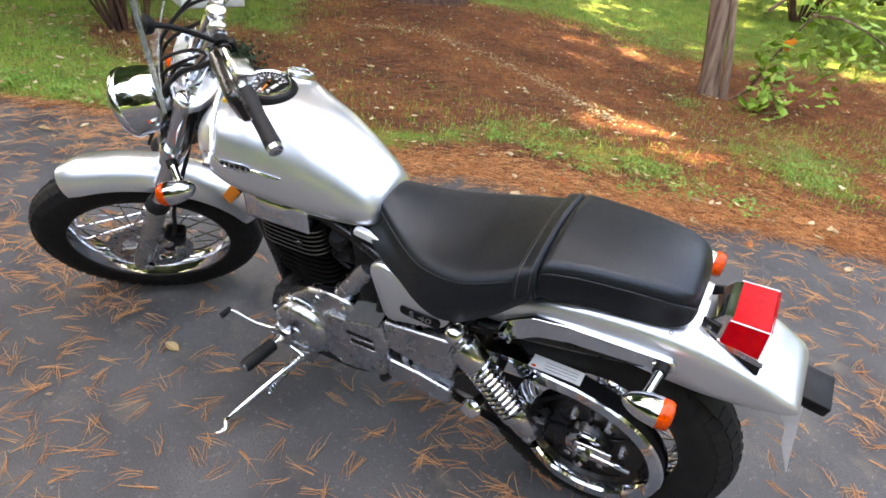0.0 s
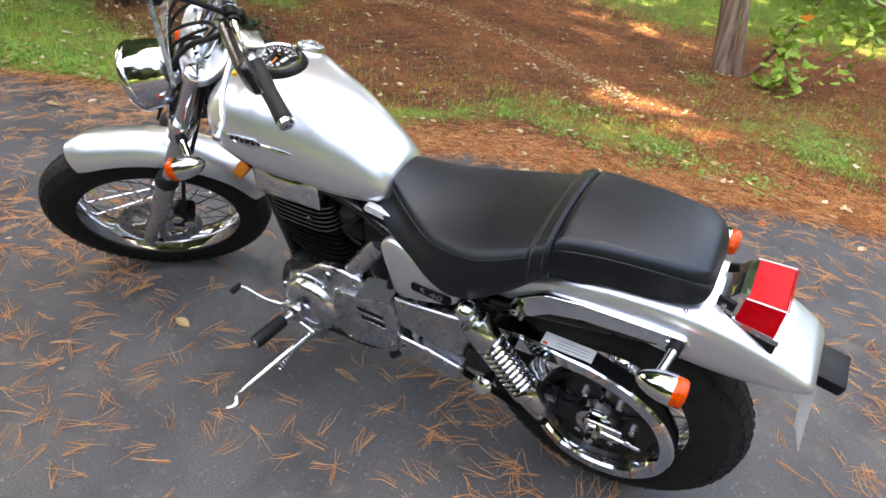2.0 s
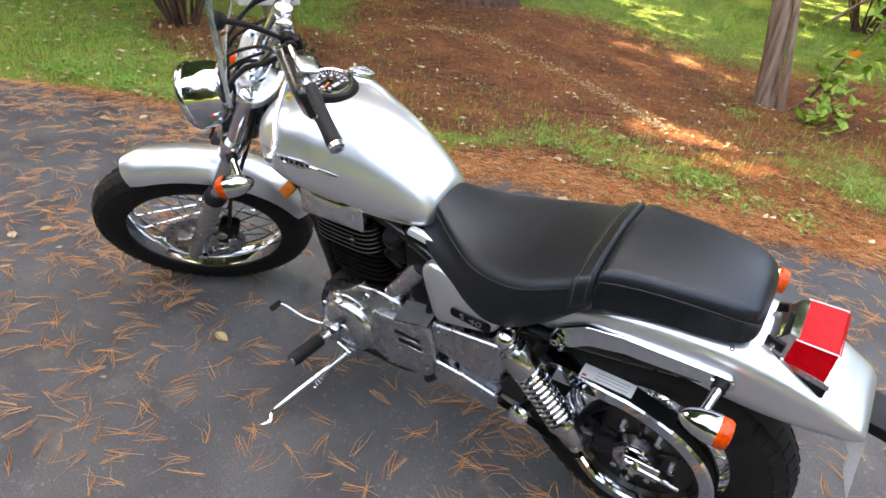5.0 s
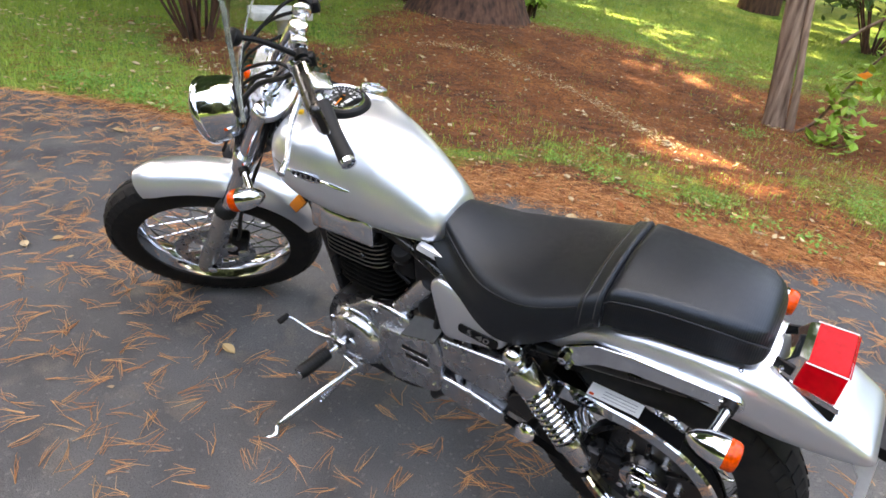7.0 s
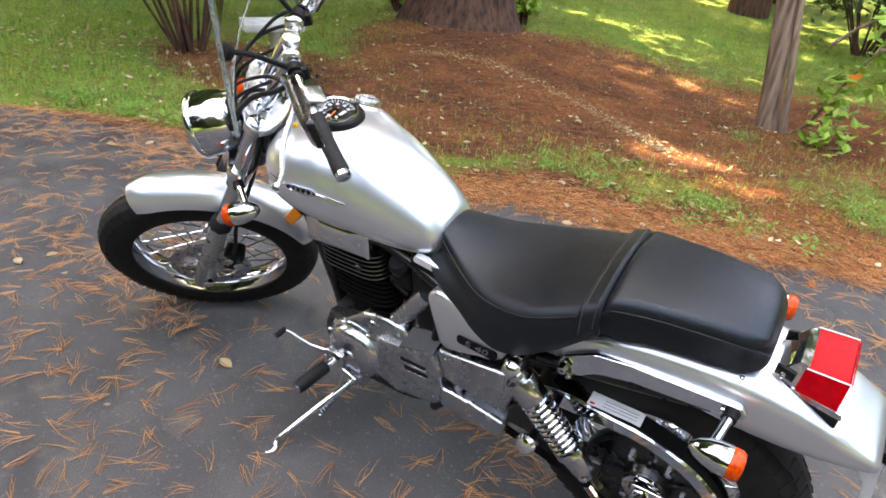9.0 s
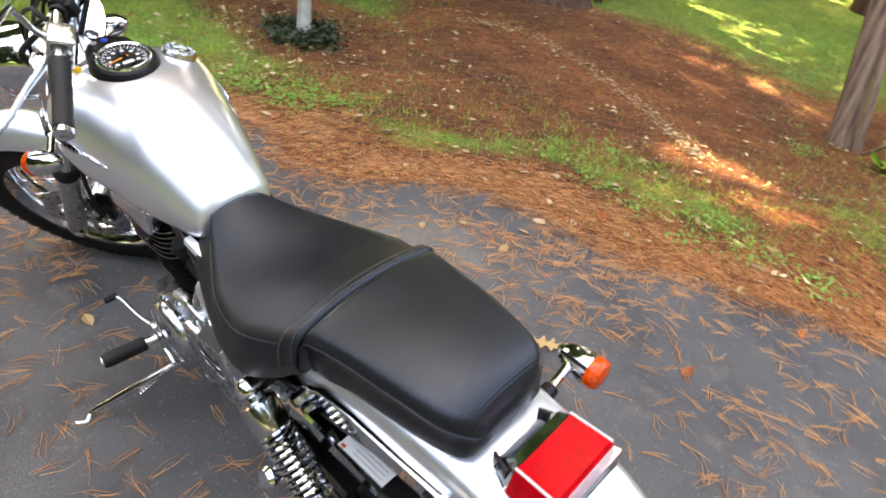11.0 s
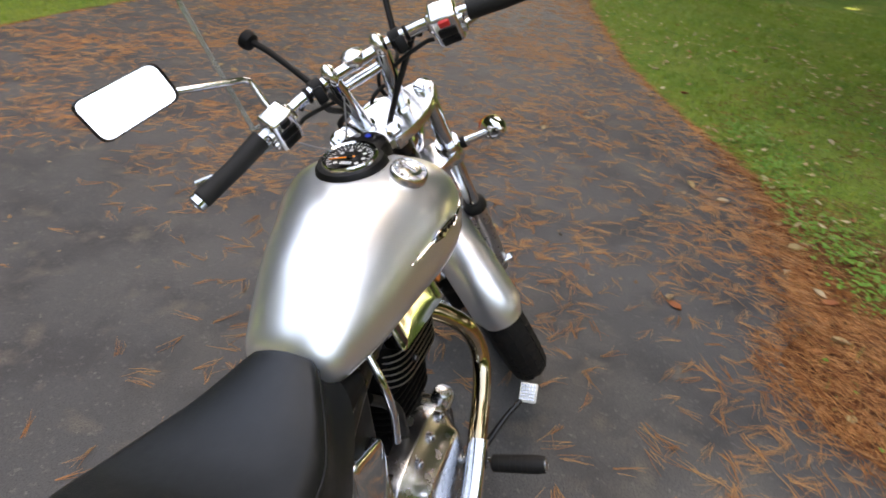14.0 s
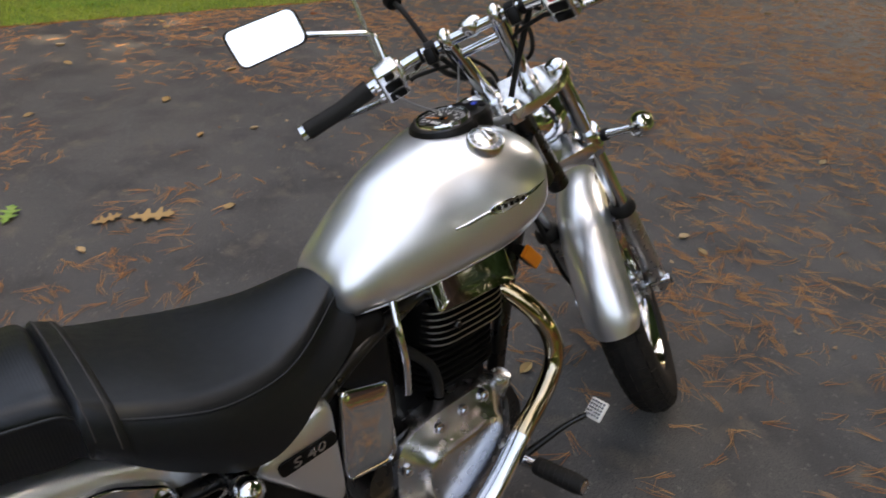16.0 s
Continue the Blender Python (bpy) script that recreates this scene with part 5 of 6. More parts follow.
clutch = part("clutch_cover", skin(B(), [cover_ring(i, y) for i, y in ((0, -0.075), (0, -0.110), (0.002, -0.117), (0.008, -0.121), (0.024, -0.130), (0.040, -0.142), (0.047, -0.149), (0.051, -0.155), (0.056, -0.159), (0.063, -0.1612), (0.068, -0.1620), (0.092, -0.1620))]), ALLOY, bike, "polished clutch cover with a broad shoulder", smooth=30)
part("clutch_arm_boss", lathe(B(), [(0.024, -0.03), (0.024, 0.012), (0.019, 0.020), (0.006, 0.023)], V(0.838, -0.112, 0.462), (0.15, -0.35, 1), 20), ALLOY, clutch)
for x, z in ((0.777, 0.468), (0.721, 0.464), (0.657, 0.459), (0.776, 0.398), (0.575, 0.41), (0.58, 0.31)):
    part("cover_boss", lathe(B(), [(0.013, -0.02), (0.012, 0.004), (0.009, 0.005)], V(x, -0.128, z), (0, -1, 0), 14), ALLOY, clutch)
    part("boss_bolt", lathe(B(), [(0.0065, 0), (0.0065, 0.006), (0.003, 0.007)], V(x, -0.132, z), (0, -1, 0), 6), CHROME, clutch, smooth=20)

# exhaust
pipe = [V(0.86, -0.035, 0.655), V(0.895, -0.085, 0.643), V(0.930, -0.138, 0.592), V(0.951, -0.160, 0.526), V(0.942, -0.169, 0.474), V(0.895, -0.179, 0.428), V(0.820, -0.188, 0.378), V(0.735, -0.192, 0.298), V(0.66, -0.194, 0.250), V(0.5, -0.19, 0.235)]
ex = part("exhaust_pipe", tube(B(), pipe, 0.0205, 22, smooth=8), GILT, bike, "chrome exhaust header tinted gold by heat")
part("heat_shield", tube(B(), [p + V(0.002, -0.002, 0.0015) for p in pipe[6:9]], [0.0225, 0.0235, 0.0225], 22, smooth=8), CHROME, ex)
part("silencer", tube(B(), [V(0.52, -0.19, 0.235), V(0.46, -0.19, 0.238), V(0.30, -0.19, 0.245), V(-0.10, -0.19, 0.270), V(-0.26, -0.19, 0.280), V(-0.30, -0.19, 0.283)], [0.022, 0.040, 0.046, 0.047, 0.045, 0.036], 28, smooth=3), CHROME, bike, "long chrome silencer")
part("header_flange", lathe(B(), [(0.034, 0), (0.034, 0.010), (0.026, 0.014)], V(0.878, -0.043, 0.657), (0.9, -0.35, -0.1), 18), CHROME, ex)

# frame tubes
for side in (1, -1):
    part("frame_rail", tube(B(), [V(0.98, 0.03 * side, 0.80), V(0.80, 0.05 * side, 0.735), V(0.56, 0.085 * side, 0.69), V(0.36, 0.105 * side, 0.60), V(0.20, 0.105 * side, 0.61), V(-0.10, 0.095 * side, 0.66)], 0.015, 14, smooth=5), BLACK, bike)
    part("frame_upright", tube(B(), [V(0.43, 0.09 * side, 0.64), V(0.44, 0.095 * side, 0.50), V(0.47, 0.09 * side, 0.34), V(0.56, 0.08 * side, 0.20)], 0.016, 14, smooth=5), BLACK, bike)
part("down_tube", tube(B(), [V(1.04, 0, 0.76), V(0.985, 0, 0.60), V(0.945, 0, 0.42), V(0.915, 0, 0.26), V(0.84, 0, 0.185), V(0.56, 0, 0.18)], 0.021, 18, smooth=6), BLACK, bike, "black frame down tube")
part("steering_head", tube(B(), [V(1.10, 0, 0.80), V(1.035, 0, 0.905)], 0.034, 22), BLACK, bike)
part("neck_gusset", box(B(), V(1.035, 0, 0.78), (0.10, 0.05, 0.12), Matrix.Rotation(-0.4, 3, "Y"), 0.01), BLACK, bike)
for side in (1, -1):
    part("side_reflector", box(B(), V(1.010, 0.054 * side, 0.664), (0.030, 0.012, 0.062), Matrix.Rotation(-0.75, 3, "Y"), 0.003), ORANGE, bike, "amber side reflector")
    part("reflector_bracket", box(B(), V(1.012, 0.035 * side, 0.66), (0.022, 0.03, 0.075), Matrix.Rotation(-0.75, 3, "Y"), 0.003), MATT, bike)
# carburettor, air box, hoses
part("air_box", box(B(), V(0.515, 0, 0.615), (0.17, 0.190, 0.235), None, 0.02, 3), MATT, bike)
part("battery_box", box(B(), V(0.40, 0, 0.50), (0.17, 0.15, 0.20), None, 0.015), MATT, bike)
carb = part("carburettor", box(B(), V(0.632, 0.045, 0.640), (0.06, 0.08, 0.08), None, 0.012, 3), MATT, bike, "dark carburettor")
part("carb_top", lathe(B(), [(0.030, 0), (0.030, 0.018), (0.022, 0.028)], V(0.632, 0.075, 0.668), (0, 0.5, 1), 18), MATT, carb)
part("intake_boot", tube(B(), [V(0.68, 0.01, 0.655), V(0.62, 0.01, 0.635), V(0.55, 0.0, 0.62)], 0.030, 18), RUBBER, bike)
part("choke_cable", tube(B(), [V(0.60, 0.06, 0.67), V(0.63, 0.09, 0.66), V(0.66, 0.085, 0.62), V(0.62, 0.08, 0.585)], 0.005, 8, smooth=5), MATT, bike)
part("seat_front_trim", plate(B(), rounded([(0.583, 0.722), (0.572, 0.742), (0.494, 0.730), (0.502, 0.709)], 0.008, 4), 0.084, 0.099, 0.004), BAREPLATE, bike, "pale side trim under the tank")
part("breather_pipe", tube(B(), [V(0.610, -0.095, 0.745), V(0.600, -0.118, 0.70), V(0.602, -0.126, 0.64), V(0.598, -0.126, 0.575)], 0.0075, 12, smooth=6), CHROME, bike, "chrome breather pipe")
part("rubber_hose", tube(B(), [V(0.64, -0.06, 0.62), V(0.69, -0.08, 0.56), V(0.70, -0.085, 0.49)], 0.011, 12, smooth=5), RUBBER, bike)
part("wiring", tube(B(), [V(0.58, 0.07, 0.60), V(0.52, 0.10, 0.57), V(0.53, 0.10, 0.50)], 0.009, 10, smooth=5), RUBBER, bike)
# side covers with raised figures
part("air_cover", plate(B(), rounded([(0.472, 0.642), (0.566, 0.616), (0.568, 0.462), (0.552, 0.440), (0.462, 0.455), (0.456, 0.480)], 0.012, 4), -0.06, -0.120, 0.006, 0.002), CHROME, bike, "flat chrome air cleaner cover")


def figures(body, size, at, turn, mat, parent, depth=0.0015):
    cu = bpy.data.curves.new("figures", "FONT")
    cu.body, cu.size, cu.extrude, cu.align_x, cu.align_y = body, size, depth, "CENTER", "CENTER"
    cu.shear = 0.15
    ob = bpy.data.objects.new("figures", cu)
    scene.collection.objects.link(ob)
    bpy.context.view_layer.update()
    me = bpy.data.meshes.new_from_object(ob.evaluated_get(bpy.context.evaluated_depsgraph_get()))
    bpy.data.objects.remove(ob)
    me.transform(Matrix.Translation(at) @ turn)
    me.materials.clear()
    me.materials.append(mat)
    o = new("figures", me)
    o.parent = parent
    return o


for side in (1, -1):
    outl = [(0.530, 0.662), (0.502, 0.520), (0.480, 0.506), (0.336, 0.548), (0.318, 0.585), (0.472, 0.684), (0.505, 0.686)] if side > 0 else [(0.440, 0.655), (0.452, 0.630), (0.452, 0.445), (0.435, 0.430), (0.310, 0.575), (0.312, 0.600)]
    sc = part("side_cover", plate(B(), rounded(outl, 0.022, 5), 0.07 * side, 0.128 * side, 0.012, 0.003), SILVER, bike, "silver side cover with a black model badge")
    c = V(0.391, 0.1315, 0.573) if side > 0 else V(0.392, -0.1315, 0.578)
    rotm = Matrix.Rotation(-0.07, 4, "Y") if side > 0 else Matrix.Rotation(-0.07, 4, "Y")
    bo = [(rotm @ V(x, 0, z)) + c for x, z in rounded([(0.052, 0.013), (0.052, -0.013), (-0.052, -0.013), (-0.052, 0.013)], 0.010, 4)]
    plaque = part("badge_plate", skin(B(), [[p + V(0, d * side, 0) for p in bo] for d in (-0.006, 0.0025)]), MATT, sc, smooth=30)
    face = Matrix.Rotation(math.pi if side > 0 else 0, 4, "Z") @ Matrix.Rotation(math.pi / 2, 4, "X")
    figures("S 40", 0.024, c + V(0, 0.0030 * side, 0), rotm @ face @ Matrix.Scale(1.45, 4, (1, 0, 0)), FORK, plaque)

# controls
for side in (1, -1):
    a, b = (V(0.845, 0.150, 0.290), V(0.862, 0.290, 0.295)) if side > 0 else (V(0.838, -0.170, 0.288), V(0.846, -0.326, 0.312))
    peg = part("foot_peg", tube(B(), [a.lerp(b, 0.26), a.lerp(b, 0.28), a.lerp(b, 0.9), b], [0.016, 0.019, 0.020, 0.017], 18), RUBBER, bike, "black rubber foot peg")
    part("peg_bar", tube(B(), [V(0.80, 0.09 * side, 0.29), a, a.lerp(b, 0.3)], [0.016, 0.014, 0.010], 14), CHROME, peg)
    for k in range(7):
        part("peg_rib", hoop(B(), a.lerp(b, 0.38 + 0.08 * k), b - a, 0.0196, 0.0008, 16, 5), RUBBER, peg)
    part("peg_end", lathe(B(), [(0.014, 0), (0.014, 0.003), (0.010, 0.004)], b, b - a, 14), SATIN, peg)
pedal = part("brake_pedal", tube(B(), [V(0.80, -0.155, 0.27), V(0.86, -0.185, 0.31), V(0.92, -0.225, 0.36), V(0.958, -0.255, 0.386)], [0.011, 0.008, 0.006, 0.006], 12, smooth=5), BLACK, bike, "dark brake pedal with square tread")
pt = Matrix.Rotation(-0.7, 3, "Y")
part("pedal_pad", box(B(), V(0.966, -0.265, 0.395), (0.044, 0.040, 0.009), pt, 0.004), WHITE, pedal)
for i in range(5):
    for j in range(5):
        part("pad_stud", box(B(), V(0.966, -0.265, 0.395) + pt @ V(-0.0148 + 0.0074 * i, -0.0132 + 0.0066 * j, 0.0055), (0.005, 0.0045, 0.004), pt, 0), ALLOY, pedal, smooth=0)
shift = part("gear_lever", tube(B(), [V(0.87, 0.145, 0.30), V(0.93, 0.160, 0.31), V(0.99, 0.170, 0.335), V(1.008, 0.178, 0.342)], [0.009, 0.006, 0.006, 0.006], 12, smooth=5), CHROME, bike, "chrome gear lever")
part("lever_rubber", tube(B(), [V(1.008, 0.172, 0.342), V(1.012, 0.205, 0.340)], [0.009, 0.009], 14), RUBBER, shift)
part("shift_rod", tube(B(), [V(0.885, 0.150, 0.285), V(0.77, 0.160, 0.255)], 0.005, 10), CHROME, bike)
part("peg_mount", box(B(), V(0.845, 0.135, 0.292), (0.07, 0.05, 0.06), None, 0.010), ALLOY, bike)
stand = part("side_stand", tube(B(), [V(0.80, 0.135, 0.215), V(0.84, 0.215, 0.180), V(0.90, 0.335, 0.125), V(0.915, 0.365, 0.108), V(0.905, 0.385, 0.098), V(0.930, 0.412, 0.092)], [0.012, 0.011, 0.009, 0.008, 0.009, 0.009], 12, smooth=5), CHROME, bike, "chrome side stand resting on the asphalt")
part("stand_pivot", box(B(), V(0.79, 0.12, 0.225), (0.05, 0.05, 0.05), None, 0.008), ALLOY, stand)
sa, sb = V(0.80, 0.150, 0.225), V(0.845, 0.250, 0.150)
part("stand_spring", tube(B(), [sa.lerp(sb, k / 90) + V(math.cos(k * 0.9), 0, math.sin(k * 0.9)) * 0.007 for k in range(91)], 0.0018, 5), CHROME, stand)

part("cable_tag", box(B(), V(0.902, 0.080, 0.975), (0.013, 0.013, 0.008), Matrix.Rotation(0.5, 3, "Z"), 0.002), YELLOW, bike, "small yellow tag")

# ---- trees and planting ----
rng = np.random.default_rng(11)


def leaf_cloud(centres, size, per, spread, name, mat, flat=0.0, long=1.6):
    """Leaves as folded diamonds round each centre."""
    n = len(centres) * per
    c = np.repeat(centres, per, 0) + rng.normal(0, 1, (n, 3)) * spread
    d = rng.normal(0, 1, (n, 3))
    d[:, 2] *= 1 - flat
    d /= np.linalg.norm(d, axis=1, keepdims=True)
    w = np.cross(d, rng.normal(0, 1, (n, 3)) * (1 - flat) + np.array([0, 0, 2.5 * flat]))
    w /= np.linalg.norm(w, axis=1, keepdims=True) + 1e-9
    k = np.cross(d, w)
    s = size * rng.uniform(0.6, 1.25, (n, 1))
    a, b = c - d * s * long / 2, c + d * s * long / 2
    m = c + k * s * 0.12
    l, r = m + w * s * 0.42 - d * s * 0.1, m - w * s * 0.42 - d * s * 0.1
    verts = np.stack([a, l, b, r, c - k * s * 0.06], 1).reshape(-1, 3)
    i = np.arange(n)[:, None] * 5
    faces = np.concatenate([i + [0, 1, 4], i + [1, 2, 4], i + [2, 3, 4], i + [3, 0, 4]])
    return raw(name, verts, faces, mat)


def crown_points(centre, rx, rz, n, hollow=0.45):
    p = rng.normal(0, 1, (n * 3, 3))
    p /= np.linalg.norm(p, axis=1, keepdims=True)
    rad = hollow + (1 - hollow) * rng.random((n * 3, 1)) ** 0.6
    p = p * rad
    lump = np.sin(p[:, 0] * 5 + centre[0]) + np.sin(p[:, 1] * 5 + centre[1]) + np.sin(p[:, 2] * 6)
    p = p[np.argsort(-lump + rng.normal(0, 0.7, len(p)))][:n]
    return p * [rx, rx, rz] + centre


# sunlit spots wanted on the ground: x, y, radius of the hole cut in crowns
FLECKS = ((0.53, -3.04, 1.06), (1.15, -3.3, 0.62), (0.92, -3.95, 0.42), (1.76, -5.25, 0.7), (1.2, -5.0, 0.55), (2.22, -6.1, 0.45), (1.88, -6.95, 0.6), (3.5, -8.2, 0.7), (2.9, -5.0, 0.5), (1.58, 3.95, 1.0), (0.3, -6.6, 0.45), (-1.4, -6.0, 0.45), (5.2, -7.3, 0.6), (3.4, 5.2, 0.8))


def open_to_sun(pts, root):
    """Leaves out clumps on the sun's line to each of FLECKS, so that sunlight lands there."""
    keep = np.ones(len(pts), bool)
    s = np.array(SUN_TO)
    for x, y, r in FLECKS:
        d = pts + np.array(root) - (x, y, 0)
        keep &= np.linalg.norm(d - (d @ s)[:, None] * s, axis=1) > r
    return pts[keep]


def tree(x, y, tall, trunk_r, crown_r, low, label, leaves=9000, size=0.2, bark=None, leaf=None):
    """A tall tree: flared trunk, limbs and a crown of leaf clumps from low to its top."""
    z0 = float(height(np.array(x), np.array(y))) - 0.03
    root = tagged(new("tree"), label, "tree")
    root.location = (x, y, z0)
    bm = B()
    sway = rng.normal(0, 0.012, 2)
    line = [V(sway[0] * k * k, sway[1] * k * k, tall * 0.9 * k / 9) for k in range(10)]
    tube(bm, line, [trunk_r * 1.25] + [trunk_r * (1 - 0.085 * k) for k in range(1, 10)], 14, smooth=2)
    part("trunk", bm, bark or BARK, root, smooth=60)
    mid = (low + tall) / 2
    pts = crown_points(np.array([0, 0, mid]), crown_r, (tall - low) / 2, leaves // 30)
    pts = open_to_sun(pts, (x, y, z0))
    for k in range(7):
        p = pts[int(rng.integers(len(pts)))]
        base = V(0, 0, max(low * 0.8, p[2] - crown_r * 0.5))
        part("limb", tube(B(), [base, base.lerp(Vector(p), 0.5) + V(0, 0, 0.2), Vector(p)], [trunk_r * 0.35, trunk_r * 0.2, 0.02], 8, smooth=4), bark or BARK, root, smooth=60)
    crown = new("crown", leaf_cloud(pts, size, 30, crown_r * 0.10, "crown", leaf or FOLIAGE))
    crown.parent = root
    return root


# the great trunk on the needle mound, its bark in ridges
def ridged_trunk(x, y, r, tall, label, mat, lobes=9, flare=0.6, lean=(0, 0), double=False):
    z0 = float(height(np.array(x), np.array(y))) - 0.05
    root = tagged(new("tree"), label, "tree")
    root.location = (x, y, z0)
    rings = []
    for k in range(40):
        z = tall * (k / 39) ** 1.5
        ring = []
        f = 1 + flare * math.exp(-z / (r * 0.9))
        for j in range(72):
            q = 2 * math.pi * j / 72
            rid = 0.05 * math.sin(q * lobes + 1.3 * math.sin(z * 1.1)) * math.exp(-z / (3 * r)) + 0.035 * noise.noise(V(math.cos(q) * 7, math.sin(q) * 7, z * 1.1)) + 0.02 * noise.noise(V(math.cos(q) * 16, math.sin(q) * 16, z * 3.0))
            cleft = -0.16 * math.exp(-((q - 3.75) / 0.16) ** 2) if double else 0.0
            rr = r * (f + rid + cleft) * (1 - 0.03 * z)
            ring.append(V(rr * math.cos(q) + lean[0] * z, rr * math.sin(q) + lean[1] * z, z))
        rings.append(ring)
    part("trunk", skin(B(), rings), mat, root, smooth=70)
    return root


great = ridged_trunk(3.62, -5.25, 0.46, 13.5, "great pine trunk with dark furrowed bark on needles", BARK, double=True)
# unseen crown, made tall so that its shade reaches the drive behind the bike
pts = open_to_sun(crown_points(np.array([-0.2, 0, 11.0]), 4.3, 5.4, 430), great.location)
crown = new("crown", leaf_cloud(pts, 0.2, 26, 0.45, "crown", FOLIAGE))
crown.parent = great
for k in range(12):
    p = pts[k * 15]
    part("limb", tube(B(), [V(0, 0, max(5.5, p[2] - 2)), V(*p) * 0.5 + V(0, 0, p[2] * 0.45), V(*p)], [0.12, 0.07, 0.02], 8, smooth=4), BARK, great, smooth=60)

# the smaller tree beside the mound: a reddish stem, a thinner grey one, shoots with fresh leaves
small = ridged_trunk(0.22, -4.74, 0.084, 4.6, "slim tree with reddish shaggy bark and a second stem", PALEBARK, lobes=5, flare=0.35, lean=(0.16, 0.0))
part("second_stem", tube(B(), [V(-0.125, 0.06, 0), V(-0.112, 0.06, 0.12), V(-0.055, 0.05, 0.45), V(0.02, 0.04, 0.8), V(0.13, 0.0, 1.4), V(0.38, -0.1, 2.6)], [0.045, 0.034, 0.028, 0.026, 0.024, 0.018], 14, smooth=5), PALEBARK, small, smooth=60)
shoots = [[V(-0.16, 0.06, 0.05), V(-0.28, 0.15, 0.20), V(-0.40, 0.22, 0.52), V(-0.62, 0.26, 0.95), V(-0.9, 0.3, 1.35)], [V(-0.2, 0.08, 0.03), V(-0.36, 0.16, 0.10), V(-0.48, 0.20, 0.30)], [V(-0.24, 0.04, 0.8), V(-0.5, 0.1, 1.05), V(-0.95, 0.12, 1.15)],
          [V(-0.18, 0.1, 0.02), V(-0.42, 0.26, 0.05), V(-0.55, 0.32, 0.12)], [V(-0.55, 0.25, 0.85), V(-0.8, 0.3, 0.85), V(-1.15, 0.3, 0.7)]]
for line in shoots:
    part("shoot", tube(B(), line, [0.016, 0.010, 0.004], 8, smooth=5), PALEBARK, small, smooth=60)
tips = np.array([(-0.40, 0.24, 0.50), (-0.44, 0.26, 0.56), (-0.36, 0.22, 0.62), (-0.36, 0.30, 0.12), (-0.45, 0.3, 0.16), (-0.52, 0.34, 0.10), (-0.30, 0.34, 0.05), (-0.62, 0.28, 0.9), (-0.55, 0.25, 1.0), (-0.75, 0.3, 1.1), (-0.9, 0.3, 1.2),
                 (-0.5, 0.12, 1.1), (-0.7, 0.12, 1.12), (-0.85, 0.1, 1.0), (-0.65, 0.1, 0.9), (-1.0, 0.3, 0.8), (-1.1, 0.3, 0.65), (-0.9, 0.32, 0.75), (-0.42, 0.2, 0.30), (-0.75, 0.2, 0.75), (-1.2, 0.3, 0.9), (-1.0, 0.2, 1.1), (-0.32, 0.3, 0.20), (-0.45, 0.34, 0.24), (-0.58, 0.36, 0.20), (-0.50, 0.3, 0.42), (-0.34, 0.24, 0.45), (-0.62, 0.3, 0.60), (-0.72, 0.34, 0.50), (-0.80, 0.34, 0.62), (-0.55, 0.2, 0.75), (-0.70, 0.22, 0.95), (-0.95, 0.3, 0.55), (-0.85, 0.4, 0.35)])
shoot_leaves = new("shoot_leaves", leaf_cloud(tips, 0.070, 12, 0.055, "shoot_leaves", BRIGHT, 0.5, 1.5))
shoot_leaves.parent = small
tagged(shoot_leaves, "fresh green leaves on thin shoots")
autumn = new("autumn_leaf", leaf_cloud(np.array([(-0.47, 0.27, 0.64), (-0.45, 0.28, 0.60)]), 0.075, 1, 0.01, "autumn_leaf", ORANGE, 0.3, 1.4))
autumn.parent = small
pts = open_to_sun(crown_points(np.array([0.3, -0.4, 5.3]), 1.5, 1.5, 34), small.location)
crown = new("crown", leaf_cloud(pts, 0.13, 40, 0.32, "crown", FOLIAGE))
crown.parent = small


def shrub(x, y, stems, spread, tall, label, leaf_n=0, size=0.06, mat=None, lift=0.6):
    z0 = float(height(np.array(x), np.array(y))) - 0.02
    root = tagged(new("shrub"), label, "shrub")
    root.location = (x, y, z0)
    ends = []
    for k in range(stems):
        q = rng.uniform(0, 2 * math.pi)
        out = spread * rng.uniform(0.3, 1.0)
        e = V(math.cos(q) * out, math.sin(q) * out, tall * rng.uniform(0.7, 1.0))
        b0 = V(math.cos(q) * 0.12 * rng.random(), math.sin(q) * 0.12 * rng.random(), 0)
        m = b0.lerp(e, 0.5) + V(rng.normal(0, 0.04), rng.normal(0, 0.04), 0.08 * tall)
        part("stem", tube(B(), [b0, m, e], [0.018 * rng.uniform(0.6, 1.2), 0.011, 0.005], 7, smooth=5), BARK, root, smooth=60)
        ends += [tuple(m.lerp(e, u)) for u in rng.uniform(lift - 0.5, 1.1, 3)]
    if leaf_n:
        ob = new("leaves", leaf_cloud(np.array(ends), size, max(1, leaf_n // len(ends)), spread * 0.14, "leaves", mat or FOLIAGE))
        ob.parent = root
    return root


# bare stems; the leaves higher up are added out of view to shade the ground
shrub(4.58, -2.38, 17, 1.35, 2.3, "many-stemmed bare shrub on leaf litter, with an unseen leafy top added for shade", 7000, 0.10, FOLIAGE, 1.12)
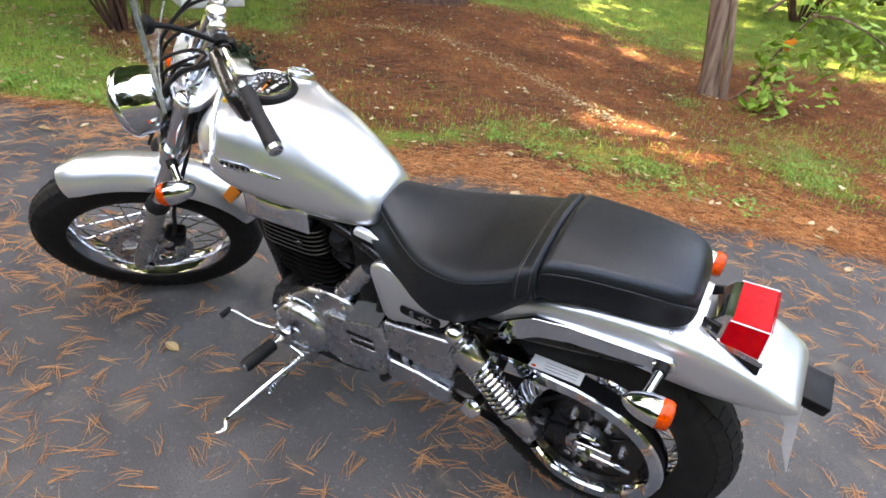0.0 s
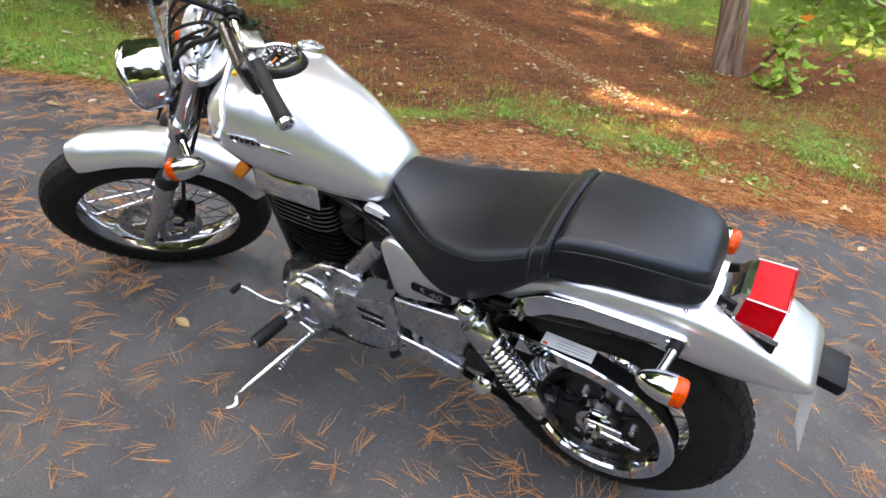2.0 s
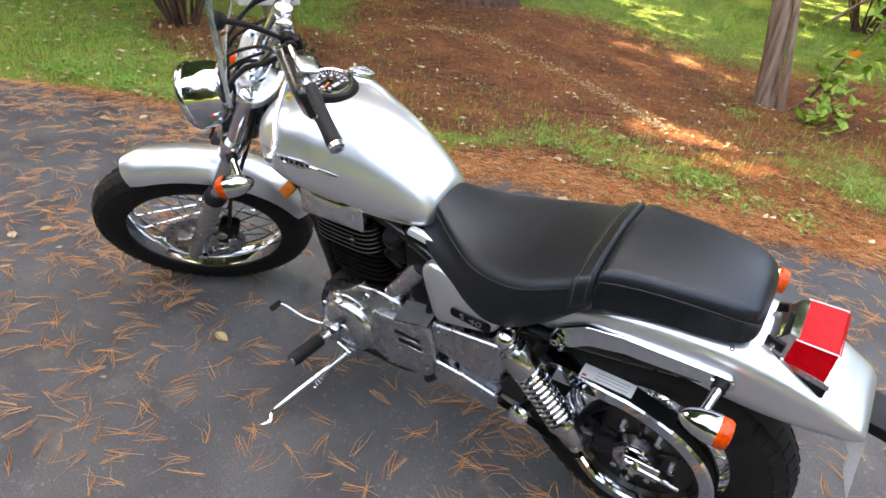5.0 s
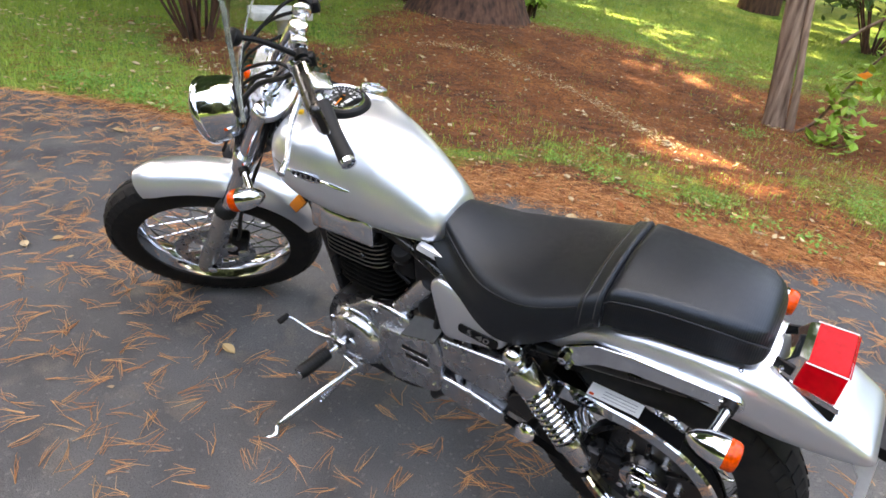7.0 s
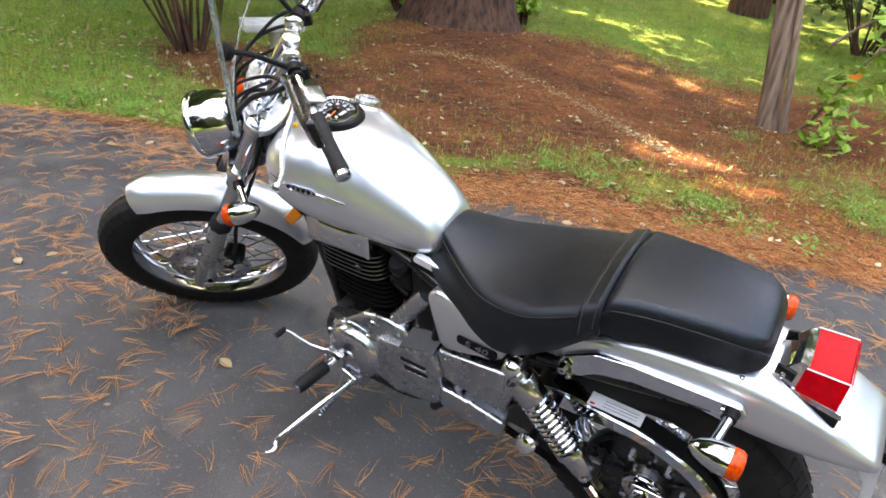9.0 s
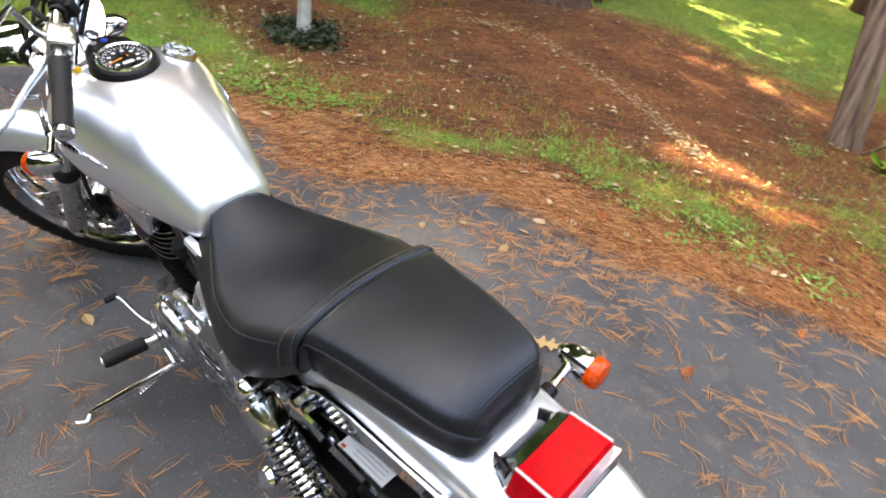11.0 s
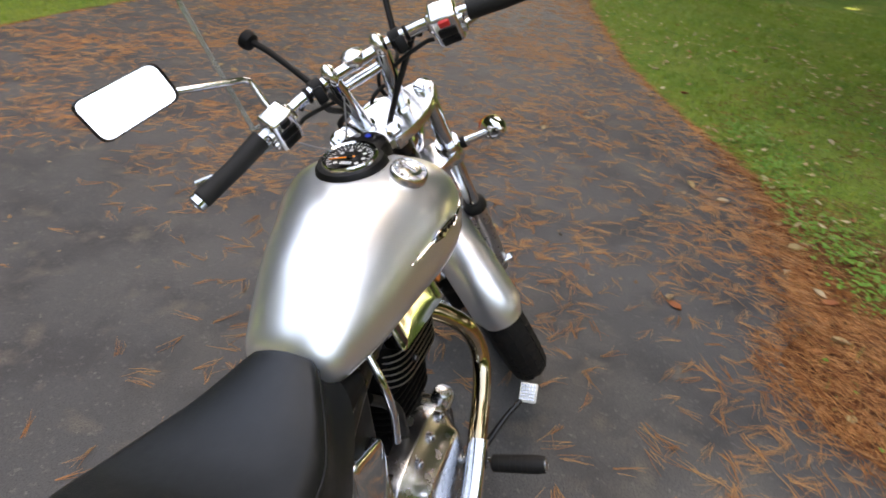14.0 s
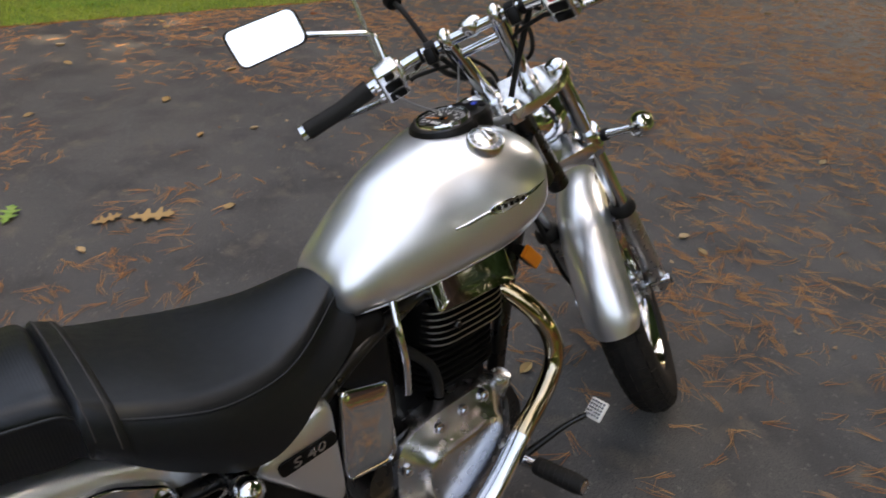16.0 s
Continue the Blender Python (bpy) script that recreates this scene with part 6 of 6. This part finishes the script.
for x, y, sp, tl_, n in ((-1.6, -7.6, 0.9, 1.6, 2400), (-3.0, -8.5, 1.2, 2.0, 3000), (-0.4, -9.6, 1.1, 1.5, 2600), (1.3, -14.5, 1.8, 2.4, 3200), (-2.0, -12.5, 1.8, 2.6, 3400), (4.5, -15.5, 2.0, 2.4, 3200), (7.5, -15.0, 1.8, 2.2, 3000), (3.3, -6.15, 0.35, 0.5, 500), (4.35, -5.2, 0.3, 0.4, 420)):
    shrub(x, y, 16, sp, tl_, "leafy green shrub at the edge of the lawn", n, 0.085, BRIGHT if x > 3 and y > -7 else FOLIAGE)

# trees added out of view: they block the sun and fill the chrome's reflections
for x, y, tall, r, cr, low in ((9.6, -3.8, 21, 0.28, 4.9, 4.6), (7.0, -9.5, 16, 0.30, 4.0, 5.0), (12.4, -0.3, 21, 0.3, 4.6, 10.5), (1.5, -12.0, 15, 0.3, 3.6, 4.5), (12.5, -8.5, 18, 0.32, 4.5, 4.0), (-6.5, -14.5, 9, 0.3, 3.4, 1.5), (-11.5, -10.5, 8, 0.3, 3.2, 1.0), (-2.0, -17.0, 12, 0.3, 4.2, 1.0), (5.0, -19.0, 13, 0.3, 4.6, 1.0), (11.0, -15.0, 14, 0.3, 4.4, 1.0), (17.0, -11.0, 15, 0.3, 4.6, 1.0), (-13.0, -19.0, 9, 0.3, 4.0, 0.8),
                               (-17.0, -15.0, 12, 0.3, 3.6, 2.0), (-7.0, -6.8, 4.2, 0.16, 2.6, 0.6), (-10.5, -4.6, 4.6, 0.18, 3.0, 0.6), (-15.0, -1.0, 8, 0.3, 4.6, 0.8), (-16.0, 6.0, 15, 0.3, 5.0, 0.8), (-9.5, 10.6, 8, 0.3, 3.6, 0.4), (-3.4, 11.2, 8, 0.3, 3.8, 0.3), (2.6, 11.4, 7.5, 0.3, 3.8, 0.3), (8.4, 10.8, 7.5, 0.3, 3.6, 0.3), (13.5, 12.0, 8, 0.3, 4.0, 0.4), (19.0, 8.5, 9, 0.3, 5.0, 0.8), (20.0, -3.0, 9, 0.3, 5.0, 0.8), (17.5, -5.5, 18, 0.3, 4.8, 4.0), (12.6, 4.6, 19, 0.3, 4.6, 10.5), (16.5, 8.6, 20, 0.3, 4.8, 9.0)):
    tree(x, y, tall, r, cr, low, "tall leafy tree added out of view for shade and reflections", {9.6: 42000, 12.4: 28000, 7.0: 15000, 12.5: 13000}.get(x, 8400 if y < 2.5 else 10500), 0.42 if y > 2.5 or x > 15 else 0.24, leaf=DARKWOOD if y > 7 or x < -9 else None)

# unseen ring of dark leaves, far behind the single trees: keeps bright horizon out of reflections
far_pts = []
for k in range(1500):
    q = rng.uniform(0, 2 * math.pi)
    far = rng.uniform(27, 36)
    top_z = 6.5 + 2.5 * math.sin(q * 5) + 1.5 * math.sin(q * 13 + 1)
    far_pts.append((far * math.cos(q) + 2, far * math.sin(q), rng.uniform(0.3, 1.0) ** 0.6 * top_z))
tagged(new("far_woods", leaf_cloud(np.array(far_pts), 1.3, 14, 1.3, "far_woods", DARKWOOD)), "dark ring of woods added out of view to hide the bright horizon from reflections", "woods", kind="stuff")

# dark low plants round the table's foot
q_ = rng.uniform(0, 2 * math.pi, 260)
r_ = 0.27 * rng.random(260) + 0.07
fx_, fy_ = 3.42 + r_ * np.cos(q_), -2.22 + r_ * np.sin(q_) * 0.8
tagged(new("low_plants", leaf_cloud(np.stack([fx_, fy_, height(fx_, fy_) + rng.uniform(0.01, 0.09, 260) * (1.2 - 2 * np.abs(r_ - 0.2))], -1), 0.036, 5, 0.035, "low_plants", DARKWOOD, 0.35, 1.3)), "dark green low plants round the foot of the table", "plants", kind="stuff")

# small garden table of cast stone
bb = tagged(new("garden_table"), "small weathered grey stone garden table on a narrow foot", "garden table")
bb.matrix_world = pose(3.42, -2.22, float(height(np.array(3.42), np.array(-2.22))) - 0.06, 0, 0, -29)
part("pedestal", skin(B(), [squarish(0, a, b, z, 40, 0.7) for a, b, z in ((0.085, 0.066, 0.0), (0.080, 0.062, 0.03), (0.066, 0.052, 0.10), (0.058, 0.046, 0.25), (0.058, 0.046, 0.40), (0.075, 0.062, 0.46), (0.085, 0.07, 0.485))]), STONE, bb)
part("tabletop", box(B(), V(0.02, 0.035, 0.515), (0.25, 0.43, 0.062), None, 0.012, 3), STONE, bb)


# ---- grass, needles, leaves ----
def scatter(n, x0, x1, y0, y1, keep):
    """About n places in a rectangle, thinned by keep(x, y) in 0..1."""
    x, y = rng.uniform(x0, x1, n), rng.uniform(y0, y1, n)
    ok = rng.random(n) < keep(x, y)
    return x[ok], y[ok]


def wobble(x, y, s=1.0, o=0.0):
    return 0.5 + 0.25 * (np.sin(2.3 * s * x + 1.7 * np.sin(1.3 * s * y + o)) + np.sin(2.9 * s * y + 1.3 * np.sin(1.9 * s * x + 2 * o)))


def earth(x, y):
    on = (y > near_edge(x)) & (y < far_edge(x))
    return np.where(on, 0.0, height(x, y))


def turf(x, y):
    g = greenness(x, y)
    return np.clip(g * 1.1 - 0.05, 0, 1) * np.clip(0.25 + 1.1 * wobble(x, y, 1.4), 0, 1)


def blades(x, y, lo, hi, width, name, mat, lean=0.5):
    n = len(x)
    q = rng.uniform(0, 2 * np.pi, n)
    l = rng.uniform(lo, hi, n)
    base = np.stack([x, y, earth(x, y) - 0.004], -1)
    d = np.stack([np.cos(q), np.sin(q), np.zeros(n)], -1)
    side = np.stack([-np.sin(q), np.cos(q), np.zeros(n)], -1) * width / 2 * rng.uniform(0.6, 1.3, (n, 1))
    up_ = np.array([0, 0, 1.0])
    bend = rng.uniform(0.1, 1.0, (n, 1)) * lean
    mid = base + up_ * (l * 0.6)[:, None] + d * bend * (l * 0.35)[:, None]
    tip = base + up_ * (l * (1 - 0.35 * bend[:, 0]))[:, None] + d * bend * l[:, None]
    verts = np.stack([base - side, base + side, mid + side * 0.8, mid - side * 0.8, tip], 1).reshape(-1, 3)
    i = np.arange(n)[:, None] * 5
    tri = np.concatenate([i + [0, 1, 2], i + [0, 2, 3], i + [3, 2, 4]])
    return raw(name, verts, tri, mat)


gx, gy = scatter(430000, -2.5, 9.0, -12.0, 0.5, lambda x, y: turf(x, y) * (y < near_edge(x) - 0.02) * np.clip(1.25 - 0.10 * (near_edge(x) - y), 0.15, 1))
gx2, gy2 = scatter(60000, -2.0, 9.5, 2.8, 7.5, lambda x, y: (y > far_edge(x) + 0.02) * 0.9)
tagged(new("grass", blades(np.r_[gx, gx2], np.r_[gy, gy2], 0.018, 0.055, 0.0050, "grass", GRASS, 1.1)), "short green grass", "grass", kind="stuff")

# broad-leaved weeds in patches along the drive
WEED_BEDS = ((4.1, -1.02, 0.22), (3.6, -1.14, 0.16), (3.31, -1.14, 0.18), (3.0, -1.24, 0.17), (2.8, -1.32, 0.18), (2.5, -1.44, 0.20), (2.3, -1.62, 0.15), (2.62, -1.58, 0.14), (1.17, -2.25, 0.12), (0.86, -2.20, 0.17),
             (0.61, -2.10, 0.13), (0.30, -1.98, 0.10), (0.28, -2.27, 0.20), (0.02, -2.18, 0.17), (-0.27, -2.15, 0.12), (0.95, -2.52, 0.18), (-0.55, -2.9, 0.25), (0.35, -4.2, 0.14))


def bedded(x, y):
    d = np.min([np.hypot(x - bx, y - by) / br for bx, by, br in WEED_BEDS], 0)
    return np.exp(-(d / 0.95) ** 4) * np.clip(0.35 + 1.2 * wobble(x, y, 9.0, 0.8), 0, 1) + 0.012 * (wobble(x, y, 2.1, 0.8) > 0.6)


wx, wy = scatter(90000, -1.5, 4.5, -4.6, -0.9, lambda x, y: (near_edge(x) - y > 0.05) * bedded(x, y) * (0.36 + 0.55 * smoothstep(x, 1.8, 2.4)))
wz = earth(wx, wy) + rng.uniform(0.01, 0.05, len(wx))
tagged(new("weeds", leaf_cloud(np.stack([wx, wy, wz], -1), 0.022, 1, 0.004, "weeds", WEED, 0.72, 1.05)), "low broad-leaved weeds beside the drive", "weeds", kind="stuff")

tx_, ty_ = scatter(60000, -1.5, 4.5, -4.6, -0.9, lambda x, y: (near_edge(x) - y > 0.05) * np.clip(bedded(x * 1.02, y + 0.05) * 0.5 + 0.05 * (wobble(x, y, 3.1, 0.3) > 0.45), 0, 1))
tagged(new("grass_tufts", blades(tx_, ty_, 0.03, 0.085, 0.0035, "grass_tufts", TUFT, 1.0)), "olive tufts of half-dry grass", "grass", kind="stuff")


def needles(x, y, per, length, name, mat, lift=0.004, thick=0.0011, fan=0.5):
    """Fallen needles in tufts of a few from one sheath; thin three-sided rods in two pieces."""
    n = len(x) * per
    cx, cy = np.repeat(x, per) + rng.normal(0, 0.006, n), np.repeat(y, per) + rng.normal(0, 0.006, n)
    q = np.repeat(rng.uniform(0, 2 * np.pi, len(x)), per) + rng.normal(0, fan, n)
    l = length * rng.uniform(0.55, 1.15, n)
    turn = rng.normal(0, 0.35, n)
    p0 = np.stack([cx, cy, earth(cx, cy) + lift * rng.uniform(0.4, 1.0, n)], -1)
    p1 = p0 + np.stack([np.cos(q), np.sin(q), rng.uniform(-0.02, 0.10, n)], -1) * (l * 0.5)[:, None]
    p2 = p1 + np.stack([np.cos(q + turn), np.sin(q + turn), rng.uniform(-0.12, 0.03, n)], -1) * (l * 0.5)[:, None]
    for p in (p1, p2):
        p[:, 2] = np.maximum(p[:, 2], earth(p[:, 0], p[:, 1]) + 0.0012)
    s = np.stack([-np.sin(q), np.cos(q), np.zeros(n)], -1) * thick
    u = np.array([0, 0, thick * 1.5])
    verts = np.stack([p0 - s, p0 + s, p0 + u, p1 - s, p1 + s, p1 + u, p2 - s * 0.5, p2 + s * 0.5, p2 + u * 0.6], 1).reshape(-1, 3)
    i = np.arange(n)[:, None] * 9
    faces = np.concatenate([i + f for f in ([0, 2, 5, 3], [2, 1, 4, 5], [3, 5, 8, 6], [5, 4, 7, 8])])
    return raw(name, verts, faces, mat)


def on_drive(x, y):
    inside = (y > near_edge(x) - 0.05) & (y < far_edge(x))
    edge = 0.5 * np.exp(-np.clip(y - near_edge(x), 0, 9) / 0.36) * (1 - 0.7 * smoothstep(x, 2.3, 3.3))
    ahead = smoothstep(x, 1.2, 3.0)
    calm = np.exp(-(((x - 1.4) / 1.0) ** 2 + ((y - 2.4) / 1.2) ** 2))
    return inside * np.clip((0.10 + 0.20 * ahead + 1.0 * edge) * (0.35 + 1.5 * wobble(x, y, 1.6, 0.4) ** 2) - 0.10 * calm, 0, 1)


nx_, ny_ = scatter(88000, -1.6, 9.0, -2.3, 5.0, on_drive)
bx_, by_ = scatter(26000, -9.0, -1.6, -2.9, 6.5, on_drive)
nx_, ny_ = np.r_[nx_, bx_], np.r_[ny_, by_]
tagged(new("pine_needles", needles(nx_, ny_, 4, 0.095, "pine_needles", NEEDLE, 0.006, 0.0008, 0.18)), "rusty fallen pine needles on the asphalt", "pine needles", kind="stuff")
nx2, ny2 = scatter(52000, -2.0, 5.5, -8.0, -0.8, lambda x, y: (y < near_edge(x) + 0.10) * np.clip(1 - 1.15 * greenness(x, y), 0.12, 1) * np.clip(1.3 - 0.13 * (near_edge(x) - y), 0.3, 1))
tagged(new("needle_litter", needles(nx2, ny2, 2, 0.10, "needle_litter", NEEDLE2, 0.018, 0.0011, 1.2)), "deep brown needle litter under the trees", "needle litter", kind="stuff")


sx_, sy_ = scatter(95000, -2.0, 6.5, -2.8, 0.4, lambda x, y: (np.abs(near_edge(x) - y - 0.22) < 0.36) * np.exp(-((near_edge(x) - y - 0.20) / 0.22) ** 2) * (1 - 0.95 * smoothstep(x, 3.1, 3.8) * (near_edge(x) - y > 0.03)) * (1 - 0.75 * smoothstep(x, 2.1, 2.5) * (near_edge(x) - y > 0.13)))
tagged(new("shoulder_needles", needles(sx_, sy_, 2, 0.075, "shoulder_needles", SHOULDER, 0.016, 0.0007, 0.9)), "orange pine needles heaped along the drive's edge", "needle litter", kind="stuff")
dx_, dy_ = scatter(5200, 1.4, 9.0, -1.2, 4.6, lambda x, y: (y > near_edge(x)) * (y < far_edge(x)) * (0.15 + 0.85 * smoothstep(x, 2.0, 4.0)) * wobble(x, y, 1.2, 2.0))
mx_, my_ = scatter(5200, -2.0, 6.0, -7.5, -1.2, lambda x, y: (y < near_edge(x) - 0.1) * np.clip(0.25 + wobble(x, y, 1.1, 1.0), 0, 1))
cx_, cy_ = np.r_[dx_, mx_], np.r_[dy_, my_]
tagged(new("leaf_crumbs", leaf_cloud(np.stack([cx_, cy_, earth(cx_, cy_) + 0.008 + 0.012 * (cy_ < near_edge(cx_))], -1), 0.020, 1, 0.001, "leaf_crumbs", LITTER, 0.8, 1.2)), "crumbled leaves and husks on the ground", "leaf litter", kind="stuff")


lx_, ly_ = scatter(2600, 2.8, 9.0, -6.0, 0.3, lambda x, y: (y < near_edge(x) - 0.06) * np.clip(1.1 - 0.16 * (near_edge(x) - y), 0.1, 1) * wobble(x, y, 0.9, 3.0))
hx_, hy_ = scatter(420, -2.0, 3.0, -5.5, -1.6, lambda x, y: (y < near_edge(x) - 0.08) * wobble(x, y, 1.3, 5.0))
px_, py_ = np.r_[lx_, hx_], np.r_[ly_, hy_]
tagged(new("leaf_litter", leaf_cloud(np.stack([px_, py_, earth(px_, py_) + 0.026], -1), 0.034, 1, 0.006, "leaf_litter", PALELITTER, 0.7, 1.4)), "pale fallen leaves strewn over the lawn", "leaf litter", kind="stuff")


# a faint curved line of bleached chips across the needle mound
ARC = bent([(3.25, -3.72, 0), (2.75, -4.02, 0), (2.0, -4.0, 0), (1.4, -3.76, 0), (1.0, -3.45, 0), (0.7, -3.2, 0)], 40)
pick = rng.integers(0, len(ARC), 900)
ax_ = np.array([ARC[k].x for k in pick]) + rng.normal(0, 0.05, 900)
ay_ = np.array([ARC[k].y for k in pick]) + rng.normal(0, 0.05, 900)
tagged(new("bleached_chips", leaf_cloud(np.stack([ax_, ay_, earth(ax_, ay_) + 0.014], -1), 0.017, 1, 0.002, "bleached_chips", PALELITTER, 0.8, 1.5)), "bleached bark chips in a line on the needle mound", "bark chips", kind="stuff")


def leaf_mesh(name, outline, mat, cup, curl):
    """A leaf with a folded midrib and a curled tip, 2 mm thick with its stalk."""
    bm = B()
    n = len(outline)
    mid = [bm.verts.new(V(x, 0, -cup * 0.3 + curl * x * x * 9)) for x, _ in outline]
    lft = [bm.verts.new(V(x, w, cup * w * 14 + curl * x * x * 9)) for x, w in outline]
    rgt = [bm.verts.new(V(x, -w, cup * w * 14 + curl * x * x * 6)) for x, w in outline]
    for k in range(n - 1):
        bm.faces.new((mid[k], mid[k + 1], lft[k + 1], lft[k]))
        bm.faces.new((mid[k + 1], mid[k], rgt[k], rgt[k + 1]))
    bmesh.ops.remove_doubles(bm, verts=bm.verts, dist=1e-5)
    bmesh.ops.solidify(bm, geom=bm.faces[:], thickness=0.0008)
    x0 = outline[0][0]
    tube(bm, [V(x0 + 0.002, 0, 0), V(x0 - 0.018, 0.003, 0.002)], 0.0007, 4)
    return finish(bm, name, mat, 60)


OVAL = [(-0.030, 0.0004), (-0.022, 0.010), (-0.010, 0.017), (0.004, 0.018), (0.018, 0.012), (0.030, 0.0004)]
OAK = [(-0.075, 0.0005), (-0.060, 0.010), (-0.052, 0.024), (-0.046, 0.010), (-0.030, 0.014), (-0.018, 0.044), (-0.010, 0.040), (-0.004, 0.014), (0.012, 0.016), (0.026, 0.046), (0.034, 0.040), (0.036, 0.014), (0.050, 0.016), (0.062, 0.028), (0.066, 0.012), (0.080, 0.0005)]
kinds = [leaf_mesh("fallen_leaf", OVAL, m, c, k) for m, c, k in ((DRYLEAF, 0.02, 0.4), (PALELEAF, 0.03, 0.8), (RUSTLEAF, 0.025, 0.6))]
oak = leaf_mesh("oak_leaf", OAK, DRYLEAF, 0.012, 0.12)
oak_green = leaf_mesh("oak_leaf", OAK, GREENLEAF, 0.012, 0.12)
LEAF_LABEL = ("curled yellow-brown fallen leaf", "curled pale fallen leaf", "rust-red fallen leaf")


def drop_leaf(x, y, kind, size=1.0, mesh=None, label=None, turn=None):
    ob = new("oak_leaf" if mesh else "fallen_leaf", mesh or kinds[kind])
    z = float(earth(np.array(x), np.array(y)))
    tilt = 2.5 if mesh else 8
    ob.matrix_world = pose(x, y, z + (0.004 if y > near_edge(x) else 0.014) + (0.007 if mesh else 0.003) * size, rng.normal(0, tilt), rng.normal(0, tilt), rng.uniform(0, 360) if turn is None else turn) @ Matrix.Scale(size, 4)
    return tagged(ob, (label or LEAF_LABEL[kind]) + (" on the asphalt" if y > near_edge(x) else " on the ground"), "leaf", "fallen leaves")


for x, y, k, s_ in ((1.298, 0.219, 0, 0.9), (1.14, -1.88, 1, 0.9), (1.02, -1.99, 1, 1.0), (0.65, -1.83, 2, 1.2), (0.68, -2.05, 0, 0.8), (0.762, -1.21, 0, 0.9), (0.999, -1.22, 0, 0.9), (1.07, 1.66, 0, 0.9), (1.88, 3.14, 1, 1.0), (1.30, 2.38, 0, 1.0), (0.50, 1.72, 1, 0.8),
                    (2.37, 0.28, 1, 0.9), (2.05, -0.61, 2, 1.0), (0.42, -0.86, 2, 0.8), (2.08, -1.20, 1, 1.1), (2.73, -1.13, 0, 1.2), (2.32, -1.20, 2, 1.2), (2.10, -0.59, 1, 0.8), (-0.04, -1.80, 0, 1.1), (-0.10, -1.13, 2, 1.0), (0.67, -2.55, 0, 1.0), (-0.31, -1.71, 2, 0.8), (-0.73, -1.74, 1, 0.9), (3.18, -0.68, 0, 1.0), (3.06, -0.83, 1, 1.0), (1.40, -1.79, 2, 0.9), (0.80, -1.52, 1, 1.0), (0.49, -1.78, 1, 0.8), (1.362, 2.914, 0, 1.2), (1.549, 2.289, 1, 0.7), (3.562, 0.169, 1, 0.8), (1.345, -1.381, 0, 0.8), (0.886, -1.726, 1, 0.8), (1.434, -1.223, 2, 0.7), (1.359, -1.39, 0, 0.9), (1.455, -1.251, 1, 0.9),
                    (1.085, -0.791, 0, 0.6), (1.089, -1.057, 1, 0.7), (1.873, -1.593, 1, 1.1), (1.666, -1.157, 0, 0.8), (2.38, -1.177, 1, 0.9), (2.778, -1.178, 0, 0.7), (2.499, -1.067, 1, 0.7), (2.132, 1.03, 1, 0.9), (0.43, -0.597, 2, 0.6)):
    drop_leaf(x, y, k, s_)
for x, y, m, s_, turn in ((0.648, 1.868, oak, 0.75, -8), (0.793, 1.777, oak, 1.15, -33), (0.300, -0.852, oak, 0.78, 205), (0.37, 2.14, oak_green, 0.9, 60)):
    drop_leaf(x, y, 0, s_, m, "lobed oak leaf", turn)
for k in range(230):
    u = rng.random()
    if u < 0.40:
        x, y = rng.normal(4.9, 1.0), rng.normal(-2.2, 0.7)
    elif u < 0.60:
        x = rng.uniform(-1.2, 6.5)
        y = float(near_edge(x)) + rng.normal(-0.2, 0.22)
    elif u < 0.80:
        x, y = rng.uniform(-1.0, 3.5), rng.uniform(-5.0, -2.0)
    elif u < 0.90:
        x, y = rng.uniform(2.0, 8.5), rng.uniform(-0.2, 3.4)
    else:
        x, y = rng.uniform(0.5, 6.0), 4.1 + rng.normal(0, 0.6)
    if not (-0.5 < x < 1.9 and -0.6 < y < 0.6) and (y < near_edge(x) - 0.02 or far_edge(x) > y > near_edge(x) + 0.02 or y > far_edge(x) + 0.05):
        drop_leaf(float(x), float(y), int(rng.choice([0, 0, 1, 1, 1, 2])), float(rng.uniform(0.5, 1.0)))
